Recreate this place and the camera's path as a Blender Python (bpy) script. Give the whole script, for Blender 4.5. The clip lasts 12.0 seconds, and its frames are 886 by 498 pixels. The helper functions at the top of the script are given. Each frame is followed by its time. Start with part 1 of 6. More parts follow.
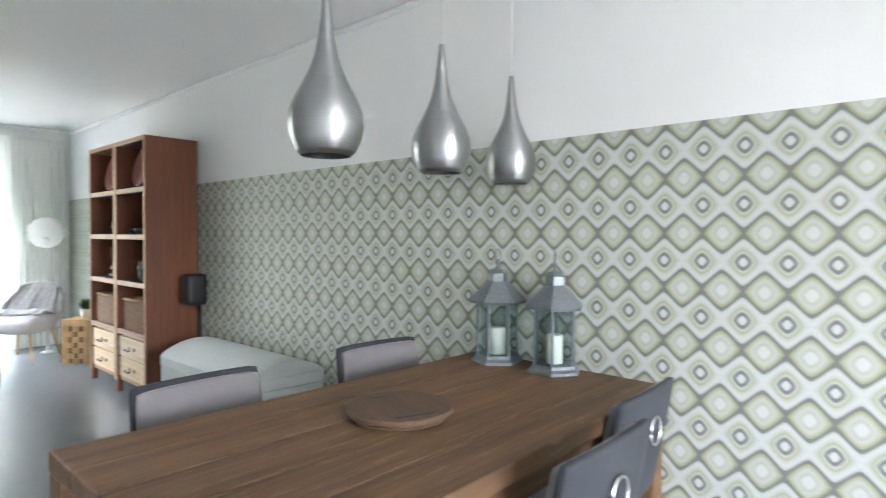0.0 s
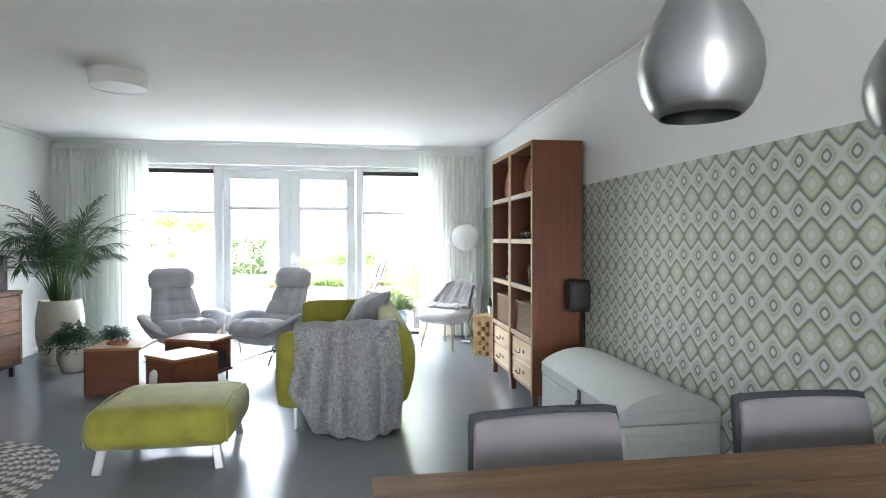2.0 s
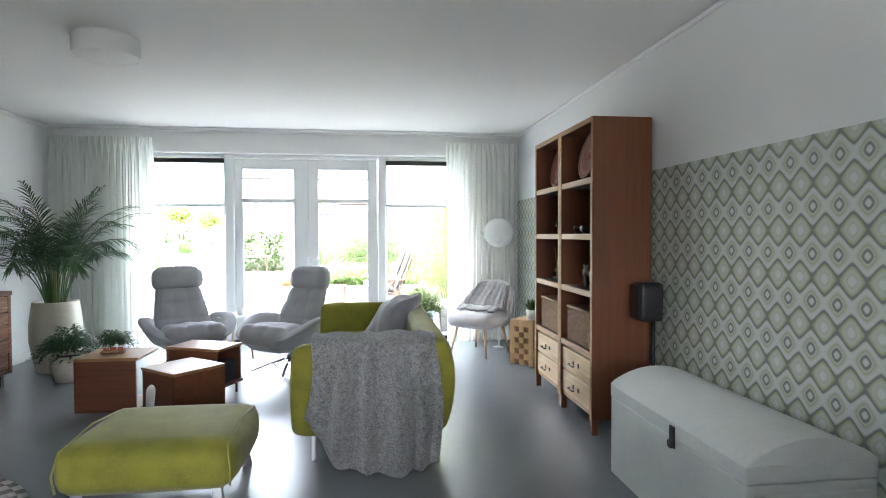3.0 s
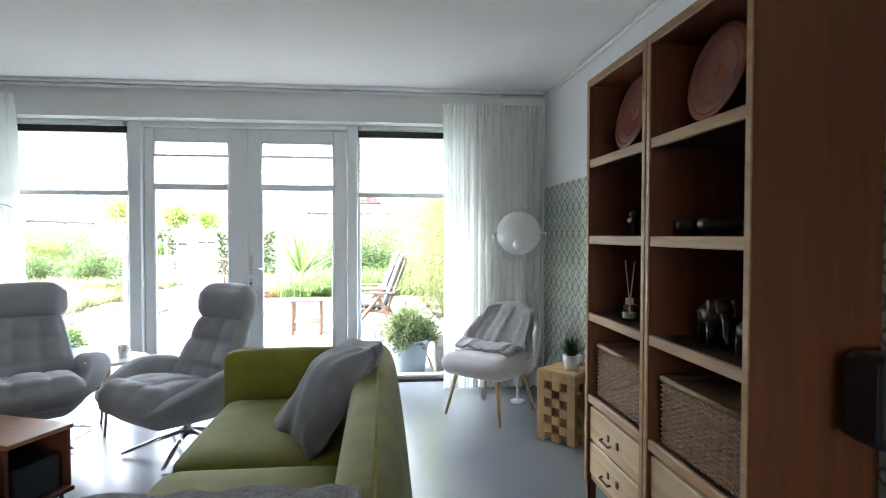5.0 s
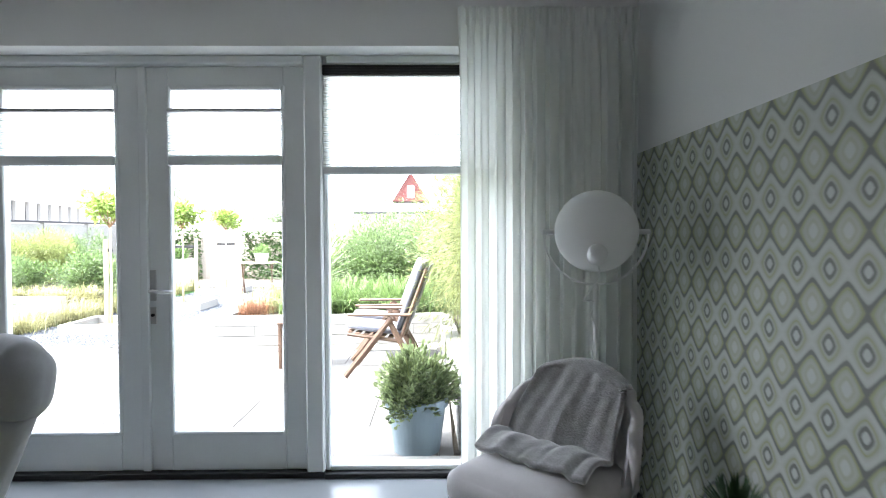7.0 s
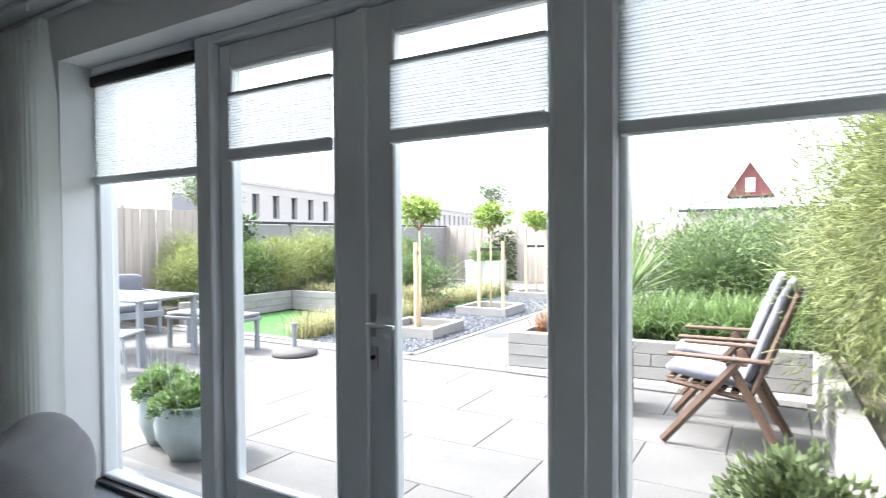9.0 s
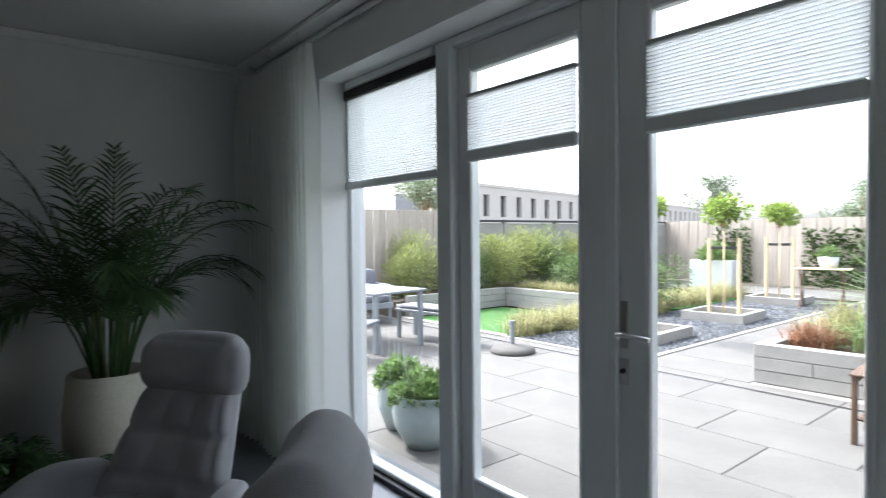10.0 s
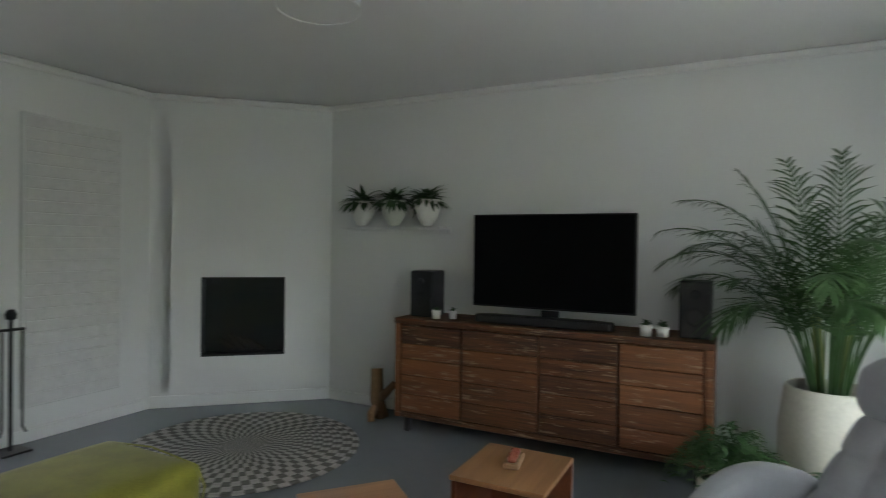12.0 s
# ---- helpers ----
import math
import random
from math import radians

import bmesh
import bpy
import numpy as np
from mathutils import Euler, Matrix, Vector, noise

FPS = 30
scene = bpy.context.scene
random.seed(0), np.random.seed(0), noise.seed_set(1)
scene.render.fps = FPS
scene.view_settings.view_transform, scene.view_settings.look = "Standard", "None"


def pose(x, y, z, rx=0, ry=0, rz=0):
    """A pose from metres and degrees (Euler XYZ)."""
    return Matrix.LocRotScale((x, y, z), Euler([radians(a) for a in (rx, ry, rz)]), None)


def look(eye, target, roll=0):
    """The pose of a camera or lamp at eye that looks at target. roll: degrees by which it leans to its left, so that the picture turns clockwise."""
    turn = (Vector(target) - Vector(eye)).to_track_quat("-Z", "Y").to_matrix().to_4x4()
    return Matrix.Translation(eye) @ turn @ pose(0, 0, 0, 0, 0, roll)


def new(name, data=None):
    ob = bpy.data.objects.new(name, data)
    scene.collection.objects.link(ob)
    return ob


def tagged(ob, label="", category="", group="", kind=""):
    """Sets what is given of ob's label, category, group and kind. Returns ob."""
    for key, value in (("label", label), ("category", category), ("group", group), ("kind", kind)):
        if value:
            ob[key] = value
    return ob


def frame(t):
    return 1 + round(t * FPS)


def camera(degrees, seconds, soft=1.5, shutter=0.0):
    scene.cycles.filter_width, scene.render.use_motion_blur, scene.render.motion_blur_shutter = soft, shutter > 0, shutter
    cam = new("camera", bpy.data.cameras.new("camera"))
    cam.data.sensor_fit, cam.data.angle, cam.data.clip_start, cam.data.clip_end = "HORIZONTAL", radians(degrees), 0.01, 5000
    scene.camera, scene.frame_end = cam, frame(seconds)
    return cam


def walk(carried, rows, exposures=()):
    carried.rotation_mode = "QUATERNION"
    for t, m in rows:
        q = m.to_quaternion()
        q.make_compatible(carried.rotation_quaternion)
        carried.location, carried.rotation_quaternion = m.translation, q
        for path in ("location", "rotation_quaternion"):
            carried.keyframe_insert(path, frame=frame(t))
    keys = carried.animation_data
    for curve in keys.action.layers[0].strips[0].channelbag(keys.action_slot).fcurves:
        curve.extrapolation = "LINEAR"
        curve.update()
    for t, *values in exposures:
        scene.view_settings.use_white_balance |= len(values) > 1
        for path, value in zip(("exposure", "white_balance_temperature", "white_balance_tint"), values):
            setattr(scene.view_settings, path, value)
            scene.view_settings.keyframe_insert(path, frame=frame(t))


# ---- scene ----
cam = camera(75.6, 12.0, soft=0.95, shutter=0.25)

PATH = [
    (0, (0.256, 0.715, 1.34), (1.744, 2.05, 1.297), 0.3),
    (0.5, (0.397, 0.894, 1.338), (1.487, 2.571, 1.291), -0.1),
    (1, (0.526, 0.964, 1.325), (1.21, 2.843, 1.289), 0.0),
    (1.5, (0.598, 0.953, 1.346), (1.014, 2.909, 1.307), -0.2),
    (2, (0.625, 1.094, 1.346), (0.937, 3.069, 1.31), -0.1),
    (2.5, (0.592, 1.402, 1.357), (0.863, 3.383, 1.316), -0.0),
    (3, (0.55, 1.792, 1.342), (0.808, 3.775, 1.291), -0.1),
    (3.2, (0.564, 1.977, 1.345), (0.812, 3.96, 1.293), -0.2),
    (4.8, (0.921, 3.691, 1.344), (1.138, 5.678, 1.298), 0.1),
    (5, (0.978, 3.893, 1.348), (1.192, 5.881, 1.298), 0.1),
    (5.5, (1.119, 4.395, 1.355), (1.331, 6.383, 1.299), -0.1),
    (6, (1.274, 4.909, 1.362), (1.449, 6.901, 1.306), 0.0),
    (6.5, (1.36, 5.459, 1.362), (1.467, 7.455, 1.309), -0.2),
    (6.7, (1.386, 5.662, 1.35), (1.465, 7.66, 1.298), -0.2),
    (8.3, (1.387, 7.066, 1.387), (0.854, 8.993, 1.33), -0.3),
    (8.5, (1.348, 7.191, 1.389), (0.666, 9.071, 1.337), -0.2),
    (9, (1.193, 7.35, 1.384), (0.177, 9.072, 1.339), -0.4),
    (9.5, (1.062, 7.382, 1.385), (-0.201, 8.931, 1.337), -0.1),
    (10, (0.994, 7.364, 1.402), (-0.561, 8.621, 1.352), -0.6),
    (10.5, (1.02, 7.374, 1.405), (-0.813, 8.174, 1.368), -0.5),
    (10.8, (1.015, 7.441, 1.403), (-0.931, 7.901, 1.377), 0.2),
    (11, (1.021, 7.485, 1.402), (-0.964, 7.731, 1.385), 0.4),
    (11.5, (1.006, 7.517, 1.403), (-0.959, 7.142, 1.387), 0.9),
    (12, (0.997, 7.442, 1.401), (-0.784, 6.534, 1.381), 0.8),
]
walk(cam, [(t, look(eye, target, roll)) for t, eye, target, roll in PATH],
     exposures=[(0.0, 6.12, 6200, 16), (1.0, 6.2, 6200, 16), (2.5, 5.72, 6200, 16), (5.0, 4.8, 6150, 16), (5.5, 4.5, 6150, 16), (6.7, 4.25, 6150, 16), (8.3, 3.2, 6150, 17),
                (9.0, 3.1, 6150, 17), (10.0, 2.75, 6150, 16), (10.5, 2.8, 6100, 16), (11.0, 2.85, 6150, 17), (11.5, 3.5, 6300, 15), (12.0, 4.7, 6450, 13)])

# ---- world, sun, light ----
world = bpy.data.worlds.new("sky")
scene.world = world
world.use_nodes = True
wn = world.node_tree
sky = wn.nodes.new("ShaderNodeTexSky")
sky.sky_type = 'NISHITA'
sky.sun_disc = False
sky.sun_elevation = radians(52)
sky.sun_rotation = radians(-105)
sky.dust_density = 4.0
bg = next(n for n in wn.nodes if n.type == 'BACKGROUND')
haze = wn.nodes.new("ShaderNodeHueSaturation")
haze.inputs["Saturation"].default_value = 0.3
wn.links.new(sky.outputs[0], haze.inputs["Color"])
wn.links.new(haze.outputs[0], bg.inputs[0])
bg.inputs[1].default_value = 0.15

sun = new("sun", bpy.data.lights.new("sun", 'SUN'))
sun.data.energy = 1.0
sun.data.angle = radians(4.0)
sun.data.color = (1.0, 0.95, 0.88)
SUN_TO = Vector((-0.60, -0.10, 0.79))
sun.matrix_basis = look((0, 0, 0), tuple(-SUN_TO))

# daylight of the street-side window behind the walk
kitchen_light = new("kitchen_window_light", bpy.data.lights.new("kitchen_window_light", 'AREA'))
kitchen_light.data.shape = 'RECTANGLE'
kitchen_light.data.size, kitchen_light.data.size_y = 3.0, 1.9
kitchen_light.data.energy = 0.85
kitchen_light.data.color = (0.92, 0.97, 1.0)
kitchen_light.matrix_basis = look((0.7, -2.9, 1.55), (0.7, 0.0, 1.2))


# ---- material helpers ----
def nodes_of(name):
    m = bpy.data.materials.new(name)
    m.use_nodes = True
    nt = m.node_tree
    p = next(n for n in nt.nodes if n.type == 'BSDF_PRINCIPLED')
    return m, nt, p


def mixc(nt, fac, a, b):
    n = nt.nodes.new("ShaderNodeMix")
    n.data_type = 'RGBA'
    for sock, v in ((0, fac), (6, a), (7, b)):
        if hasattr(v, "links"):
            nt.links.new(v, n.inputs[sock])
        else:
            n.inputs[sock].default_value = (*v, 1) if sock else v
    return n.outputs[2]


def noise_tex(nt, scale, detail=4, stretch=(1, 1, 1), rough=0.55):
    tc = nt.nodes.new("ShaderNodeTexCoord")
    mp = nt.nodes.new("ShaderNodeMapping")
    mp.inputs["Scale"].default_value = stretch
    nz = nt.nodes.new("ShaderNodeTexNoise")
    nz.inputs["Scale"].default_value = scale
    nz.inputs["Detail"].default_value = detail
    nz.inputs["Roughness"].default_value = rough
    nt.links.new(tc.outputs["Object"], mp.inputs[0])
    nt.links.new(mp.outputs[0], nz.inputs["Vector"])
    return nz.outputs["Fac"]


def ramp(nt, fac, stops, interp='LINEAR'):
    r = nt.nodes.new("ShaderNodeValToRGB")
    r.color_ramp.interpolation = interp
    el = r.color_ramp.elements
    while len(el) < len(stops):
        el.new(0.5)
    for e, (p, c) in zip(el, stops):
        e.position = p
        e.color = (*c, 1) if len(c) == 3 else c
    nt.links.new(fac, r.inputs[0])
    return r.outputs[0]


def math_node(nt, op, a, b=None):
    n = nt.nodes.new("ShaderNodeMath")
    n.operation = op
    for i, v in ((0, a), (1, b)):
        if v is None:
            continue
        if hasattr(v, "links"):
            nt.links.new(v, n.inputs[i])
        else:
            n.inputs[i].default_value = v
    return n.outputs[0]


def bump(nt, p, height, strength=0.3, dist=0.01):
    b = nt.nodes.new("ShaderNodeBump")
    b.inputs["Strength"].default_value = strength
    b.inputs["Distance"].default_value = dist
    nt.links.new(height, b.inputs["Height"])
    nt.links.new(b.outputs[0], p.inputs["Normal"])


def plain(name, c, rough=0.5, metal=0.0, vary=0.12, scale=6.0, grain=60.0, bumps=0.15, dist=0.003, sheen=0.0):
    """A surface with a broad and a fine variation of its colour and a fine relief."""
    m, nt, p = nodes_of(name)
    a = noise_tex(nt, scale, 3)
    g = noise_tex(nt, grain, 3)
    f = math_node(nt, 'ADD', math_node(nt, 'MULTIPLY', a, 0.6), math_node(nt, 'MULTIPLY', g, 0.4))
    lo = tuple(x * (1 - vary) for x in c)
    hi = tuple(min(1, x * (1 + vary)) for x in c)
    nt.links.new(ramp(nt, f, [(0.3, lo), (0.7, hi)]), p.inputs["Base Color"])
    p.inputs["Metallic"].default_value = metal
    r = ramp(nt, a, [(0.3, (rough * 0.9,) * 3), (0.7, (min(1, rough * 1.1),) * 3)])
    nt.links.new(r, p.inputs["Roughness"])
    if bumps:
        bump(nt, p, g, bumps, dist)
    if sheen:
        p.inputs["Sheen Weight"].default_value = sheen
    return m


def wood(name, dark, light, axis=0, scale=3.0, rough=0.5, bands=1.0, worn=0.0, wear=(0.5, 0.45, 0.38), spread=0.12):
    """Grain runs along the given axis of the object."""
    m, nt, p = nodes_of(name)
    st = [9.0, 9.0, 9.0]
    st[axis] = 0.55
    fine = [60.0, 60.0, 60.0]
    fine[axis] = 1.6
    info = nt.nodes.new("ShaderNodeObjectInfo")
    a = noise_tex(nt, scale, 5, st, 0.6)
    b = noise_tex(nt, scale, 4, fine, 0.6)
    f = math_node(nt, 'ADD', math_node(nt, 'MULTIPLY', a, 0.65 * bands), math_node(nt, 'MULTIPLY', b, 0.35))
    f = math_node(nt, 'ADD', f, math_node(nt, 'MULTIPLY', math_node(nt, 'SUBTRACT', info.outputs["Random"], 0.5), spread))
    f = math_node(nt, 'ADD', f, 0.06)
    mid = tuple((x + y) / 2 for x, y in zip(dark, light))
    col = ramp(nt, f, [(0.32, dark), (0.52, mid), (0.72, light)])
    if worn:
        w = noise_tex(nt, 5.0, 5, tuple(1.0 if i == axis else 9.0 for i in range(3)), 0.7)
        col = mixc(nt, math_node(nt, 'MULTIPLY', ramp(nt, w, [(0.56, (0, 0, 0)), (0.64, (1, 1, 1))]), worn), col, wear)
    nt.links.new(col, p.inputs["Base Color"])
    p.inputs["Roughness"].default_value = rough
    bump(nt, p, b, 0.25, 0.002)
    return m


def fabric(name, c, weave=700.0, vary=0.12, rough=0.9, sheen=0.3, bumps=0.4, dist=0.0015, blotch=9.0):
    m, nt, p = nodes_of(name)
    a = noise_tex(nt, blotch, 4)
    g = noise_tex(nt, weave, 2)
    f = math_node(nt, 'ADD', math_node(nt, 'MULTIPLY', a, 0.5), math_node(nt, 'MULTIPLY', g, 0.5))
    nt.links.new(ramp(nt, f, [(0.35, tuple(x * (1 - vary) for x in c)), (0.65, tuple(min(1, x * (1 + vary)) for x in c))]), p.inputs["Base Color"])
    p.inputs["Roughness"].default_value = rough
    p.inputs["Sheen Weight"].default_value = sheen
    bump(nt, p, g, bumps, dist)
    return m


def see_through(name, c, through_share, translucent=0.5, rough=0.8, weave=0.0):
    """Thin cloth: part open, part translucent, part diffuse."""
    m, nt, p = nodes_of(name)
    out = next(n for n in nt.nodes if n.type == 'OUTPUT_MATERIAL')
    p.inputs["Base Color"].default_value = (*c, 1)
    p.inputs["Roughness"].default_value = rough
    tl = nt.nodes.new("ShaderNodeBsdfTranslucent")
    tl.inputs[0].default_value = (*c, 1)
    tp = nt.nodes.new("ShaderNodeBsdfTransparent")
    m1 = nt.nodes.new("ShaderNodeMixShader")
    m1.inputs[0].default_value = translucent
    nt.links.new(p.outputs[0], m1.inputs[1])
    nt.links.new(tl.outputs[0], m1.inputs[2])
    m2 = nt.nodes.new("ShaderNodeMixShader")
    m2.inputs[0].default_value = through_share
    nt.links.new(m1.outputs[0], m2.inputs[1])
    nt.links.new(tp.outputs[0], m2.inputs[2])
    if weave:
        g = noise_tex(nt, weave, 2)
        bump(nt, p, g, 0.3, 0.001)
    nt.links.new(m2.outputs[0], out.inputs[0])
    return m


def pane_glass(name, tint=(0.97, 0.99, 0.98)):
    m, nt, p = nodes_of(name)
    out = next(n for n in nt.nodes if n.type == 'OUTPUT_MATERIAL')
    tp = nt.nodes.new("ShaderNodeBsdfTransparent")
    tp.inputs[0].default_value = (*tint, 1)
    gl = nt.nodes.new("ShaderNodeBsdfGlossy")
    gl.inputs["Roughness"].default_value = 0.02
    mx = nt.nodes.new("ShaderNodeMixShader")
    mx.inputs[0].default_value = 0.014
    nt.links.new(tp.outputs[0], mx.inputs[1])
    nt.links.new(gl.outputs[0], mx.inputs[2])
    nt.links.new(mx.outputs[0], out.inputs[0])
    return m


def wallpaper_material():
    """Retro ogee print: large lens shapes and small diamonds, in grey, lime and white."""
    m, nt, p = nodes_of("wallpaper_print")
    geo = nt.nodes.new("ShaderNodeTexCoord")
    sep = nt.nodes.new("ShaderNodeSeparateXYZ")
    nt.links.new(geo.outputs["Object"], sep.inputs[0])
    u = math_node(nt, 'COSINE', math_node(nt, 'MULTIPLY', math_node(nt, 'SUBTRACT', sep.outputs[1], 2.578), 2 * math.pi / 0.138))
    v = math_node(nt, 'COSINE', math_node(nt, 'MULTIPLY', math_node(nt, 'SUBTRACT', sep.outputs[2], 1.358), 2 * math.pi / 0.205))
    # between a wave and a zigzag: diamonds with soft corners
    u, v = (math_node(nt, 'ADD', math_node(nt, 'MULTIPLY', q, 0.6), math_node(nt, 'SUBTRACT', 0.4, math_node(nt, 'MULTIPLY', math_node(nt, 'ARCCOSINE', q), 0.8 / math.pi))) for q in (u, v))
    f = math_node(nt, 'ADD', math_node(nt, 'ADD', math_node(nt, 'MULTIPLY', u, 0.2), math_node(nt, 'MULTIPLY', v, 0.3)), 0.5)
    wob = math_node(nt, 'MULTIPLY', math_node(nt, 'SUBTRACT', noise_tex(nt, 220, 2), 0.5), 0.03)
    f = math_node(nt, 'ADD', f, wob)
    white, pale, sage = (0.55, 0.585, 0.56), (0.48, 0.51, 0.47), (0.43, 0.46, 0.37)
    lime, grey = (0.36, 0.38, 0.20), (0.16, 0.17, 0.155)
    col = ramp(nt, f, [(0.0, white), (0.055, white), (0.075, grey), (0.135, grey), (0.16, pale), (0.21, sage), (0.25, lime), (0.285, sage), (0.33, pale), (0.42, white),
                       (0.50, pale), (0.535, grey), (0.61, grey), (0.64, lime), (0.675, lime), (0.72, sage), (0.80, pale), (0.84, sage), (0.89, sage), (0.92, white)])
    a = noise_tex(nt, 3.0, 3)
    col = mixc(nt, math_node(nt, 'MULTIPLY', a, 0.12), col, (0.5, 0.52, 0.5))
    nt.links.new(col, p.inputs["Base Color"])
    p.inputs["Roughness"].default_value = 0.48
    bump(nt, p, noise_tex(nt, 400, 2), 0.1, 0.001)
    return m


M = {}
M["wall"] = plain("white_wall_paint", (0.78, 0.79, 0.78), 0.85, vary=0.025, scale=1.5, grain=120, bumps=0.12)
M["ceiling"] = plain("ceiling_paint", (0.80, 0.80, 0.79), 0.9, vary=0.025, scale=1.0, grain=90, bumps=0.1)
M["trim"] = plain("white_trim_paint", (0.80, 0.81, 0.80), 0.45, vary=0.02, scale=3, bumps=0.05)
M["frame"] = plain("white_window_lacquer", (0.76, 0.79, 0.79), 0.35, vary=0.025, scale=3, bumps=0.04)
M["floor"] = plain("grey_cast_floor", (0.21, 0.23, 0.245), 0.25, vary=0.035, scale=0.9, grain=12, bumps=0.015, dist=0.002)
M["wallpaper"] = wallpaper_material()
M["black"] = plain("black_plastic", (0.012, 0.012, 0.013), 0.45, vary=0.2)
M["darkmetal"] = plain("dark_metal", (0.05, 0.05, 0.055), 0.4, 0.8, vary=0.15)
M["glass"] = pane_glass("window_glass")


def brushed(name, c, rough=0.36, amount=0.85):
    """Spun metal: fine rings round the axis, so that highlights run along it."""
    m, nt, p = nodes_of(name)
    tg = nt.nodes.new("ShaderNodeTangent")
    tg.direction_type, tg.axis = 'RADIAL', 'Z'
    nt.links.new(tg.outputs[0], p.inputs["Tangent"])
    g = noise_tex(nt, 30, 3, (0.2, 0.2, 30))
    nt.links.new(ramp(nt, g, [(0.3, tuple(x * 0.9 for x in c)), (0.7, c)]), p.inputs["Base Color"])
    p.inputs["Metallic"].default_value = 1.0
    p.inputs["Roughness"].default_value = rough
    p.inputs["Anisotropic"].default_value = amount
    p.inputs["Anisotropic Rotation"].default_value = 0.25
    return m


M["spun"] = brushed("spun_aluminium", (0.43, 0.44, 0.44), 0.30, 0.9)
M["blind"] = see_through("pleated_blind_cloth", (0.84, 0.86, 0.85), 0.04, 0.55, weave=300)
M["sheer"] = see_through("sheer_curtain_cloth", (0.90, 0.92, 0.89), 0.08, 0.56, weave=500)
M["steel"] = plain("brushed_steel", (0.60, 0.60, 0.59), 0.30, 1.0, vary=0.03, scale=3, grain=200, bumps=0)


# ---- geometry helpers ----
def link(name, bm, material, parent=None, label="", at=None, smooth=False):
    me = bpy.data.meshes.new(name)
    bm.to_mesh(me)
    bm.free()
    me.materials.append(material)
    if smooth:
        for f in me.polygons:
            f.use_smooth = True
    ob = new(name, me)
    if parent is not None:
        ob.parent = parent
    if at is not None:
        ob.matrix_basis = at
    if label:
        ob["label"] = label
    return ob


def part(name, bm, material, parent, label="", at=None, smooth=False):
    return link(name, bm, material, parent, label, at, smooth)


def thing(name, label, category, x, y, z=0.0, rz=0.0, group="", kind=""):
    ob = new(name)
    ob.empty_display_size = 0.1
    ob.matrix_basis = pose(x, y, z, 0, 0, rz)
    return tagged(ob, label, category, group, kind)


def box_bm(sx, sy, sz, c=(0, 0, 0), bevel=0.004, seg=1, bm=None):
    own = bm is None
    b = bmesh.new()
    bmesh.ops.create_cube(b, size=1.0, matrix=Matrix.Translation(c) @ Matrix.Diagonal((sx, sy, sz, 1)))
    if bevel:
        bmesh.ops.bevel(b, geom=b.edges[:], offset=min(bevel, 0.45 * min(sx, sy, sz)), segments=seg, affect='EDGES', profile=0.6)
    if own:
        return b
    join(bm, b)
    return bm


def join(bm, other, m=None):
    """Adds a copy of other's geometry to bm, and frees other."""
    if m is not None:
        other.transform(m)
    me = bpy.data.meshes.new("tmp")
    other.to_mesh(me)
    other.free()
    bm.from_mesh(me)
    bpy.data.meshes.remove(me)


def span(x0, x1, y0, y1, z0, z1, bevel=0.004, seg=1, bm=None):
    return box_bm(x1 - x0, y1 - y0, z1 - z0, ((x0 + x1) / 2, (y0 + y1) / 2, (z0 + z1) / 2), bevel, seg, bm)


def lathe_bm(profile, seg=32, bm=None, c=(0, 0, 0)):
    b = bmesh.new() if bm is None else bm
    rings = []
    for r, z in profile:
        if r < 1e-5:
            rings.append([b.verts.new((c[0], c[1], c[2] + z))])
        else:
            rings.append([b.verts.new((c[0] + r * math.cos(2 * math.pi * i / seg), c[1] + r * math.sin(2 * math.pi * i / seg), c[2] + z)) for i in range(seg)])
    for p, q in zip(rings, rings[1:]):
        for i in range(seg):
            j = (i + 1) % seg
            a = [p[i % len(p)], p[j % len(p)], q[j % len(q)], q[i % len(q)]]
            f = []
            for v in a:
                if v not in f:
                    f.append(v)
            if len(f) > 2:
                b.faces.new(f)
    return b


def tube_bm(points, radius, seg=8, bm=None, flat=1.0):
    """A round bar along the points; radius may be a list."""
    b = bmesh.new() if bm is None else bm
    pts = [Vector(p) for p in points]
    rad = radius if isinstance(radius, (list, tuple)) else [radius] * len(pts)
    rings = []
    up = None
    for i, p in enumerate(pts):
        d = (pts[min(i + 1, len(pts) - 1)] - pts[max(i - 1, 0)]).normalized()
        if up is None:
            up = Vector((0, 0, 1)) if abs(d.z) < 0.9 else Vector((1, 0, 0))
        s = d.cross(up).normalized()
        up = s.cross(d).normalized()
        rings.append([b.verts.new(p + rad[i] * (s * math.cos(2 * math.pi * k / seg) + up * flat * math.sin(2 * math.pi * k / seg))) for k in range(seg)])
    for p, q in zip(rings, rings[1:]):
        for k in range(seg):
            b.faces.new((p[k], p[(k + 1) % seg], q[(k + 1) % seg], q[k]))
    b.faces.new(rings[0][::-1])
    b.faces.new(rings[-1])
    return b


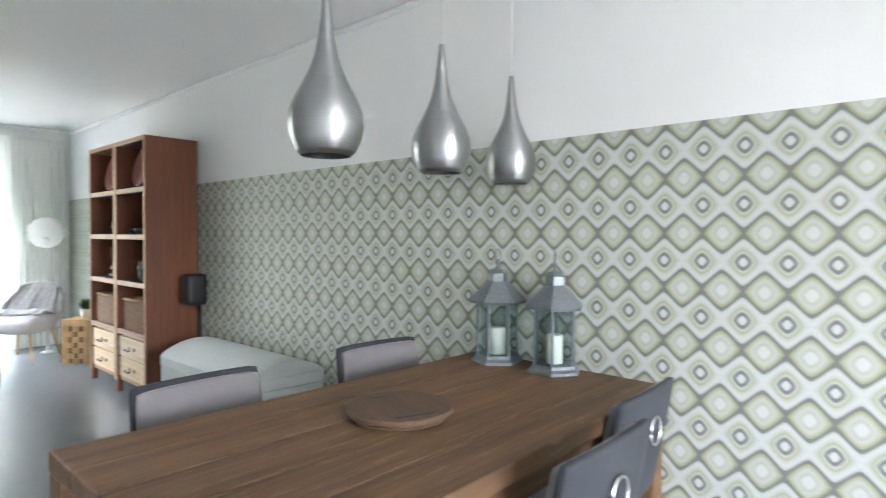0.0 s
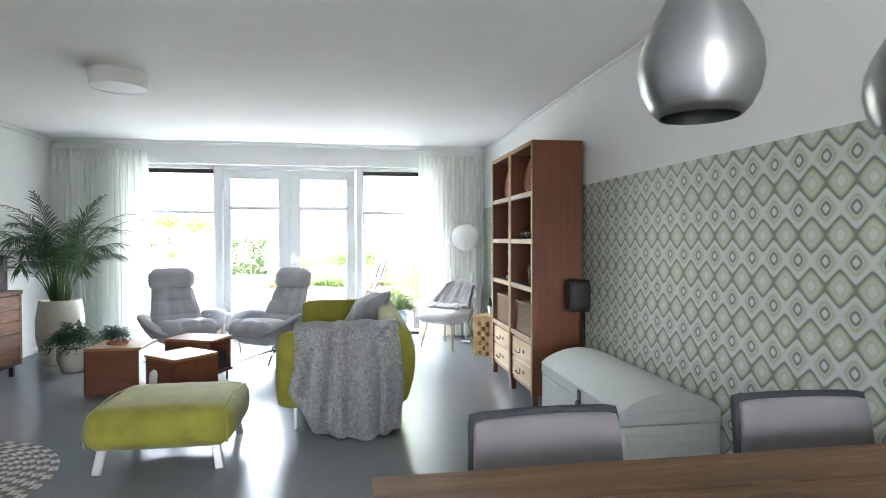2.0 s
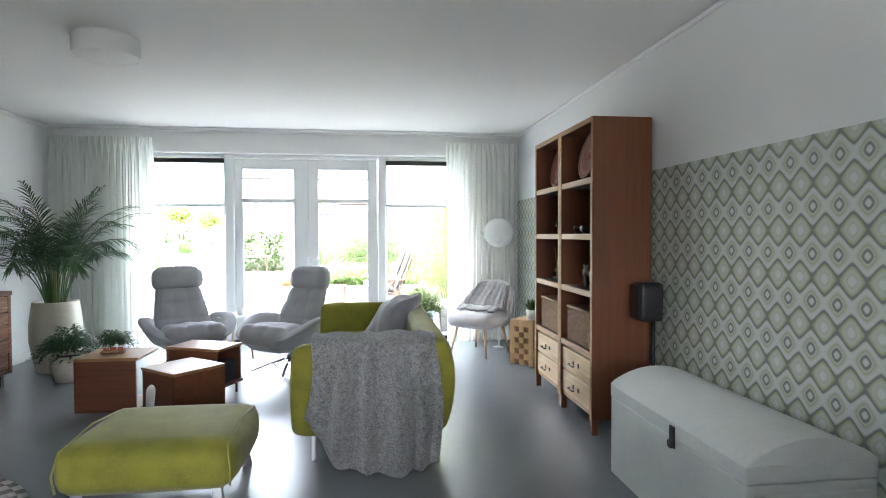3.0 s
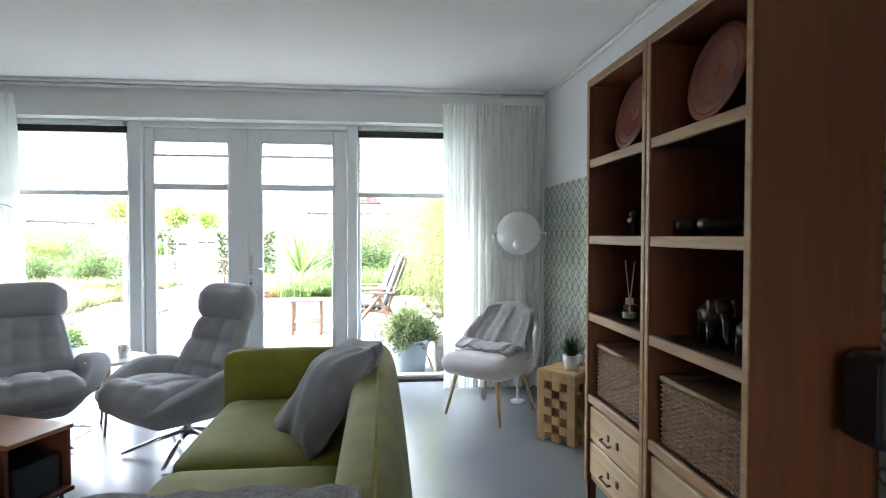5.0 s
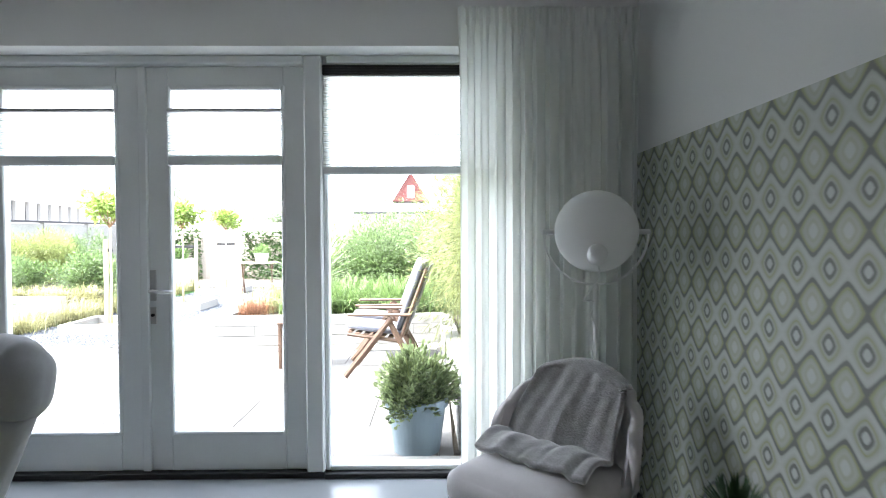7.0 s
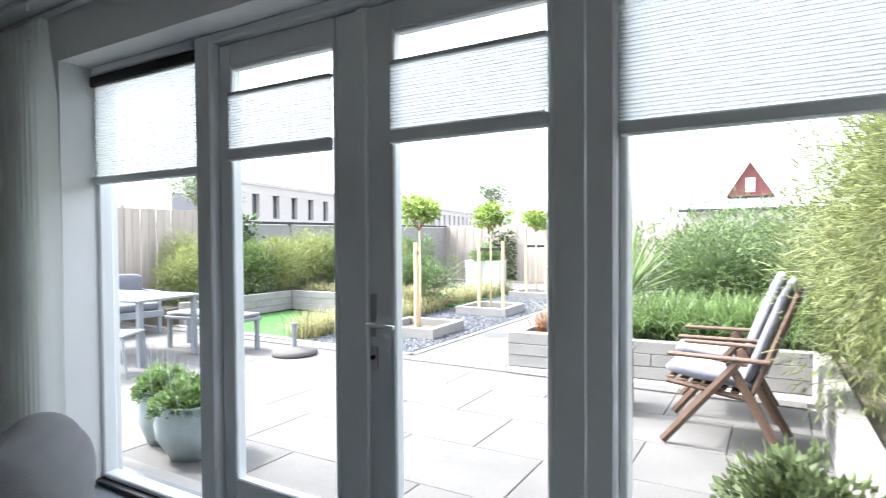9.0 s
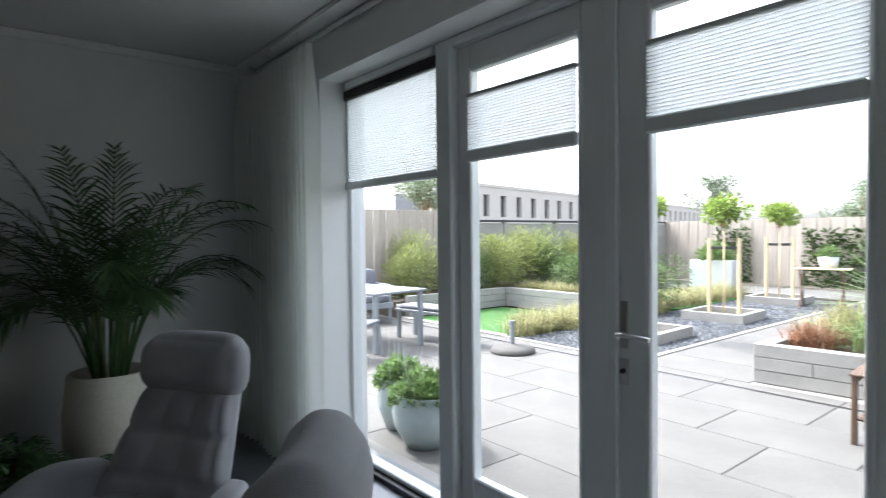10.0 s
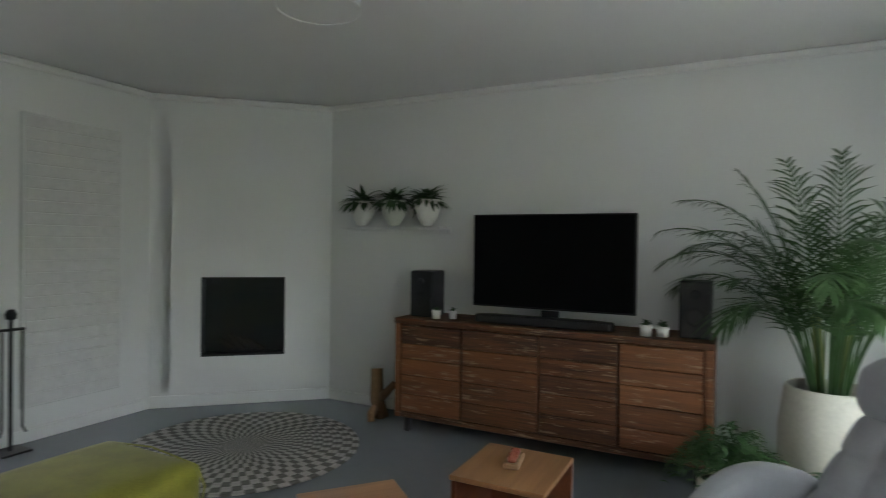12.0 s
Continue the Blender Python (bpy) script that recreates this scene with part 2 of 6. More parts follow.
def soft_bm(sx, sy, sz, c=(0, 0, 0), r=0.06, puff=0.0, n=8, bm=None, shape=None):
    """A cushion: a box with rounded edges, its faces swelling by puff; shape moves each point."""
    b = bmesh.new()
    bmesh.ops.create_cube(b, size=2.0)
    bmesh.ops.subdivide_edges(b, edges=b.edges[:], cuts=n, use_grid_fill=True)
    h = Vector((sx / 2, sy / 2, sz / 2))
    r = min(r, 0.98 * min(h))
    for v in b.verts:
        q = Vector([math.copysign(abs(t) ** 0.8, t) for t in v.co])
        p = Vector((q.x * h.x, q.y * h.y, q.z * h.z))
        core = Vector([max(-h[i] + r, min(h[i] - r, p[i])) for i in range(3)])
        d = p - core
        if d.length > 1e-6:
            p = core + d.normalized() * r
        if puff:
            w = [max(0.0, 1 - t * t) for t in q]
            p.x += puff * q.x * w[1] * w[2]
            p.y += puff * q.y * w[0] * w[2]
            p.z += puff * q.z * w[0] * w[1]
        if shape:
            p = Vector(shape(p))
        v.co = p + Vector(c)
    if bm is None:
        return b
    join(bm, b)
    return bm


def sheet_bm(f, nu, nv, bm=None, close_u=False):
    b = bmesh.new() if bm is None else bm
    g = [[b.verts.new(f(i / nu, j / nv)) for j in range(nv + 1)] for i in range(nu + (0 if close_u else 1))]
    for i in range(nu):
        k = (i + 1) % len(g)
        for j in range(nv):
            b.faces.new((g[i][j], g[k][j], g[k][j + 1], g[i][j + 1]))
    return b


def thick(ob, t, offset=0.0):
    s = ob.modifiers.new("thickness", 'SOLIDIFY')
    s.thickness, s.offset = t, offset
    return ob


def structure(name, bm, material, label, category, smooth=False):
    return tagged(link(name, bm, material, smooth=smooth), label, category, kind="structure")


# ---- the room ----
XL, XR, YW, YB, CEIL = -3.09, 2.45, 8.95, -3.0, 2.6
OX0, OX1, OZ1 = -2.12, 1.72, 2.33   # garden opening
YF = 9.10                            # inner face of the window frame

structure("floor", span(XL - 0.2, XR + 0.2, YB - 0.2, 9.32, -0.12, 0.0, 0), M["floor"], "seamless grey cast floor with a satin sheen", "floor")
structure("ceiling", span(XL - 0.2, XR + 0.2, YB - 0.2, 9.26, CEIL, CEIL + 0.2, 0), M["ceiling"], "smooth white painted ceiling", "ceiling")
structure("wall_east", span(XR, XR + 0.2, YB - 0.2, 9.26, 0.0, CEIL, 0), M["wall"], "white wall above a band of retro wallpaper", "wall")
structure("wallpaper", span(XR - 0.004, XR + 0.01, YB, YW, 0.0, 1.77, 0), M["wallpaper"], "retro ogee wallpaper in grey, lime and white", "wallpaper")
w = bmesh.new()
span(XL - 0.2, OX0, YW, 9.25, 0.0, CEIL, 0, bm=w)
span(OX1, XR, YW, 9.25, 0.0, CEIL, 0, bm=w)
span(OX0, OX1, YW, 9.25, OZ1, CEIL, 0, bm=w)
structure("wall_north", w, M["wall"], "white plastered wall round the garden doors", "wall")
structure("wall_west", span(XL - 0.2, XL, 4.0, YW, 0.0, CEIL, 0), M["wall"], "white painted wall behind the television", "wall")
# corner with the fireplace, set across the corner
CA, CB = Vector((XL, 4.235, 0)), Vector((-2.10, 3.147, 0))
cham = (CB - CA)
c_len, c_ang = cham.length, math.degrees(math.atan2(cham.y, cham.x))


def on_chamfer(s, d, z=0.0):
    """Pose on the slanted wall: s metres from the west wall, d in front of it."""
    u = cham.normalized()
    n = Vector((-u.y, u.x, 0))
    p = CA + u * s + n * d
    return pose(p.x, p.y, z, 0, 0, c_ang)


w = link("wall_chimney", span(-0.3, c_len + 0.05, -0.4, 0.0, 0.0, CEIL, 0), M["wall"], at=on_chamfer(0, 0))
tagged(w, "white wall set across the corner behind the fire", "wall", kind="structure")
structure("wall_hall", span(-2.15, -0.95, 2.95, 3.147, 0.0, CEIL, 0), M["wall"], "white painted wall beside the fireplace", "wall")
structure("wall_stair", span(-1.05, -0.95, YB, 2.95, 0.0, CEIL, 0), M["wall"], "plain white wall of the dining end", "wall")
w = bmesh.new()
span(-1.05, -0.55, YB - 0.2, YB, 0, CEIL, 0, bm=w)
span(1.95, XR, YB - 0.2, YB, 0, CEIL, 0, bm=w)
span(-0.55, 1.95, YB - 0.2, YB, 0, 0.9, 0, bm=w)
span(-0.55, 1.95, YB - 0.2, YB, 2.25, CEIL, 0, bm=w)
structure("wall_south", w, M["wall"], "plain white wall with the street window", "wall")

# cornice and baseboards
w = bmesh.new()
span(XR - 0.03, XR, YB, YW, CEIL - 0.035, CEIL, 0.012, bm=w)
span(XL, XL + 0.045, 4.2, YW, CEIL - 0.05, CEIL, 0.012, bm=w)
span(-2.1, -0.95, 3.147, 3.192, CEIL - 0.05, CEIL, 0.012, bm=w)
span(XL, XR, YW - 0.03, YW, CEIL - 0.035, CEIL, 0.012, bm=w)
structure("trim", w, M["ceiling"], "narrow white plaster cornice under the ceiling", "trim")
w = link("trim", span(0.0, c_len, 0.0, 0.045, CEIL - 0.05, CEIL, 0.012), M["ceiling"], at=on_chamfer(0, 0))
tagged(w, "narrow white plaster cornice above the fire", "trim", kind="structure")
w = bmesh.new()
span(XL, XL + 0.014, 4.25, YW, 0, 0.09, 0.004, bm=w)
span(-2.1, -0.95, 3.147, 3.161, 0, 0.09, 0.004, bm=w)
span(XL, OX0, YW - 0.014, YW, 0, 0.07, 0.004, bm=w)
span(OX1, XR, YW - 0.014, YW, 0, 0.07, 0.004, bm=w)
span(OX0, OX0 + 0.014, YW, YF, 0, 0.07, 0.004, bm=w)
structure("baseboard", w, M["trim"], "white painted baseboard", "baseboard")
w = link("baseboard", span(0.0, c_len, 0.0, 0.014, 0, 0.1, 0.004), M["trim"], at=on_chamfer(0, 0))
tagged(w, "white painted baseboard under the fireplace", "baseboard", kind="structure")

# ---- garden doors and windows ----
WX = [OX0, -1.205, -1.088, -0.22, 0.667, 0.767, OX1]


def fixed_window(name, x0, x1):
    """Tall fixed light with a pleated blind."""
    t = thing(name, "tall white-framed fixed window with a half-lowered pleated blind", "window", 0, 0, kind="structure")
    b = bmesh.new()
    f = 0.026
    for s in ((x0, x0 + f, 0.03, OZ1), (x1 - f, x1, 0.03, OZ1)):
        span(s[0], s[1], YF + 0.035, YF + 0.11, s[2], s[3], 0.006, bm=b)
    span(x0 + f, x1 - f, YF, YF + 0.11, 2.285, OZ1, 0.008, bm=b)
    span(x0 + f, x1 - f, YF + 0.03, YF + 0.11, 0.03, 0.06, 0.006, bm=b)
    part("window_frame", b, M["frame"], t)
    part("threshold", span(x0, x1, YF - 0.01, YF + 0.13, 0.001, 0.03, 0.004), M["black"], t, "dark sill strip on the floor")
    g = part("pane", span(x0 + 0.02, x1 - 0.02, YF + 0.055, YF + 0.062, 0.055, 2.29, 0), M["glass"], t)
    g.visible_shadow = False
    c = bmesh.new()
    a0, a1 = x0 + 0.004, x1 - 0.004
    span(a0, a1, YF + 0.005, YF + 0.045, 2.225, 2.28, 0.004, bm=c)
    for k in range(3):
        span(a0 + 0.01, a1 - 0.01, YF + 0.001, YF + 0.006, 2.236 + k * 0.014, 2.243 + k * 0.014, 0, bm=c)
    part("blind_cassette", c, M["black"], t, "black slotted vent and blind cassette")
    pleated_blind(t, a0, a1, YF + 0.028, 1.725, 2.226)
    part("blind_rail", span(a0, a1, YF + 0.008, YF + 0.042, 1.683, 1.727, 0.006), M["frame"], t)
    return t


def pleated_blind(t, x0, x1, y, z0, z1):
    n = max(6, int((z1 - z0) / 0.0125))
    b = bmesh.new()
    rows = []
    for k in range(2 * n + 1):
        z = z0 + (z1 - z0) * k / (2 * n)
        d = 0.0042 if k % 2 else -0.0042
        rows.append((b.verts.new((x0, y + d, z)), b.verts.new((x1, y + d, z))))
    for p, q in zip(rows, rows[1:]):
        b.faces.new((p[0], p[1], q[1], q[0]))
    return part("pleated_blind", b, M["blind"], t, "translucent white pleated cloth")


def glazed_door(name, x0, x1, gx0, gx1, handle):
    t = thing(name, "closed white garden door with one tall glass pane", "door", 0, 0, kind="structure")
    y0, y1 = YF + 0.045, YF + 0.105
    b = bmesh.new()
    span(x0 + 0.004, gx0, y0, y1, 0.035, 2.28, 0.006, bm=b)
    span(gx1, x1 - 0.004, y0, y1, 0.035, 2.28, 0.006, bm=b)
    span(gx0, gx1, y0, y1, 2.165, 2.28, 0.003, bm=b)
    span(gx0, gx1, y0, y1, 0.035, 0.245, 0.003, bm=b)
    part("door_leaf", b, M["frame"], t)
    bead = bmesh.new()
    for s in ((gx0 - 0.012, gx0 + 0.012, 0.235, 2.177), (gx1 - 0.012, gx1 + 0.012, 0.235, 2.177)):
        span(s[0], s[1], y0 - 0.008, y0 + 0.02, s[2], s[3], 0.006, bm=bead)
    span(gx0 + 0.012, gx1 - 0.012, y0 - 0.008, y0 + 0.02, 2.153, 2.177, 0.006, bm=bead)
    span(gx0 + 0.012, gx1 - 0.012, y0 - 0.008, y0 + 0.02, 0.233, 0.257, 0.006, bm=bead)
    part("glazing_bead", bead, M["frame"], t)
    g = part("pane", span(gx0 - 0.005, gx1 + 0.005, y0 + 0.026, y0 + 0.033, 0.24, 2.17, 0), M["glass"], t)
    g.visible_shadow = False
    a0, a1 = gx0 + 0.004, gx1 - 0.004
    part("blind_top_rail", span(a0, a1, y0 - 0.03, y0 - 0.008, 2.03, 2.047, 0.003), M["steel"], t, "slim grey rail")
    pleated_blind(t, a0, a1, y0 - 0.019, 1.79, 2.03)
    part("blind_rail", span(a0, a1, y0 - 0.033, y0 - 0.006, 1.735, 1.79, 0.006), M["frame"], t)
    if handle:
        hx = x0 + 0.04
        h = part("door_handle", lathe_bm([(0, 0), (0.0085, 0), (0.0085, 0.05), (0, 0.05)], 12), M["steel"], t, "brushed steel lever handle",
                 at=pose(hx, y0, 1.045, 90))
        part("lever", tube_bm([(hx, y0 - 0.05, 1.045), (hx + 0.02, y0 - 0.052, 1.045), (hx + 0.125, y0 - 0.05, 1.04)], 0.009, 10), M["steel"], t, smooth=True)
        part("escutcheon", span(hx - 0.018, hx + 0.018, y0 - 0.008, y0, 0.99, 1.16, 0.004), M["steel"], t)
        part("lock_plate", span(hx - 0.018, hx + 0.018, y0 - 0.008, y0, 0.86, 0.955, 0.004), M["steel"], t)
        part("lock_cylinder", lathe_bm([(0, 0), (0.009, 0), (0.009, 0.012), (0, 0.012)], 12), M["darkmetal"], t, at=pose(hx, y0 - 0.008, 0.91, 90))
    return t


fixed_window("window_1", WX[0], WX[1])
fixed_window("window_2", WX[5], WX[6])
glazed_door("door_1", WX[2], WX[3], -1.0, -0.37, False)
glazed_door("door_2", WX[3], WX[4], -0.085, 0.545, True)
b = bmesh.new()
span(WX[1], WX[2], YF, YF + 0.12, 0.03, OZ1, 0.01, bm=b)
span(WX[4], WX[5], YF, YF + 0.12, 0.03, OZ1, 0.01, bm=b)
span(WX[2], WX[4], YF, YF + 0.12, 2.285, OZ1, 0.008, bm=b)
structure("door_frame", b, M["frame"], "white timber posts and head round the garden doors", "door frame")
structure("threshold", span(WX[1], WX[5], YF, YF + 0.14, 0.001, 0.034, 0.004), M["black"], "dark threshold of the garden doors", "threshold")
structure("door_astragal", span(WX[3] - 0.022, WX[3] + 0.022, YF + 0.02, YF + 0.045, 0.04, 2.275, 0.004), M["frame"], "white cover strip where the doors meet", "trim")
structure("window_head", span(OX0, OX1, 9.23, 9.27, OZ1 - 0.02, OZ1 + 0.02, 0.0), M["frame"], "white outer head of the opening", "trim")

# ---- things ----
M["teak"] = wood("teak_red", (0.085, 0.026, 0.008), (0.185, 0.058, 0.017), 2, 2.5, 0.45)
# same teak darkened: the shade inside the bookcases is in its colour
M["teak_shaded"] = wood("teak_inside_shaded", (0.024, 0.012, 0.006), (0.058, 0.028, 0.014), 1, 2.5, 0.5)
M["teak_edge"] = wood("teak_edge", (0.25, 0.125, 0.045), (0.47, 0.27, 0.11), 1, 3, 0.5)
M["teak_drawer"] = wood("light_teak", (0.46, 0.285, 0.12), (0.72, 0.52, 0.28), 1, 2.5, 0.5)
M["walnut"] = wood("walnut_veneer", (0.09, 0.03, 0.015), (0.19, 0.068, 0.031), 0, 2.5, 0.35)
M["walnut_top"] = wood("oiled_teak_top", (0.24, 0.11, 0.046), (0.42, 0.22, 0.10), 0, 2.5, 0.3)
M["table"] = wood("old_oak_table", (0.044, 0.0225, 0.009), (0.19, 0.102, 0.042), 0, 1.8, 0.62, worn=0.4, wear=(0.28, 0.165, 0.08))
M["board"] = wood("mango_wood_board", (0.042, 0.024, 0.012), (0.12, 0.068, 0.034), 0, 4, 0.65, worn=0.3, wear=(0.17, 0.10, 0.055))
M["reclaimed"] = wood("reclaimed_teak", (0.046, 0.017, 0.006), (0.235, 0.088, 0.030), 1, 3, 0.6, worn=0.5, wear=(0.40, 0.30, 0.20), spread=0.38)
M["blocks"] = wood("pale_hardwood_blocks", (0.38, 0.22, 0.09), (0.58, 0.38, 0.18), 2, 4, 0.5)
M["beech"] = wood("beech_leg", (0.42, 0.27, 0.13), (0.60, 0.42, 0.23), 2, 4, 0.45)
M["log"] = wood("raw_wood", (0.14, 0.075, 0.04), (0.34, 0.20, 0.10), 2, 4, 0.8)
M["lime"] = fabric("lime_velvet", (0.235, 0.225, 0.022), 260, 0.3, 0.8, 0.15, 0.5, 0.002, 6)
M["lime_pipe"] = fabric("lime_piping", (0.30, 0.29, 0.05), 300, 0.1)
M["greywool"] = fabric("grey_wool_felt", (0.29, 0.295, 0.31), 500, 0.13)
M["greyseam"] = fabric("dark_grey_seam", (0.09, 0.09, 0.10), 500, 0.1)
M["pillow"] = fabric("grey_cushion_cloth", (0.21, 0.21, 0.222), 400, 0.2)
M["throw"] = fabric("grey_curly_fleece", (0.27, 0.27, 0.265), 95, 0.42, 0.95, 0.3, 1.0, 0.016, 40)
M["throw2"] = fabric("soft_grey_fleece", (0.27, 0.265, 0.265), 160, 0.25, 0.95, 0.5, 0.7, 0.004, 25)
M["blush"] = fabric("pale_grey_boucle", (0.46, 0.44, 0.44), 350, 0.12)
M["chair_light"] = fabric("light_taupe_chair_cloth", (0.165, 0.155, 0.155), 500, 0.08)
M["chair_dark"] = fabric("slate_grey_chair_cloth", (0.032, 0.036, 0.042), 500, 0.15, 0.9, 0.0)
M["chrome"] = plain("polished_chrome", (0.72, 0.72, 0.73), 0.12, 1.0, vary=0.03, bumps=0)
M["pale_leg"] = plain("satin_aluminium", (0.66, 0.66, 0.66), 0.35, 0.9, vary=0.05, bumps=0.03)
M["chest"] = plain("grey_white_chalk_paint", (0.60, 0.63, 0.60), 0.7, vary=0.07, scale=4, grain=40, bumps=0.2)
M["ceramic"] = plain("white_glazed_ceramic", (0.74, 0.74, 0.70), 0.35, vary=0.06, scale=8, bumps=0.05)
M["pot"] = plain("cream_stoneware", (0.58, 0.56, 0.47), 0.6, vary=0.14, scale=4, grain=50, bumps=0.2)
M["soil"] = plain("potting_soil", (0.04, 0.028, 0.02), 0.95, vary=0.4, scale=40, grain=200, bumps=0.8, dist=0.01)
M["leaf"] = plain("palm_leaf", (0.045, 0.10, 0.03), 0.45, vary=0.35, scale=7, grain=60, bumps=0.05)
M["leaf2"] = plain("fern_leaf", (0.04, 0.095, 0.028), 0.5, vary=0.4, scale=12, grain=80, bumps=0.05)
M["stem"] = plain("green_stem", (0.16, 0.20, 0.06), 0.5, vary=0.25, scale=8)
M["terracotta"] = plain("red_painted_plate", (0.30, 0.085, 0.055), 0.4, vary=0.25, scale=14, grain=60)
M["bronze"] = plain("dark_bronze", (0.06, 0.04, 0.028), 0.35, 0.5, vary=0.3, scale=20)
M["wicker"] = plain("brown_wicker", (0.29, 0.175, 0.09), 0.7, vary=0.35, scale=30, grain=120, bumps=0.5)
M["zinc"] = plain("aged_zinc", (0.19, 0.215, 0.225), 0.5, 0.6, vary=0.2, scale=12)
M["wax"] = plain("ivory_wax", (0.80, 0.78, 0.70), 0.5, vary=0.04)
M["screen"] = plain("black_screen", (0.003, 0.003, 0.0035), 0.4, vary=0.05, bumps=0)
next(n for n in M["screen"].node_tree.nodes if n.type == 'BSDF_PRINCIPLED').inputs["Specular IOR Level"].default_value = 0.12
M["charred"] = plain("charred_log", (0.05, 0.036, 0.028), 0.9, vary=0.4, scale=25, grain=90, bumps=0.6)
M["lampwhite"] = plain("white_lamp_enamel", (0.78, 0.79, 0.78), 0.4, vary=0.02, bumps=0.03)
M["opal"] = see_through("opal_shade", (0.86, 0.87, 0.86), 0.0, 0.35)
M["clear"] = pane_glass("clear_glass", (0.90, 0.95, 0.95))
M["amber"] = plain("pale_oil", (0.55, 0.45, 0.30), 0.1, vary=0.05, bumps=0)
M["firebox"] = plain("sooty_firebox", (0.018, 0.016, 0.015), 0.7, vary=0.4, scale=9)
M["copper"] = plain("red_glass_candle", (0.38, 0.12, 0.07), 0.25, vary=0.2)


def blade_leaf(b, base, tip, width, droop=0.0, bend=None, side=None, n=3):
    """A narrow pointed leaf as a folded strip."""
    base, tip = Vector(base), Vector(tip)
    d = tip - base
    s = side or d.cross(Vector((0, 0, 1)))
    s = Vector(s)
    if s.length < 1e-5:
        s = Vector((1, 0, 0))
    s.normalize()
    prev = None
    for k in range(n + 1):
        t = k / n
        p = base + d * t + Vector((0, 0, -droop * t * t * d.length))
        w = width * (0.35 + 1.3 * t) * (1 - t) * 1.7 if k else width * 0.4
        row = (b.verts.new(p - s * w / 2), b.verts.new(p + s * w / 2)) if k < n else (b.verts.new(p),)
        if prev:
            if len(row) == 2:
                b.faces.new((prev[0], prev[1], row[1], row[0]))
            else:
                b.faces.new((prev[0], prev[1], row[0]))
        prev = row


def broad_leaf(b, base, d, length, width, curl=0.3):
    """An oval leaf of six faces."""
    base, d = Vector(base), Vector(d).normalized()
    s = d.cross(Vector((0, 0, 1)))
    if s.length < 1e-4:
        s = Vector((1, 0, 0))
    s.normalize()
    up = s.cross(d)
    mid = [base + d * length * t + up * (0.12 * length * math.sin(math.pi * t) - curl * length * t * t) for t in (0, 0.35, 0.7, 1)]
    ws = [0, 0.5, 0.42, 0]
    m = [b.verts.new(p) for p in mid]
    lft = [b.verts.new(mid[k] + s * width * ws[k] + up * width * 0.12) for k in (1, 2)]
    rgt = [b.verts.new(mid[k] - s * width * ws[k] + up * width * 0.12) for k in (1, 2)]
    b.faces.new((m[0], m[1], lft[0]))
    b.faces.new((m[1], m[2], lft[1], lft[0]))
    b.faces.new((m[2], m[3], lft[1]))
    b.faces.new((m[1], m[0], rgt[0]))
    b.faces.new((m[2], m[1], rgt[0], rgt[1]))
    b.faces.new((m[3], m[2], rgt[1]))


# ---- dining end ----
t = thing("dining_table", "long dining table of weathered brown oak planks", "table", 1.545, 1.985)
for i in range(5):
    y0 = -0.465 + i * 0.186
    b = box_bm(1.77, 0.1845, 0.055, (0, y0 + 0.093, 0.755), 0.006, 2)
    for v in b.verts:
        if abs(v.co.x) > 0.86:
            v.co.x += 0.006 * math.sin(37 * v.co.y + 5 * v.co.z)
    part("tabletop_plank", b, M["table"], t)
for sx in (-0.835, 0.835):
    for sy in (-0.41, 0.41):
        part("leg", box_bm(0.09, 0.09, 0.727, (sx, sy, 0.3635), 0.008, 2), M["table"], t)
part("apron", box_bm(1.58, 0.03, 0.09, (0, 0.41, 0.68), 0.004), M["table"], t)
part("apron", box_bm(1.58, 0.03, 0.09, (0, -0.41, 0.68), 0.004), M["table"], t)


def dining_chair(x, y, rz):
    t = thing("dining_chair", "upholstered dining chair, light taupe front and slate grey back", "chair", x, y, 0, rz, "chairs round the dining table")
    part("seat", soft_bm(0.48, 0.46, 0.09, (0, 0.0, 0.455), 0.035, 0.012), M["chair_light"], t, smooth=True)

    def lean(p):
        return (p.x * (1 - 0.10 * max(0, p.z)), p.y + 0.18 * max(0, p.z + 0.2) - 0.25 * p.x * p.x, p.z)
    part("backrest", soft_bm(0.455, 0.035, 0.39, (0, 0.225, 0.625), 0.017, 0.004, 10, shape=lean), M["chair_light"], t, "light taupe inner back", smooth=True)
    part("back_shell", soft_bm(0.478, 0.034, 0.412, (0, 0.25, 0.63), 0.014, 0.003, 10, shape=lean), M["chair_dark"], t, "slate grey outer back", smooth=True)
    for s in (-1, 1):
        part("leg_frame", tube_bm([(s * 0.22, 0.2, 0.43), (s * 0.225, 0.22, 0.2), (s * 0.22, 0.235, 0.015), (s * 0.22, 0.2, 0.012), (s * 0.22, -0.2, 0.012), (s * 0.22, -0.235, 0.03), (s * 0.22, -0.21, 0.43)], 0.012, 8), M["chrome"], t, "chrome sled leg", smooth=True)
    part("pull_ring", tube_bm([(0.045 * math.cos(a), 0.335, 0.70 + 0.045 * math.sin(a)) for a in [k * math.pi / 8 for k in range(17)]], 0.006, 6), M["chrome"], t, "chrome pull ring", smooth=True)
    return t


dining_chair(1.20, 2.42, 2)
dining_chair(2.06, 2.46, -3)
dining_chair(1.60, 1.66, 180)
dining_chair(2.12, 1.78, 182)


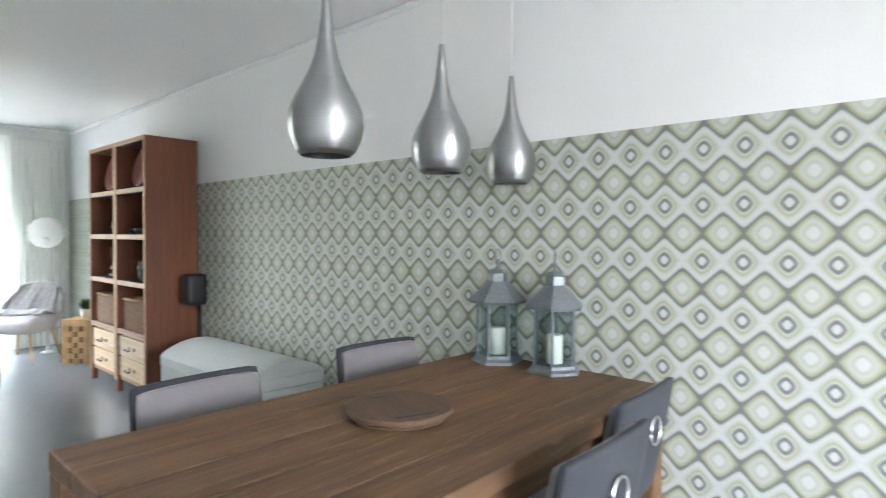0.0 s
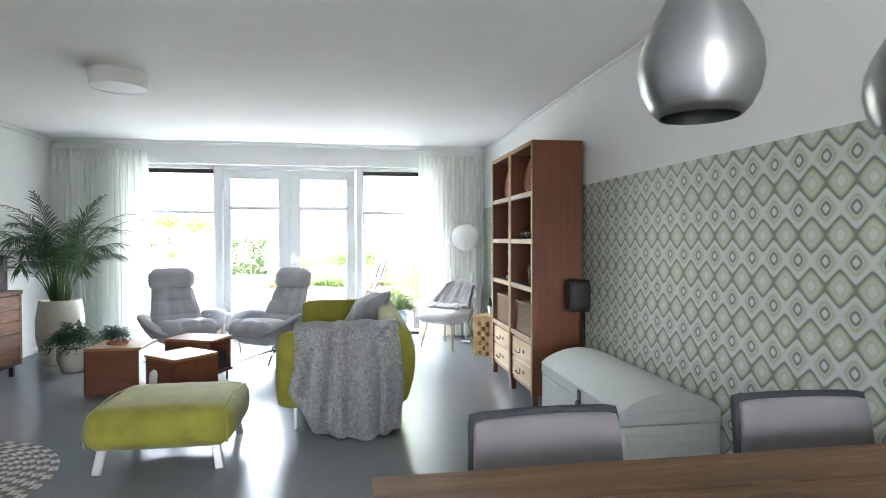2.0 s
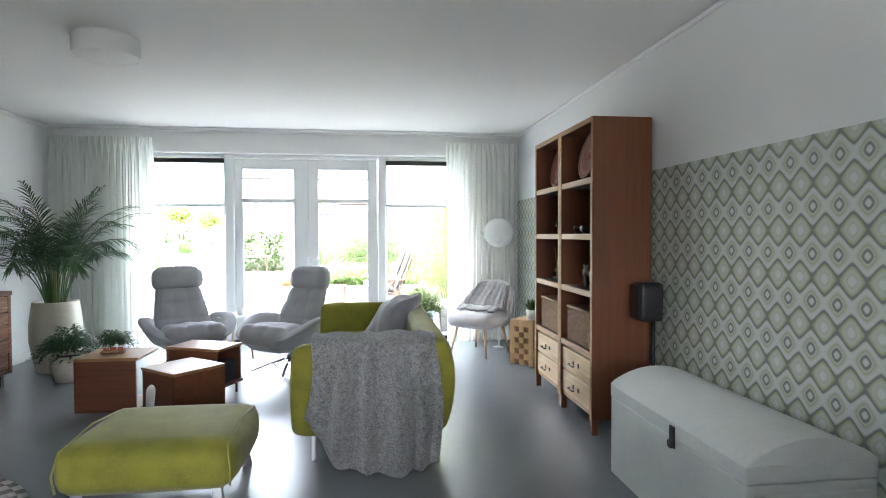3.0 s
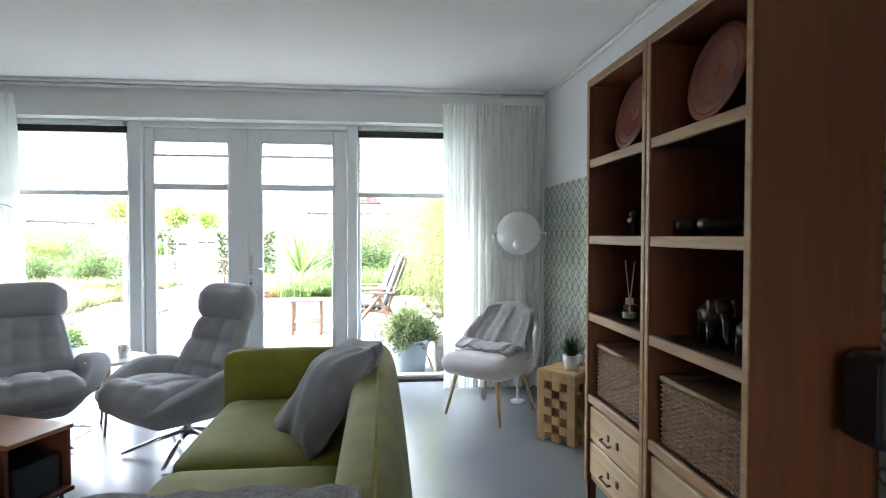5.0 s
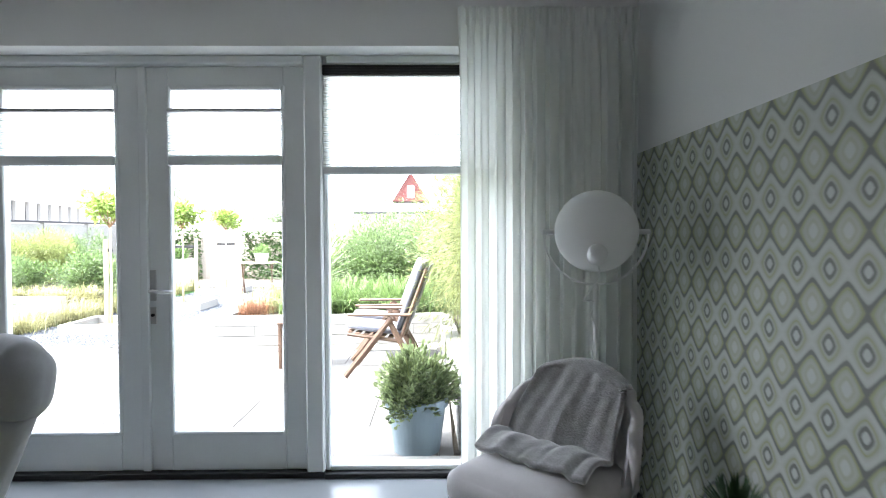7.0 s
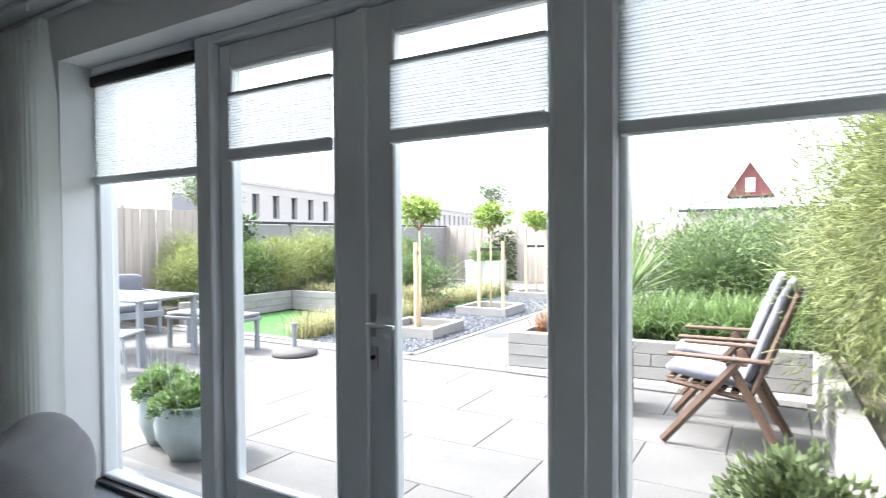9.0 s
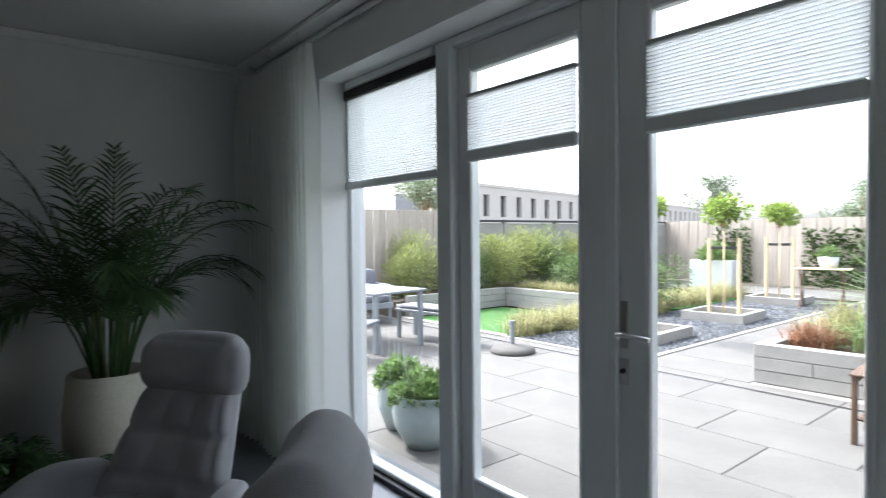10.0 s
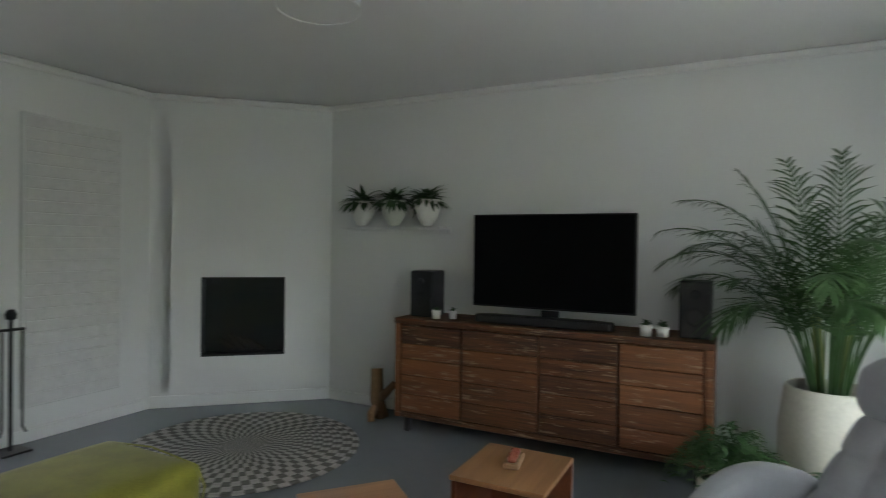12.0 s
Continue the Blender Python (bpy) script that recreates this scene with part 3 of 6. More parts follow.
def pendant(x, y):
    t = thing("pendant_lamp", "brushed aluminium teardrop pendant lamp over the table", "lamp", x, y, 1.573, 0, "pendants over the dining table")
    prof = [(0.072, 0.0), (0.088, 0.016), (0.103, 0.045), (0.1105, 0.085), (0.107, 0.125), (0.092, 0.165), (0.070, 0.205), (0.050, 0.245), (0.034, 0.29), (0.023, 0.345), (0.0155, 0.41), (0.010, 0.47), (0.0, 0.475)]
    inner = [(0.0, 0.40), (0.03, 0.29), (0.088, 0.165), (0.1065, 0.085), (0.099, 0.045), (0.072, 0.001)]
    part("shade", lathe_bm(inner[::1] + prof, 48), M["spun"], t, smooth=True)
    part("cord", tube_bm([(0, 0, 0.47), (0, 0, 1.0)], 0.003, 6), M["pale_leg"], t)
    part("ceiling_rose", lathe_bm([(0, 0.99), (0.05, 0.99), (0.05, 1.027), (0, 1.027)], 24), M["steel"], t, smooth=False)
    part("bulb", lathe_bm([(0, 0.03), (0.02, 0.04), (0.03, 0.065), (0.024, 0.09), (0.013, 0.12), (0.013, 0.16), (0, 0.16)], 16), M["ceramic"], t, smooth=True)


for px, py in ((1.27, 2.085), (1.82, 2.13), (2.325, 2.175)):
    pendant(px, py)


def lantern(x, y, rz):
    t = thing("lantern", "grey zinc candle lantern with glass sides on the table", "lantern", x, y, 0.783, rz, "candle lanterns")
    part("base", lathe_bm([(0, 0), (0.115, 0), (0.115, 0.012), (0.10, 0.022), (0.10, 0.035), (0, 0.035)], 6), M["zinc"], t)
    for k in range(6):
        a = math.pi * k / 3
        c, s = 0.088 * math.cos(a), 0.088 * math.sin(a)
        part("post", tube_bm([(c, s, 0.03), (c, s, 0.265)], 0.006, 6), M["zinc"], t)
        a2 = a + math.pi / 6
        g = part("pane", box_bm(0.002, 0.078, 0.225, (0, 0, 0), 0), M["clear"], t, at=pose(0.076 * math.cos(a2), 0.076 * math.sin(a2), 0.148, 0, 0, math.degrees(a2)))
        g.visible_shadow = False
    part("roof", lathe_bm([(0.0, 0.262), (0.125, 0.262), (0.13, 0.275), (0.12, 0.285), (0.062, 0.345), (0.045, 0.36), (0.043, 0.395), (0.05, 0.40), (0.028, 0.415), (0.0, 0.42)], 6), M["zinc"], t)
    part("finial", lathe_bm([(0, 0.41), (0.012, 0.415), (0.006, 0.43), (0.014, 0.445), (0.0, 0.46)], 10), M["zinc"], t, smooth=True)
    part("ring", tube_bm([(0.028 * math.cos(a), 0, 0.475 + 0.028 * math.sin(a)) for a in [k * math.pi / 7 for k in range(15)]], 0.003, 6), M["zinc"], t)
    part("candle", lathe_bm([(0, 0.035), (0.035, 0.035), (0.035, 0.15), (0.03, 0.154), (0.006, 0.148), (0, 0.148)], 20), M["wax"], t, "ivory pillar candle", smooth=True)


lantern(2.325, 2.24, 10)
lantern(2.33, 1.95, 25)

t = thing("serving_board", "round mango wood serving board with cut-out handles", "board", 1.48, 1.99, 0.783, 70)
b = bmesh.new()
n, r0 = 40, 0.165
for z0, z1 in ((0.0, 0.014), (0.016, 0.034)):
    join(b, lathe_bm([(0, z0), (r0 * (0.9 if z0 == 0 else 1.0) - 0.004, z0), (r0 * (0.9 if z0 == 0 else 1.0), z0 + 0.005), (r0 * (0.9 if z0 == 0 else 1.0), z1 - 0.005), (r0 * (0.9 if z0 == 0 else 1.0) - 0.004, z1), (0, z1)], n))
part("disc", b, M["board"], t, smooth=False)
for s in (-1, 1):
    part("handle_slot", box_bm(0.014, 0.13, 0.004, (s * 0.112, 0, 0.034), 0.0018), M["black"], t, "dark cut-out grip")

# ---- blanket chest ----
t = thing("blanket_chest", "grey-white painted wooden chest with arched lid and iron hasp", "chest", 2.172, 4.265)
part("body", box_bm(0.535, 1.165, 0.425, (0, 0, 0.2125), 0.006, 2), M["chest"], t)
part("lid", sheet_bm(lambda u, v: (-0.27 + 0.54 * u, -0.588 + 1.176 * v, 0.497 + 0.095 * math.sin(math.pi * u) ** 0.75), 20, 2), M["chest"], t, smooth=True)
for sy in (-0.584, 0.584):
    b = bmesh.new()
    vs = [b.verts.new((-0.27 + 0.54 * k / 20, sy, 0.497 + 0.094 * math.sin(math.pi * k / 20) ** 0.75)) for k in range(21)]
    b.faces.new(vs)
    ex = bmesh.ops.extrude_face_region(b, geom=b.faces[:])
    for v in ex["geom"]:
        if isinstance(v, bmesh.types.BMVert):
            v.co.y -= math.copysign(0.02, sy)
    part("lid_end", b, M["chest"], t)
part("lid_rim", box_bm(0.54, 1.172, 0.07, (0, 0, 0.462), 0.005), M["chest"], t)
part("rail", box_bm(0.48, 0.014, 0.06, (0, -0.586, 0.36), 0.004), M["chest"], t)
part("rail", box_bm(0.48, 0.014, 0.06, (0, -0.586, 0.08), 0.004), M["chest"], t)
part("hasp", box_bm(0.010, 0.042, 0.10, (-0.273, -0.08, 0.43), 0.003), M["darkmetal"], t, "dark iron hasp")
part("hasp_ring", tube_bm([(-0.284, -0.08 + 0.018 * math.cos(a), 0.40 + 0.018 * math.sin(a)) for a in [k * math.pi / 6 for k in range(13)]], 0.004, 6), M["darkmetal"], t)


# ---- bookcases ----
SHELF = [0.545, 0.957, 1.342, 1.721]


def bookcase(y0, y1):
    t = thing("bookcase", "tall open teak bookcase with two drawers against the wall", "bookcase", 2.015, y0, 0, 0, "pair of bookcases")
    W, D, H, e = y1 - y0, 0.41, 2.12, 0.028
    for a in (0, W - e):
        part("side", box_bm(D, e, H - 0.1, (D / 2, a + e / 2, 0.1 + (H - 0.1) / 2), 0.003), M["teak"], t)
        for lx in (0.025, D - 0.025):
            part("leg", box_bm(0.045, e, 0.1, (lx, a + e / 2, 0.05), 0.003), M["teak"], t)
    part("top", box_bm(D, W - 2 * e, 0.035, (D / 2, W / 2, H - 0.0175), 0.003), M["teak"], t)
    part("back", box_bm(0.012, W - 2 * e, H - 0.14, (D - 0.006, W / 2, 0.11 + (H - 0.14) / 2), 0), M["teak_shaded"], t)
    for k, z in enumerate(SHELF):
        s = part("shelf", box_bm(D - 0.03, W - 2 * e, 0.035, (D / 2 + 0.003, W / 2, z - 0.018), 0.003), M["teak_shaded"], t)
        part("shelf_edge", box_bm(0.02, W - 2 * e, 0.042, (0.009, W / 2, z - 0.018), 0.004), M["teak_edge"], t, "lighter honey-toned front edge")
    for a in (0, W - e):
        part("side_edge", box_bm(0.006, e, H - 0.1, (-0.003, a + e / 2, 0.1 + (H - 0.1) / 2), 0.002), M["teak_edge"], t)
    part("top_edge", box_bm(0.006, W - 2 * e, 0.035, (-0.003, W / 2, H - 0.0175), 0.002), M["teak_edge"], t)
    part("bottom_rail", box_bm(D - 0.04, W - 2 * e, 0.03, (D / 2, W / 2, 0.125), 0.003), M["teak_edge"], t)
    for z0, z1 in ((0.145, 0.31), (0.32, 0.485)):
        d = part("drawer", box_bm(D - 0.06, W - 2 * e - 0.012, z1 - z0, (D / 2 - 0.02, W / 2, (z0 + z1) / 2), 0.004), M["teak_drawer"], t, "pale teak drawer")
        part("handle", tube_bm([(-0.02 + 0.0, W / 2 - 0.05, (z0 + z1) / 2), (-0.035, W / 2 - 0.045, (z0 + z1) / 2 - 0.004), (-0.035, W / 2 + 0.045, (z0 + z1) / 2 - 0.004), (-0.02, W / 2 + 0.05, (z0 + z1) / 2)], 0.006, 6), M["darkmetal"], d, "dark iron handle")
        for s in (-0.05, 0.05):
            part("handle_plate", box_bm(0.008, 0.018, 0.03, (0.008, W / 2 + s, (z0 + z1) / 2), 0.002), M["darkmetal"], d)
    return t


bookcase(5.40, 6.043)
bookcase(6.052, 6.695)


def plate(y):
    t = thing("decorative_plate", "red painted plate leaning in the bookcase on a wooden stand", "plate", 2.13, y, 1.723)
    prof = [(0, 0), (0.09, 0), (0.165, 0.022), (0.172, 0.026), (0.165, 0.032), (0.092, 0.012), (0, 0.01)]
    m = pose(0.02, 0, 0.182, 0, -78, 0)
    part("dish", lathe_bm(prof, 40), M["terracotta"], t, at=m, smooth=True)
    part("painted_ring", lathe_bm([(0.104, 0.0178), (0.107, 0.019), (0.1072, 0.0200), (0.1038, 0.0188)], 40), M["copper"], t, at=m)
    part("painted_ring", lathe_bm([(0.144, 0.0248), (0.150, 0.0275), (0.1502, 0.029), (0.1438, 0.0263)], 40), M["copper"], t, at=m)
    part("painted_centre", lathe_bm([(0, 0.0125), (0.026, 0.0125), (0.03, 0.0118), (0.022, 0.0140), (0, 0.0140)], 24), M["copper"], t, at=m)
    part("stand", box_bm(0.07, 0.09, 0.014, (-0.01, 0, 0.007), 0.003), M["teak_edge"], t)


plate(5.76)
plate(6.42)


def basket(y0, y1):
    t = thing("wicker_basket", "brown woven wicker basket on the bottom shelf", "basket", 2.22, (y0 + y1) / 2, 0.547)
    W, D, H = y1 - y0, 0.33, 0.25
    part("body", box_bm(D - 0.02, W - 0.02, H - 0.01, (0, 0, H / 2), 0.01), M["wicker"], t)
    for z in range(26):
        zz = 0.007 + z * 0.0094
        pts = []
        for k in range(25):
            v = -W / 2 + W * k / 24
            pts.append((-D / 2 - 0.005 * (1 if (k + z) % 2 else -1), v, zz))
        part("weave", tube_bm(pts, 0.0046, 6), M["wicker"], t, smooth=True)
    for k in range(0, 24, 2):
        v = -W / 2 + W * (k + 0.5) / 24
        part("stake", tube_bm([(-D / 2 + 0.001, v, 0.0), (-D / 2 + 0.001, v, H)], 0.006, 5), M["wicker"], t)
    part("rim", tube_bm([(-D / 2, -W / 2, H), (-D / 2, W / 2, H), (D / 2, W / 2, H), (D / 2, -W / 2, H), (-D / 2, -W / 2, H)], 0.012, 8), M["wicker"], t, smooth=True)


basket(5.46, 5.98)
basket(6.11, 6.63)

for y, r in ((5.74, 0.07), (5.93, 0.05)):
    t = thing("wooden_bowl", "small dark turned bowl on the bookcase shelf", "bowl", 2.13, y, 1.344, group="bowls on the shelf")
    part("bowl", lathe_bm([(0, 0), (r * 0.6, 0), (r, 0.03), (r * 1.02, 0.05), (r * 0.9, 0.062), (r * 0.8, 0.056), (r * 0.5, 0.02), (0, 0.016)], 28), M["bronze"], t, smooth=True)

# elephants and small figures
for y, s, rz in ((5.80, 1.0, 75), (5.58, 0.75, 100)):
    b = bmesh.new()
    soft_bm(0.15 * s, 0.075 * s, 0.085 * s, (0, 0, 0.105 * s), 0.04 * s, 0.01, 6, b)
    soft_bm(0.065 * s, 0.06 * s, 0.07 * s, (-0.095 * s, 0, 0.14 * s), 0.03 * s, 0.0, 5, b)
    tube_bm([(-0.125 * s, 0, 0.13 * s), (-0.145 * s, 0, 0.09 * s), (-0.145 * s, 0, 0.05 * s), (-0.16 * s, 0, 0.03 * s)], [0.018 * s, 0.014 * s, 0.011 * s, 0.008 * s], 8, b)
    for lx in (-0.05, 0.05):
        for ly in (-0.022, 0.022):
            tube_bm([(lx * s, ly * s, 0.09 * s), (lx * s, ly * s, 0)], [0.019 * s, 0.016 * s], 8, b)
    for ly in (-1, 1):
        soft_bm(0.04 * s, 0.01 * s, 0.055 * s, (-0.08 * s, ly * 0.04 * s, 0.14 * s), 0.005 * s, 0, 3, b)
    o = link("elephant_figure", b, M["bronze"], at=pose(2.15, y, 0.959, 0, 0, rz), smooth=True)
    tagged(o, "dark carved elephant figure on the bookcase shelf", "figure")
b = bmesh.new()
soft_bm(0.10, 0.045, 0.04, (0, 0, 0.07), 0.02, 0.01, 5, b)
soft_bm(0.045, 0.035, 0.035, (-0.06, 0, 0.10), 0.017, 0, 4, b)
for lx in (-0.03, 0.035):
    tube_bm([(lx, 0, 0.06), (lx - 0.01, 0, 0)], [0.012, 0.008], 6, b)
tagged(link("animal_figure", b, M["bronze"], at=pose(2.13, 6.40, 1.344, 0, 0, 60), smooth=True), "small dark animal figure on the shelf", "figure")

t = thing("reed_diffuser", "glass reed diffuser with two pale sticks on the shelf", "diffuser", 2.11, 6.40, 0.959)
g = part("bottle", lathe_bm([(0, 0), (0.035, 0), (0.038, 0.008), (0.036, 0.06), (0.014, 0.075), (0.014, 0.092), (0.012, 0.092), (0.012, 0.076), (0.033, 0.058), (0.034, 0.01), (0, 0.008)], 24), M["clear"], t, smooth=True)
g.visible_shadow = False
part("oil", lathe_bm([(0, 0.009), (0.032, 0.009), (0.032, 0.035), (0, 0.035)], 20), M["amber"], t)
part("collar", lathe_bm([(0.015, 0.072), (0.018, 0.072), (0.018, 0.1), (0.015, 0.1)], 16), M["beech"], t)
for d in (-1, 1):
    part("reed", tube_bm([(0.0, -d * 0.015, 0.012), (0.0, d * 0.05, 0.27)], 0.0028, 6), M["beech"], t, "pale wooden reed")
t = thing("candle_jar", "small dark red candle jar on the shelf", "candle", 2.20, 6.58, 0.959)
part("jar", lathe_bm([(0, 0), (0.032, 0), (0.034, 0.045), (0.02, 0.055), (0, 0.055)], 20), M["copper"], t, smooth=True)

t = thing("stand_speaker", "black loudspeaker on a slim stand beside the bookcase", "loudspeaker", 2.345, 5.29)
part("cabinet", soft_bm(0.16, 0.13, 0.25, (0, 0, 0.905), 0.02, 0, 4), M["black"], t, smooth=True)
part("grille", box_bm(0.012, 0.11, 0.22, (-0.082, 0, 0.905), 0.003), M["darkmetal"], t)
part("pole", tube_bm([(0.06, 0.04, 0.02), (0.06, 0.04, 0.82)], 0.014, 10), M["black"], t, smooth=True)
part("base_plate", box_bm(0.2, 0.2, 0.014, (0, 0.02, 0.007), 0.004), M["black"], t)

# ---- sofa, throw and pillow ----
t = thing("sofa", "lime green velvet sofa with high arms and slim legs", "sofa", 0.60, 6.17)
part("seat_frame", soft_bm(0.80, 1.98, 0.16, (-0.05, 0, 0.24), 0.05, 0.01), M["lime"], t, smooth=True)


def back_shape(p):
    return (p.x + 0.065 * (1 - ((p.z + 0.02) / 0.29) ** 2) * (1 if p.x > 0 else 0.35) + 0.05 * p.z, p.y, p.z)


part("backrest", soft_bm(0.17, 2.14, 0.56, (0.32, 0, 0.45), 0.06, 0.01, 12, shape=back_shape), M["lime"], t, smooth=True)
for s in (-1, 1):
    part("arm", soft_bm(0.86, 0.14, 0.52, (-0.06, s * 1.0, 0.44), 0.05, 0.012, 10, shape=lambda p: (p.x, p.y + s * (0.04 * (1 - (p.z / 0.27) ** 2)), p.z)), M["lime"], t, smooth=True)
    part("piping", tube_bm([(-0.47, s * 1.03, 0.22), (-0.485, s * 1.03, 0.45), (-0.47, s * 1.03, 0.68), (-0.40, s * 1.03, 0.702), (0.0, s * 1.03, 0.702), (0.33, s * 1.03, 0.704)], 0.006, 6), M["lime_pipe"], t, smooth=True)
part("piping", tube_bm([(0.36, -1.03, 0.733), (0.36, 1.03, 0.733)], 0.006, 6), M["lime_pipe"], t, smooth=True)
for k in (-0.47, 0.47):
    part("seat_cushion", soft_bm(0.70, 0.92, 0.16, (-0.10, k, 0.38), 0.055, 0.018), M["lime"], t, smooth=True)
for lx in (-0.38, 0.30):
    for ly in (-0.93, 0.93):
        part("leg", box_bm(0.025, 0.05, 0.18, (lx, ly, 0.09), 0.006), M["pale_leg"], t, "satin metal leg")


def drape(u, v):
    # across the arm: up from the seat, over the top, down the outside in deep soft folds
    x = -0.37 + 0.70 * u
    w = u + 0.035 * math.sin(5 * v + 3 * u)
    ridge = sum(h * math.exp(-((w - c) / r) ** 2) for c, h, r in ((0.04, 0.03, 0.05), (0.23, 0.085, 0.075), (0.44, 0.07, 0.045), (0.66, 0.11, 0.085), (0.86, 0.06, 0.05), (0.98, 0.03, 0.04)))
    fold = ridge + 0.010 * math.sin(u * 41 + 1.3 + 3 * v)
    edge = 0.71 - 0.26 * math.exp(-(u / 0.16) ** 2) + 0.03 * math.sin(u * 6 + 4.2)
    if v < 0.3:
        k = v / 0.3
        return (x * (0.9 + 0.1 * k), -0.80 - 0.10 * k, 0.56 + 0.165 * k ** 1.2 + 0.15 * fold)
    if v < 0.45:
        k = (v - 0.3) / 0.15
        a = math.pi * k
        return (x, -0.90 - 0.125 * (1 - math.cos(a)) - 0.2 * fold * k, 0.725 + 0.03 * math.sin(a) + 0.15 * fold)
    k = (v - 0.45) / 0.55
    return (x * (1 + 0.07 * k) + 0.02 * math.sin(4 * k + 6 * u), -1.15 - 0.03 * math.sin(math.pi * k) - fold * min(1, 0.2 + k * 2), 0.725 - (edge - 0.01) * k)


o = link("throw_blanket", sheet_bm(drape, 110, 70), M["throw"], at=pose(0.60, 6.17, 0), smooth=True)
thick(o, 0.016)
tagged(o, "curly grey fleece throw draped over the sofa arm", "blanket")

t = thing("cushion", "grey cotton cushion leaning in the sofa corner", "cushion", 0.70, 6.50, 0.605)
b = soft_bm(0.48, 0.48, 0.15, (0, 0, 0), 0.072, 0.02, 24, shape=lambda p: (p.x * (1 + 0.10 * abs(p.y) / 0.24), p.y * (1 + 0.10 * abs(p.x) / 0.24), p.z * (1 - 0.75 * max(abs(p.x), abs(p.y)) ** 3 / 0.0138) + 0.012 * math.sin(16 * p.x + 9 * p.y) + 0.006 * math.sin(46 * p.x - 18 * p.y + 4 * math.sin(9 * p.y))))
part("cover", b, M["pillow"], t, at=pose(0, 0, 0, 52, -10, -58), smooth=True)

t = thing("cushion", "second grey cotton cushion behind the first", "cushion", 0.80, 6.68, 0.60)
b = soft_bm(0.46, 0.46, 0.13, (0, 0, 0), 0.062, 0.018, 20, shape=lambda p: (p.x * (1 + 0.10 * abs(p.y) / 0.23), p.y * (1 + 0.10 * abs(p.x) / 0.23), p.z * (1 - 0.75 * max(abs(p.x), abs(p.y)) ** 3 / 0.0122) + 0.008 * math.sin(13 * p.x - 11 * p.y)))
part("cover", b, M["pillow"], t, at=pose(0, 0, 0, 62, -8, -66), smooth=True)

# ---- footstool ----
t = thing("footstool", "lime green velvet footstool on slanted metal legs", "footstool", -0.49, 4.90)
part("cushion", soft_bm(0.80, 0.70, 0.235, (0, 0, 0.25), 0.075, 0.02, 10), M["lime"], t, smooth=True)
for s in (-1, 1):
    pts = [(s * 0.385, -0.33, 0.16), (s * 0.39, -0.348, 0.245), (s * 0.372, -0.318, 0.345), (s * 0.365, 0.0, 0.378), (s * 0.372, 0.318, 0.345), (s * 0.39, 0.348, 0.245), (s * 0.385, 0.33, 0.16)]
    part("piping", tube_bm(pts, 0.005, 6), M["lime_pipe"], t, smooth=True)
    for k in (-1, 1):
        leg = box_bm(0.05, 0.022, 0.2, (0, 0, 0), 0.005)
        part("leg", leg, M["pale_leg"], t, "slanted satin metal leg", at=pose(s * 0.32, k * 0.29, 0.095, k * 8, s * -10, 0))


# ---- cube tables ----
def cube_table(x, y, rz, w, d, h, open_side, legs=0.0):
    t = thing("cube_table", "small teak box table with an open side", "table", x, y, 0, rz, "nest of box tables")
    e = 0.022
    z0 = legs
    part("top", box_bm(w, d, e, (0, 0, h - e / 2), 0.003), M["walnut_top"], t, "honey-coloured top")
    part("bottom", box_bm(w, d, e, (0, 0, z0 + e / 2), 0.003), M["walnut"], t)
    hh = h - z0 - 2 * e
    zc = z0 + e + hh / 2
    walls = {"-x": ((-w / 2 + e / 2, 0), (e, d)), "+x": ((w / 2 - e / 2, 0), (e, d)), "-y": ((0, -d / 2 + e / 2), (w - 2 * e, e)), "+y": ((0, d / 2 - e / 2), (w - 2 * e, e))}
    for k, (c, s) in walls.items():
        if k not in open_side:
            part("side", box_bm(s[0], s[1], hh, (c[0], c[1], zc), 0.002), M["walnut"], t)
    if legs:
        for lx in (-1, 1):
            for ly in (-1, 1):
                part("leg", tube_bm([(lx * (w / 2 - 0.04), ly * (d / 2 - 0.04), 0), (lx * (w / 2 - 0.04), ly * (d / 2 - 0.04), z0)], 0.01, 8), M["black"], t)
    return t


cube_table(-0.805, 6.178, -40, 0.41, 0.41, 0.385, ("-x",))
cube_table(-1.42, 6.58, 0, 0.46, 0.42, 0.41, ("+x", "+y"))
cube_table(-0.82, 6.80, -22, 0.50, 0.33, 0.42, ("+x",), 0.09)
t = thing("paper_bag", "crumpled white paper bag inside the box table", "bag", -0.93, 6.16, 0.023, -40)
part("bag", soft_bm(0.10, 0.26, 0.25, (0, 0, 0.13), 0.04, 0.01, 6, shape=lambda p: (p.x + 0.15 * p.z + 0.01 * math.sin(40 * p.y), p.y * (1 + 0.6 * p.z), p.z)), M["ceramic"], t, smooth=True)
t = thing("storage_box", "dark storage box inside the low table", "box", -0.70, 6.755, 0.113, -22)
part("box", box_bm(0.16, 0.24, 0.17, (0, 0, 0.085), 0.01, 2), M["chair_dark"], t)
t = thing("candle_tray", "carved brown wooden candle tray on the box table", "tray", -1.45, 6.57, 0.411, 10)
part("tray", box_bm(0.17, 0.07, 0.025, (0, 0, 0.0125), 0.006), M["log"], t)
for k in (-0.05, 0.0, 0.05):
    part("candle_cup", lathe_bm([(0, 0.024), (0.02, 0.024), (0.021, 0.045), (0.017, 0.045), (0.016, 0.03), (0, 0.03)], 14), M["copper"], t, at=pose(k, 0, 0), smooth=True)


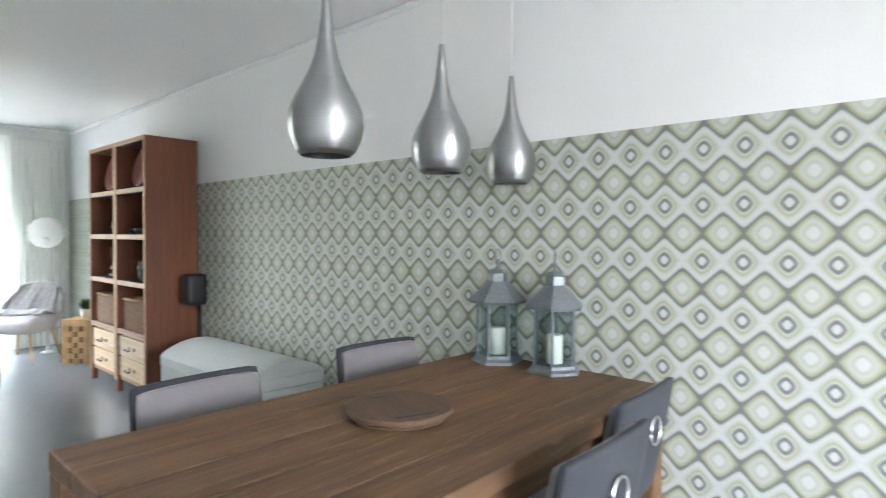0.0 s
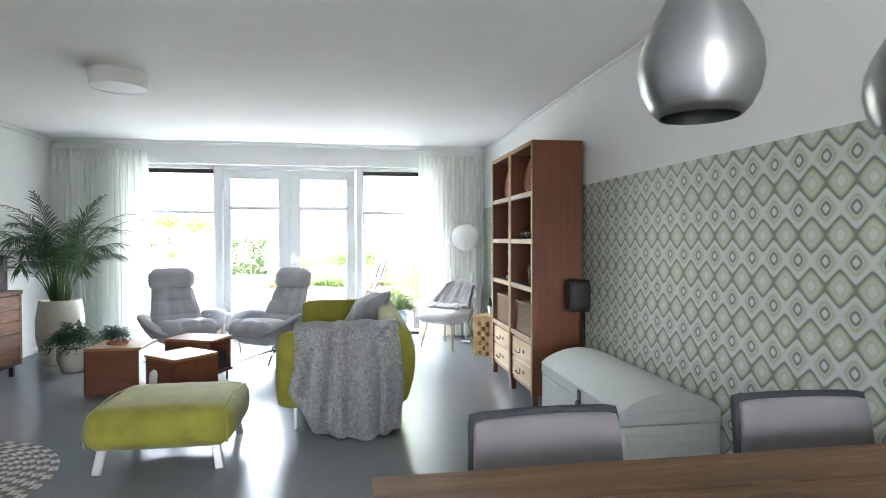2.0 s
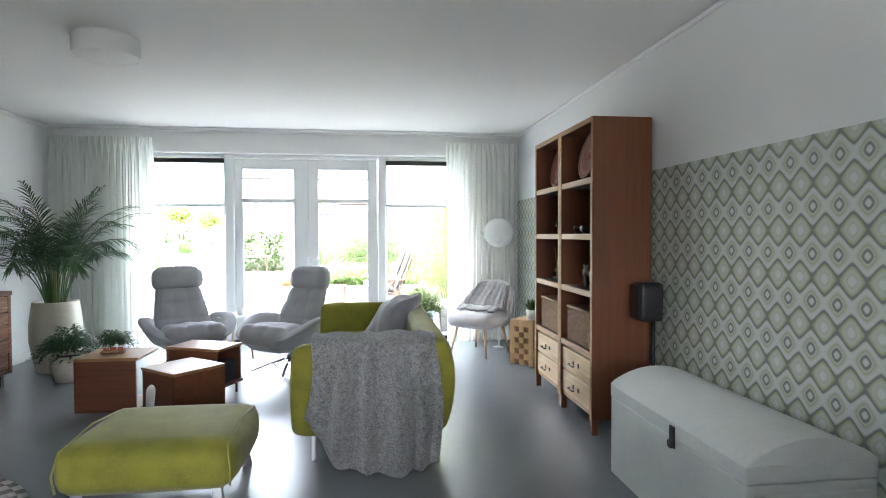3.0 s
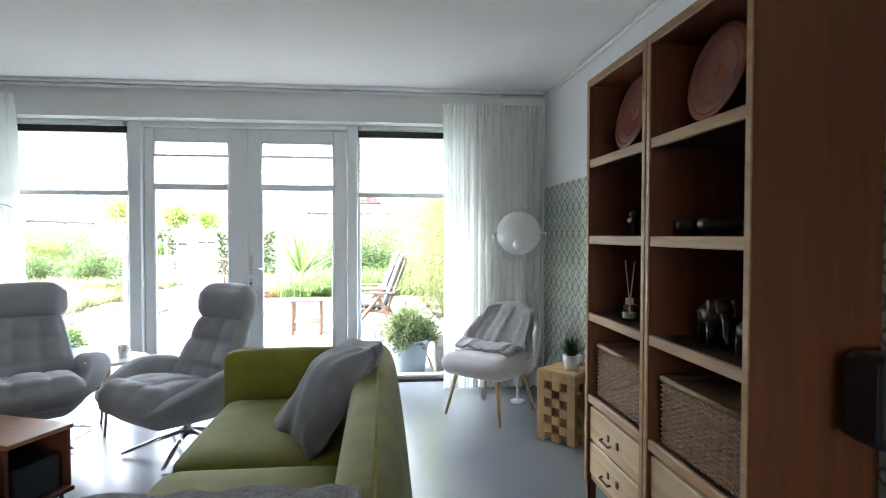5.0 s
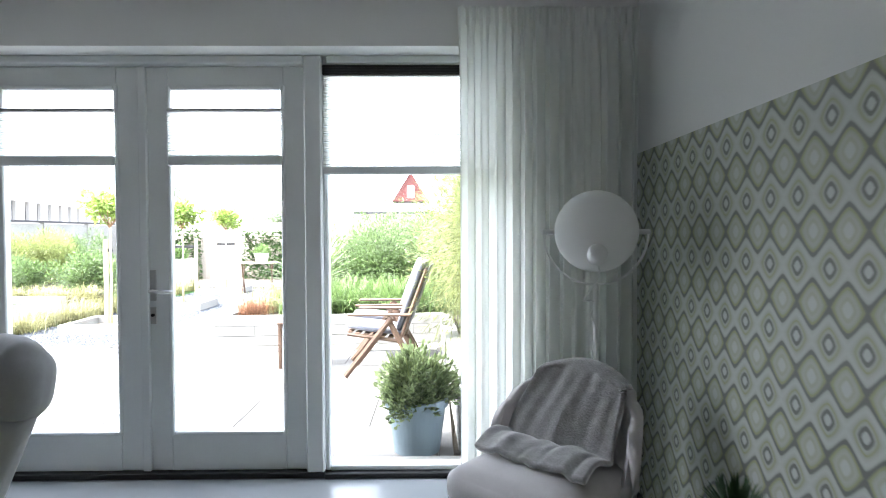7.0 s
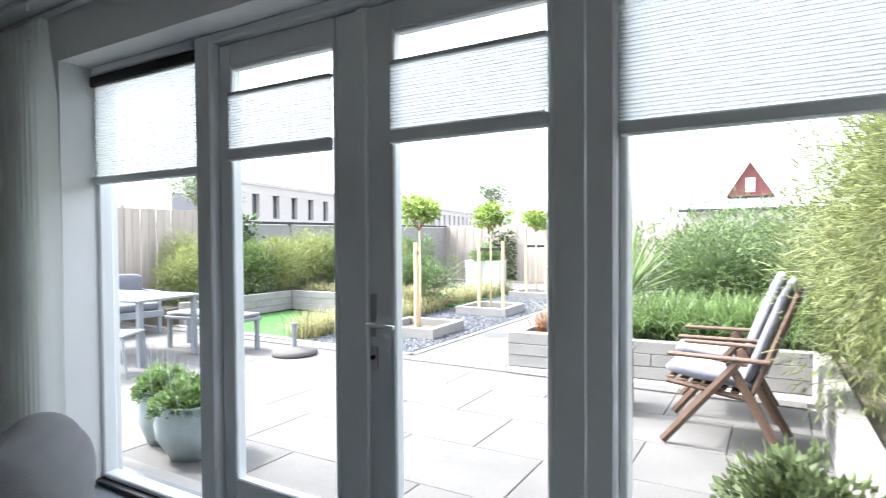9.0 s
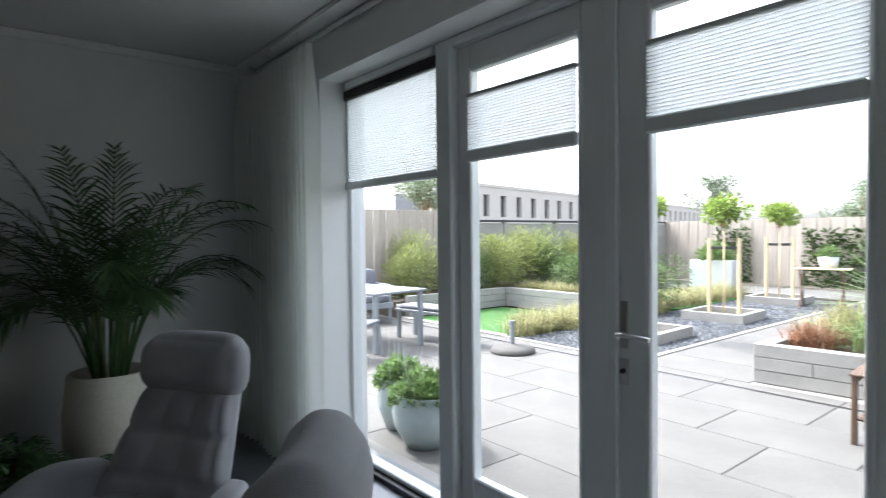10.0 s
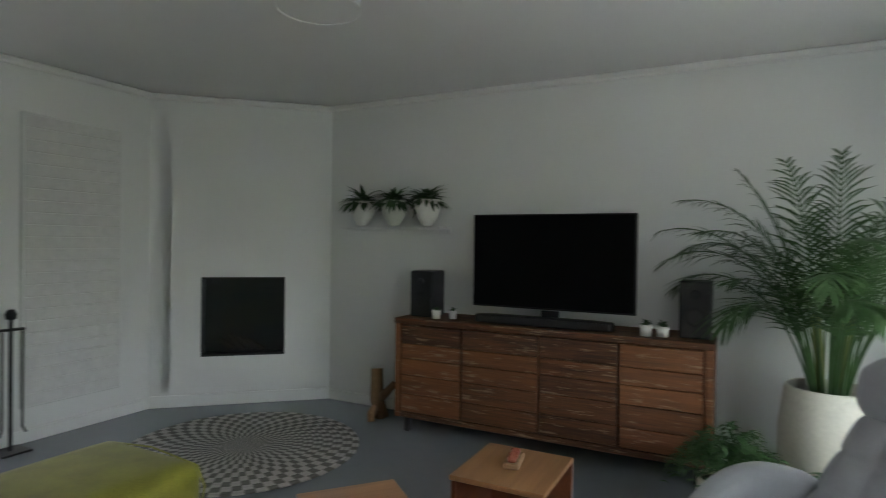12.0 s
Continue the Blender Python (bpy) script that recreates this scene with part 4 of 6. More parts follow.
# ---- lounge chairs ----
def lounge_chair(x, y, rz):
    t = thing("lounge_chair", "grey wool swivel lounge chair with headrest and star base", "armchair", x, y, 0, rz, "pair of lounge chairs")
    def puff(a, b, wa, wb):
        return (abs(math.cos(math.pi * a / wa)) * abs(math.cos(math.pi * b / wb))) ** 0.3

    def seat_top(p):
        k = (p.y + 0.33) / 0.66
        lift = 0.03 * puff(p.x, p.y, 0.19, 0.30) if p.z > 0 else 0.0
        return (p.x * (0.90 + 0.12 * math.sin(math.pi * min(1, k + 0.25))), p.y, p.z + lift - 0.10 * p.y - 0.05 * max(0, 0.22 - k) ** 2 * 20)
    part("seat", soft_bm(0.55, 0.60, 0.165, (0, -0.125, 0.355), 0.075, 0.018, 26, shape=seat_top), M["greywool"], t, "tufted grey seat", smooth=True)
    part("seat_shell", soft_bm(0.62, 0.64, 0.20, (0, -0.11, 0.29), 0.09, 0.01, 12, shape=lambda p: (p.x * (0.72 + 1.45 * (p.z + 0.10)), p.y * (0.78 + 1.1 * (p.z + 0.10)), p.z + 0.05 * (0.5 - p.y))), M["greywool"], t, "smooth outer shell", smooth=True)

    def bs(p):
        w = 1 - 0.60 * (p.z + 0.24)
        q = -0.034 * puff(p.x, p.z, 0.17, 0.155) if p.y < 0 else 0.0
        return (p.x * w, p.y + 0.47 * (p.z + 0.24) - 0.45 * p.x * p.x + q, p.z)
    part("backrest", soft_bm(0.57, 0.12, 0.48, (0, 0.11, 0.58), 0.055, 0.008, 28, shape=bs), M["greywool"], t, "tufted grey back", smooth=True)
    part("headrest", soft_bm(0.47, 0.18, 0.25, (0, 0.0, 0), 0.088, 0.014, 14, shape=lambda p: (p.x, p.y - 0.75 * p.x * p.x + 0.035, p.z)), M["greywool"], t, "rounded headrest", at=pose(0, 0.295, 0.885, -8), smooth=True)
    part("headrest_seam", tube_bm([(-0.18, 0.235, 0.762), (-0.1, 0.265, 0.764), (0.1, 0.265, 0.764), (0.18, 0.235, 0.762)], 0.008, 6), M["greyseam"], t)
    for s in (-1, 1):
        def wing(p):
            k = (p.y + 0.30) / 0.60
            rise = 0.30 + 0.70 * math.sin(math.pi * 0.5 * min(1, 0.08 + 1.2 * k)) - 0.25 * max(0, k - 0.75)
            top = max(0.0, 0.5 + p.z / 0.34)
            bow = 0.075 * math.sin(math.pi * min(1, k * 1.02)) - 0.11 * (1 - k) ** 2 - 0.05 * k * k
            return (p.x * (0.8 + 0.3 * top) + s * (bow + 0.15 * top ** 0.8 - 0.07), p.y, -0.15 + 0.29 * top * rise + 0.05 * (1 - k) * (1 - top))
        part("arm", soft_bm(0.105, 0.57, 0.34, (s * 0.288, -0.13, 0.405), 0.04, 0.004, 18, shape=wing), M["greywool"], t, "curved wing armrest", smooth=True)
        if s < 0:
            for k in (0, 1):
                part("button", lathe_bm([(0, 0), (0.012, 0), (0.012, 0.006), (0, 0.006)], 12), M["black"], t, at=pose(s * 0.40, -0.24 + 0.05 * k, 0.455, 0, -90))
    part("column", lathe_bm([(0, 0.09), (0.03, 0.09), (0.028, 0.26), (0, 0.26)], 16), M["chrome"], t, smooth=True)
    for k in range(5):
        a = 2 * math.pi * k / 5 + 0.3
        c, s = math.cos(a), math.sin(a)
        part("star_leg", tube_bm([(0.02 * c, 0.02 * s, 0.115), (0.18 * c, 0.18 * s, 0.078), (0.37 * c, 0.37 * s, 0.015)], [0.022, 0.018, 0.012], 8, flat=0.7), M["chrome"], t, "polished base leg", smooth=True)
    return t


lounge_chair(-1.268, 7.775, 32)
lounge_chair(-0.235, 7.61, -38)

t = thing("side_table", "small round white side table between the lounge chairs", "table", -0.85, 8.06)
part("top", lathe_bm([(0, 0.47), (0.19, 0.47), (0.2, 0.478), (0.2, 0.488), (0.19, 0.494), (0, 0.494)], 36), M["lampwhite"], t)
for k in range(3):
    a = 2 * math.pi * k / 3 + 0.5
    part("leg", tube_bm([(0.11 * math.cos(a), 0.11 * math.sin(a), 0.47), (0.18 * math.cos(a), 0.18 * math.sin(a), 0.0)], [0.014, 0.009], 8), M["beech"], t, smooth=True)
t = thing("mug", "small white cup on the side table", "cup", -0.80, 8.04, 0.495)
part("cup", lathe_bm([(0, 0), (0.03, 0), (0.038, 0.085), (0.035, 0.085), (0.027, 0.006), (0, 0.006)], 20), M["ceramic"], t, smooth=True)

# ---- corner chair with fleece, globe lamp, block stool ----
t = thing("cocktail_chair", "pale grey shell chair with channelled back and beech legs", "chair", 1.80, 8.14, 0, -45)
part("seat", soft_bm(0.56, 0.54, 0.15, (0, -0.02, 0.385), 0.07, 0.02, 10), M["blush"], t, smooth=True)


def shell(u, v):
    a = math.pi * (1.0 * u)
    h = 0.30 + 0.42 * v
    r = 0.285 + 0.045 * v + 0.02 * math.sin(math.pi * v)
    top = math.sin(a) ** 0.6
    rib = 0.012 * abs(math.sin(9 * a))
    return ((r + rib) * math.cos(a), 0.02 + (r + rib) * 0.92 * math.sin(a) + 0.05 * v, 0.32 + 0.46 * v * (0.28 + 0.72 * top))


o = part("back_shell", sheet_bm(shell, 72, 14), M["blush"], t, "channel-stitched curved back", smooth=True)
thick(o, 0.045, -1)
for lx, ly in ((-0.21, -0.21), (0.21, -0.21), (-0.2, 0.22), (0.2, 0.22)):
    part("leg", tube_bm([(lx * 0.85, ly * 0.85, 0.33), (lx * 1.15, ly * 1.15, 0.0)], [0.019, 0.010], 10), M["beech"], t, "tapered beech leg", smooth=True)


def fleece(u, v):
    x = -0.20 + 0.40 * u + 0.02 * math.sin(7 * v)
    f = 0.014 * math.sin(7 * u + 3 * v) + 0.007 * math.sin(17 * u - 6 * v) + 0.004 * math.sin(37 * u + 9 * v)
    if v < 0.2:
        k = v / 0.2
        return (x, 0.385 + 0.02 * (1 - k) + f * 0.4 - 1.8 * x * x, 0.56 + 0.24 * k - 1.2 * x * x * k)
    if v < 0.32:
        k = (v - 0.2) / 0.12
        return (x, 0.385 - 0.11 * k - 1.8 * x * x, 0.80 + 0.02 * math.sin(math.pi * k) - 1.2 * x * x)
    if v < 0.72:
        k = (v - 0.32) / 0.4
        return (x * (1 + 0.25 * k), 0.275 - 0.16 * k + f - 1.8 * x * x * (1 - k), 0.80 - 0.30 * k + f * 0.5 - 1.2 * x * x * (1 - k))
    k = (v - 0.72) / 0.28
    return (x * 1.25 - 0.03 * k, 0.115 - 0.22 * k + 0.3 * f, 0.50 - 0.005 * k + 0.03 * math.sin(math.pi * k) + abs(f) * 0.8)


o = link("fleece_blanket", sheet_bm(fleece, 60, 60), M["throw2"], at=pose(1.80, 8.14, 0, 0, 0, -45), smooth=True)
thick(o, 0.022, 1)
tagged(o, "soft grey fleece draped over the shell chair", "blanket")

t = thing("floor_lamp", "white globe floor lamp with wire ring and coiled cord", "lamp", 2.07, 8.38)
part("globe", lathe_bm([(0.174 * math.sin(math.pi * k / 24), 1.362 - 0.174 * math.cos(math.pi * k / 24)) for k in range(25)], 40), M["opal"], t, "white opal globe", smooth=True)
part("ring", tube_bm([(0.225 * math.cos(a), 0.0, 1.36 + 0.225 * math.sin(a)) for a in [math.pi + k * math.pi / 24 for k in range(25)]], 0.005, 6), M["lampwhite"], t, smooth=True)
for s in (-1, 1):
    part("pivot", lathe_bm([(0, 0), (0.012, 0), (0.012, 0.05), (0, 0.05)], 10), M["lampwhite"], t, at=pose(s * 0.18, 0, 1.36, 0, 90 * s))
part("socket", lathe_bm([(0, 0), (0.04, 0.0), (0.04, 0.04), (0.03, 0.07), (0, 0.075)], 20), M["lampwhite"], t, at=pose(-0.035, -0.14, 1.262, 70, 0, -12), smooth=True)
part("pole", tube_bm([(0, 0, 0.02), (0, 0, 1.14)], 0.011, 10), M["lampwhite"], t, smooth=True)
part("cord", tube_bm([(-0.035 + 0.02 * math.sin(k * 0.25), -0.14 + 0.13 * min(1, k / 20), 1.24 - 0.009 * k) if k < 20 else (0.018 * math.cos(k * 0.35), 0.018 * math.sin(k * 0.35), 1.24 - 0.009 * k) for k in range(110)], 0.0035, 5), M["lampwhite"], t, smooth=True)
part("base", lathe_bm([(0, 0), (0.06, 0), (0.06, 0.012), (0.02, 0.024), (0, 0.024)], 32), M["lampwhite"], t, smooth=True)

t = thing("block_stool", "cube stool of pale wooden blocks with square holes", "stool", 2.20, 7.56, 0, 42)
part("core", box_bm(0.225, 0.225, 0.40, (0, 0, 0.21), 0), M["log"], t)
c = 0.0562
me = None
for lay in range(8):
    for i in range(5):
        for j in range(5):
            if i in (0, 4) or j in (0, 4):
                corner = i in (0, 4) and j in (0, 4)
                if (i + j + lay) % 2 == 0 or lay == 7 or (corner and lay % 2):
                    pose_m = pose((i - 2) * c, (j - 2) * c, (lay + 0.5) * c)
                    if me is None:
                        o = part("block", box_bm(c * 0.995, c * 0.995, c * 0.99, (0, 0, 0), 0.002), M["blocks"], t, at=pose_m)
                        me = o.data
                    else:
                        o = new("block", me)
                        o.parent = t
                        o.matrix_basis = pose_m
part("top", box_bm(0.281, 0.281, 0.012, (0, 0, 0.455), 0.003), M["blocks"], t)
t = thing("potted_succulent", "dark spiky houseplant in a white pot on the stool", "plant", 2.22, 7.52, 0.461)
part("pot", lathe_bm([(0, 0), (0.045, 0), (0.058, 0.10), (0.052, 0.10), (0.042, 0.03), (0, 0.03)], 24), M["ceramic"], t, smooth=True)
part("soil", lathe_bm([(0, 0.085), (0.052, 0.085), (0, 0.09)], 16), M["soil"], t)
b = bmesh.new()
random.seed(5)
for k in range(120):
    a, r = random.uniform(0, 6.28), random.uniform(0.3, 1)
    blade_leaf(b, (0.02 * math.cos(a), 0.02 * math.sin(a), 0.09), (0.11 * r * math.cos(a), 0.11 * r * math.sin(a), 0.09 + 0.13 * (1.25 - r * r * 0.8)), 0.011, 0.15)
part("leaves", b, M["leaf2"], t)



# ---- television side ----
t = thing("sideboard", "long reclaimed teak sideboard with four plank doors on black legs", "sideboard", -2.855, 6.278)
part("top", box_bm(0.47, 2.155, 0.04, (0, 0, 0.825), 0.004), M["reclaimed"], t)
part("bottom", box_bm(0.44, 2.095, 0.04, (0, 0, 0.13), 0.004), M["reclaimed"], t)
part("back", box_bm(0.02, 2.095, 0.66, (-0.21, 0, 0.48), 0), M["reclaimed"], t)
for s in (-1, 1):
    part("side", box_bm(0.45, 0.045, 0.695, (0, s * 1.0525, 0.4575), 0.004), M["reclaimed"], t)
random.seed(11)
edges = [-1.026, -0.53, 0.03, 0.54, 1.026]
for k in range(4):
    y0, y1 = edges[k] + 0.006, edges[k + 1] - 0.006
    d = part("door", box_bm(0.02, y1 - y0, 0.64, (0.20, (y0 + y1) / 2, 0.477), 0.002), M["reclaimed"], t)
    zs = [0.157, 0.29, 0.43, 0.55, 0.66, 0.797]
    for z0, z1 in zip(zs, zs[1:]):
        part("plank", box_bm(0.02, y1 - y0 - 0.004, z1 - z0 - 0.004, (0.219 + random.uniform(-0.003, 0.004), (y0 + y1) / 2, (z0 + z1) / 2), 0.004), M["reclaimed"], d, "worn reclaimed plank")
for sx in (-0.17, 0.17):
    for sy in (-0.99, 0.99):
        part("leg", box_bm(0.04, 0.04, 0.11, (sx, sy, 0.055), 0.003), M["black"], t)

t = thing("television", "large flat black television on the sideboard", "television", -2.82, 6.323, 0.846)
part("panel", box_bm(0.035, 1.135, 0.658, (0, 0, 0.437), 0.006, 2), M["black"], t)
part("screen", box_bm(0.004, 1.117, 0.635, (0.0185, 0, 0.439), 0), M["screen"], t, "dark glossy screen")
part("stand", box_bm(0.2, 0.5, 0.012, (0, 0, 0.006), 0.003), M["black"], t)
part("stand_neck", box_bm(0.03, 0.12, 0.09, (-0.01, 0, 0.055), 0.003), M["black"], t)
t = thing("soundbar", "low black soundbar in front of the television", "soundbar", -2.74, 6.29, 0.846)
part("body", soft_bm(0.10, 0.95, 0.065, (0, 0, 0.0335), 0.02, 0, 5), M["black"], t, smooth=True)
part("grille", box_bm(0.004, 0.90, 0.045, (0.049, 0, 0.034), 0.001), M["darkmetal"], t)
for y in (5.355, 7.24):
    t = thing("bookshelf_speaker", "black bookshelf loudspeaker on the sideboard", "loudspeaker", -2.85, y, 0.846, group="loudspeakers on the sideboard")
    part("cabinet", box_bm(0.22, 0.18, 0.345, (0, 0, 0.1735), 0.012, 2), M["black"], t)
    part("tweeter", lathe_bm([(0, 0), (0.025, 0), (0.02, 0.006), (0, 0.01)], 20), M["darkmetal"], t, at=pose(0.109, 0, 0.27, 0, 90))
    part("woofer", lathe_bm([(0.062, 0), (0.066, 0.006), (0.058, 0.006), (0.02, -0.006), (0, 0.002)], 28), M["black"], t, at=pose(0.109, 0, 0.13, 0, 90))


def tuft(n, r, h, w, seed, mat_name, spread=1.0, z=0.0, droop=0.25):
    rng = random.Random(seed)
    b = bmesh.new()
    for k in range(n):
        a, q = rng.uniform(0, 6.283), rng.uniform(0.15, 1)
        c, s = math.cos(a), math.sin(a)
        broad_leaf(b, (0.3 * r * q * c, 0.3 * r * q * s, z + 0.3 * h * rng.random()), (c * q * spread, s * q * spread, 1.15 - q * 0.9 * spread), r * (0.6 + 0.6 * rng.random()), w, droop + 0.3 * rng.random())
    return b


def small_pot(x, y, z, r, h, seed, label="small white pot with a green succulent"):
    t = thing("potted_plant", label, "plant", x, y, z)
    part("pot", lathe_bm([(0, 0), (r * 0.8, 0), (r, h), (r * 0.88, h), (r * 0.75, h * 0.3), (0, h * 0.3)], 24), M["ceramic"], t, smooth=True)
    part("soil", lathe_bm([(0, h * 0.86), (r * 0.9, h * 0.86), (0, h * 0.9)], 16), M["soil"], t)
    part("leaves", tuft(45, r * 0.95, h * 0.7, r * 0.38, seed, "leaf2", 1.0, h * 0.85), M["leaf2"], t)


for k, (x, y, r, h) in enumerate(((-2.72, 5.50, 0.035, 0.065), (-2.78, 5.605, 0.03, 0.06), (-2.72, 6.965, 0.04, 0.07), (-2.74, 7.06, 0.04, 0.065))):
    small_pot(x, y, 0.846, r, h, 20 + k)

t = thing("wall_planter", "three white wall pots with trailing plants on a white board", "planter", XL, 4.965, 1.5)
part("board", box_bm(0.02, 0.94, 0.04, (0.010, 0, 0.0), 0.003), M["trim"], t)
part("ledge", box_bm(0.19, 0.94, 0.018, (0.105, 0, 0.02), 0.003), M["trim"], t)
for k, y in enumerate((-0.31, 0.0, 0.31)):
    p = part("pot", lathe_bm([(0, 0.0), (0.04, 0.006), (0.082, 0.07), (0.104, 0.15), (0.108, 0.208), (0.099, 0.208), (0.092, 0.15), (0, 0.14)], 32), M["ceramic"], t, at=pose(0.115, y, 0.035), smooth=True)
    part("leaves", tuft(120, 0.15, 0.08, 0.036, 40 + k, "leaf2", 1.25, 0.175, 0.5), M["leaf2"], p)


# palm
def frond(b, bs, az, rise, fall, length, seed):
    """One arching leaf: the midrib leaves at the angle rise and has bent down to fall at the tip."""
    rng = random.Random(seed)
    d = Vector((math.cos(az), math.sin(az), 0))
    side = Vector((-d.y, d.x, 0))
    n = 22
    pts, p = [bs.copy()], bs.copy()
    for k in range(n):
        s = (k + 0.5) / n
        e = math.radians(rise + (fall - rise) * s ** 2.1)
        step = d * math.cos(e) + Vector((0, 0, math.sin(e)))
        if p.x < -0.40 and step.x < 0:
            step.x *= 0.1
        if p.y > 0.78 and step.y > 0:
            step.y *= 0.1
        p = p + (step + side * 0.05 * math.sin(3 * s + seed)) * (length / n)
        pts.append(p.copy())
    tube_bm(pts, [0.006 * (1 - 0.8 * k / n) + 0.001 for k in range(n + 1)], 5, b)
    for k in range(9, n + 1):
        s = k / n
        tang = (pts[min(k + 1, n)] - pts[k - 1]).normalized()
        across = tang.cross(Vector((0, 0, 1)))
        across = across.normalized() if across.length > 0.05 else side
        over = across.cross(tang)
        for h in (0.0, 0.5):
            q = pts[k] if h == 0 else (pts[k] + pts[min(k + 1, n)]) / 2
            ln = 0.30 * math.sin(math.pi * min(0.96, (s - 0.34) / 0.78 + 0.16)) ** 0.6 * rng.uniform(0.8, 1.1)
            for sd in (-1, 1):
                v = (across * sd * (0.75 - 0.25 * s) + tang * (0.55 + 0.5 * s) + over * rng.uniform(0.0, 0.3)).normalized()
                blade_leaf(b, q, q + v * ln + Vector((0, 0, -0.16 * ln)), 0.015, 0.22 + 0.3 * rng.random(), n=3, side=tang.cross(v).cross(v))


t = thing("areca_palm", "large areca palm in a tall cream pot", "palm", -2.53, 7.89)
part("pot", lathe_bm([(0, 0), (0.16, 0), (0.18, 0.02), (0.228, 0.30), (0.228, 0.47), (0.20, 0.68), (0.193, 0.69), (0.177, 0.685), (0.183, 0.60), (0, 0.60)], 40), M["pot"], t, "cream stoneware pot", smooth=True)
part("soil", lathe_bm([(0, 0.62), (0.172, 0.61), (0, 0.625)], 24), M["soil"], t)
rng = random.Random(3)
for k in range(34):
    b = bmesh.new()
    az = 2.39996 * k + rng.uniform(-0.3, 0.3)
    q = ((k + 0.5) / 34) ** 0.8
    rise = 87 - 13 * q + rng.uniform(-3, 3)
    fall = (45 if k < 6 else 10) - 62 * q + rng.uniform(-14, 14)
    ln = rng.uniform(1.12, 1.42) if q < 0.6 else rng.uniform(0.9, 1.25)
    if math.cos(az) < -0.55:
        ln *= 0.8
    frond(b, Vector((0.07 * math.cos(az), 0.07 * math.sin(az), 0.62)), az, rise, fall, ln, k)
    part("frond", b, M["leaf"], t)
for k in range(13):
    az = rng.uniform(0, 6.28)
    r = rng.uniform(0.02, 0.09)
    b = bmesh.new()
    tube_bm([(r * math.cos(az), r * math.sin(az), 0.615), (1.5 * r * math.cos(az), 1.5 * r * math.sin(az), 0.85), (2.0 * r * math.cos(az), 2.0 * r * math.sin(az), 1.05)], [0.010, 0.008, 0.005], 6, b)
    part("cane", b, M["stem"], t, smooth=True)

def mound(r, h, stems, seed):
    """A bushy pot plant: short arching stems set with small broad leaves."""
    rng = random.Random(seed)
    b = bmesh.new()
    for k in range(stems):
        a, q = rng.uniform(0, 6.283), rng.random() ** 0.6
        d = Vector((math.cos(a), math.sin(a), 0))
        reach, top = r * (0.25 + 1.15 * q) * rng.uniform(0.8, 1.2), h * (0.95 - 0.5 * q) * rng.uniform(0.75, 1.2)
        for i in range(9):
            u = 0.25 + 0.75 * i / 8
            p = d * (reach * u) + Vector((0, 0, top * math.sin(math.pi * min(1.0, 0.62 * u + 0.2 * q * u)) - 0.25 * h * q * u ** 3))
            yaw = a + (0.9 if i % 2 else -0.9) * (1.1 - 0.7 * u) + rng.uniform(-0.3, 0.3)
            broad_leaf(b, p, (math.cos(yaw), math.sin(yaw), rng.uniform(-0.1, 0.7)), rng.uniform(0.045, 0.07), 0.020, 0.25 + 0.3 * rng.random())
    return b


for x, y, r, h, n, sd, lab in ((-2.20, 7.44, 0.155, 0.24, 260, 61, "leafy green fern in a cream bowl on the floor"), (-1.98, 7.86, 0.11, 0.20, 150, 62, "small leafy plant in a cream pot on the floor")):
    t = thing("floor_plant", lab, "plant", x, y)
    part("pot", lathe_bm([(0, 0), (r * 0.7, 0), (r, h * 0.55), (r * 0.95, h), (r * 0.87, h), (r * 0.9, h * 0.6), (0, h * 0.6)], 32), M["pot"], t, smooth=True)
    part("soil", lathe_bm([(0, h * 0.9), (r * 0.87, h * 0.88), (0, h * 0.92)], 20), M["soil"], t)
    part("leaves", mound(r * 1.3, h * 1.25, n // 2, sd), M["leaf2"], t, at=pose(0, 0, h * 0.85))

# fireplace on the slanted wall
t = thing("fireplace", "white built-in fireplace panel with a dark glass fire", "fireplace", 0, 0)
t.matrix_basis = on_chamfer(0.724, 0.0)
x0, x1, z0, z1, D = -0.556, 0.556, 0.19, 2.235, 0.15
fx0, fx1, fz0, fz1 = -0.333, 0.328, 0.44, 1.095
part("side_panel", span(x0, fx0, 0, D, z0, z1, 0), M["wall"], t, "raised white plaster panel")
part("side_panel", span(fx1, x1, 0, D, z0, z1, 0), M["wall"], t, "raised white plaster panel")
part("lower_panel", span(fx0, fx1, 0, D, z0, fz0, 0), M["wall"], t, "raised white plaster panel")
part("upper_panel", span(fx0, fx1, 0, D, fz1, z1, 0), M["wall"], t, "raised white plaster panel")
part("firebox", span(fx0, fx1, 0.002, 0.012, fz0, fz1, 0), M["firebox"], t, "dark firebox")
b = bmesh.new()
for s in ((fx0, fx0 + 0.015, fz0, fz1), (fx1 - 0.015, fx1, fz0, fz1), (fx0, fx1, fz0, fz0 + 0.015), (fx0, fx1, fz1 - 0.015, fz1)):
    span(s[0], s[1], 0.02, D - 0.004, s[2], s[3], 0.002, bm=b)
part("frame", b, M["black"], t)
for k in range(4):
    part("fire_log", tube_bm([(-0.16 + 0.08 * k, 0.045, fz0 + 0.03 + 0.02 * (k % 2)), (-0.02 + 0.07 * k, 0.035, fz0 + 0.12 + 0.02 * (k % 3))], 0.024, 8), M["charred"], t)
g = part("glass_front", span(fx0 + 0.01, fx1 - 0.01, 0.072, 0.076, fz0 + 0.01, fz1 - 0.01, 0), M["clear"], t)
g.visible_shadow = False

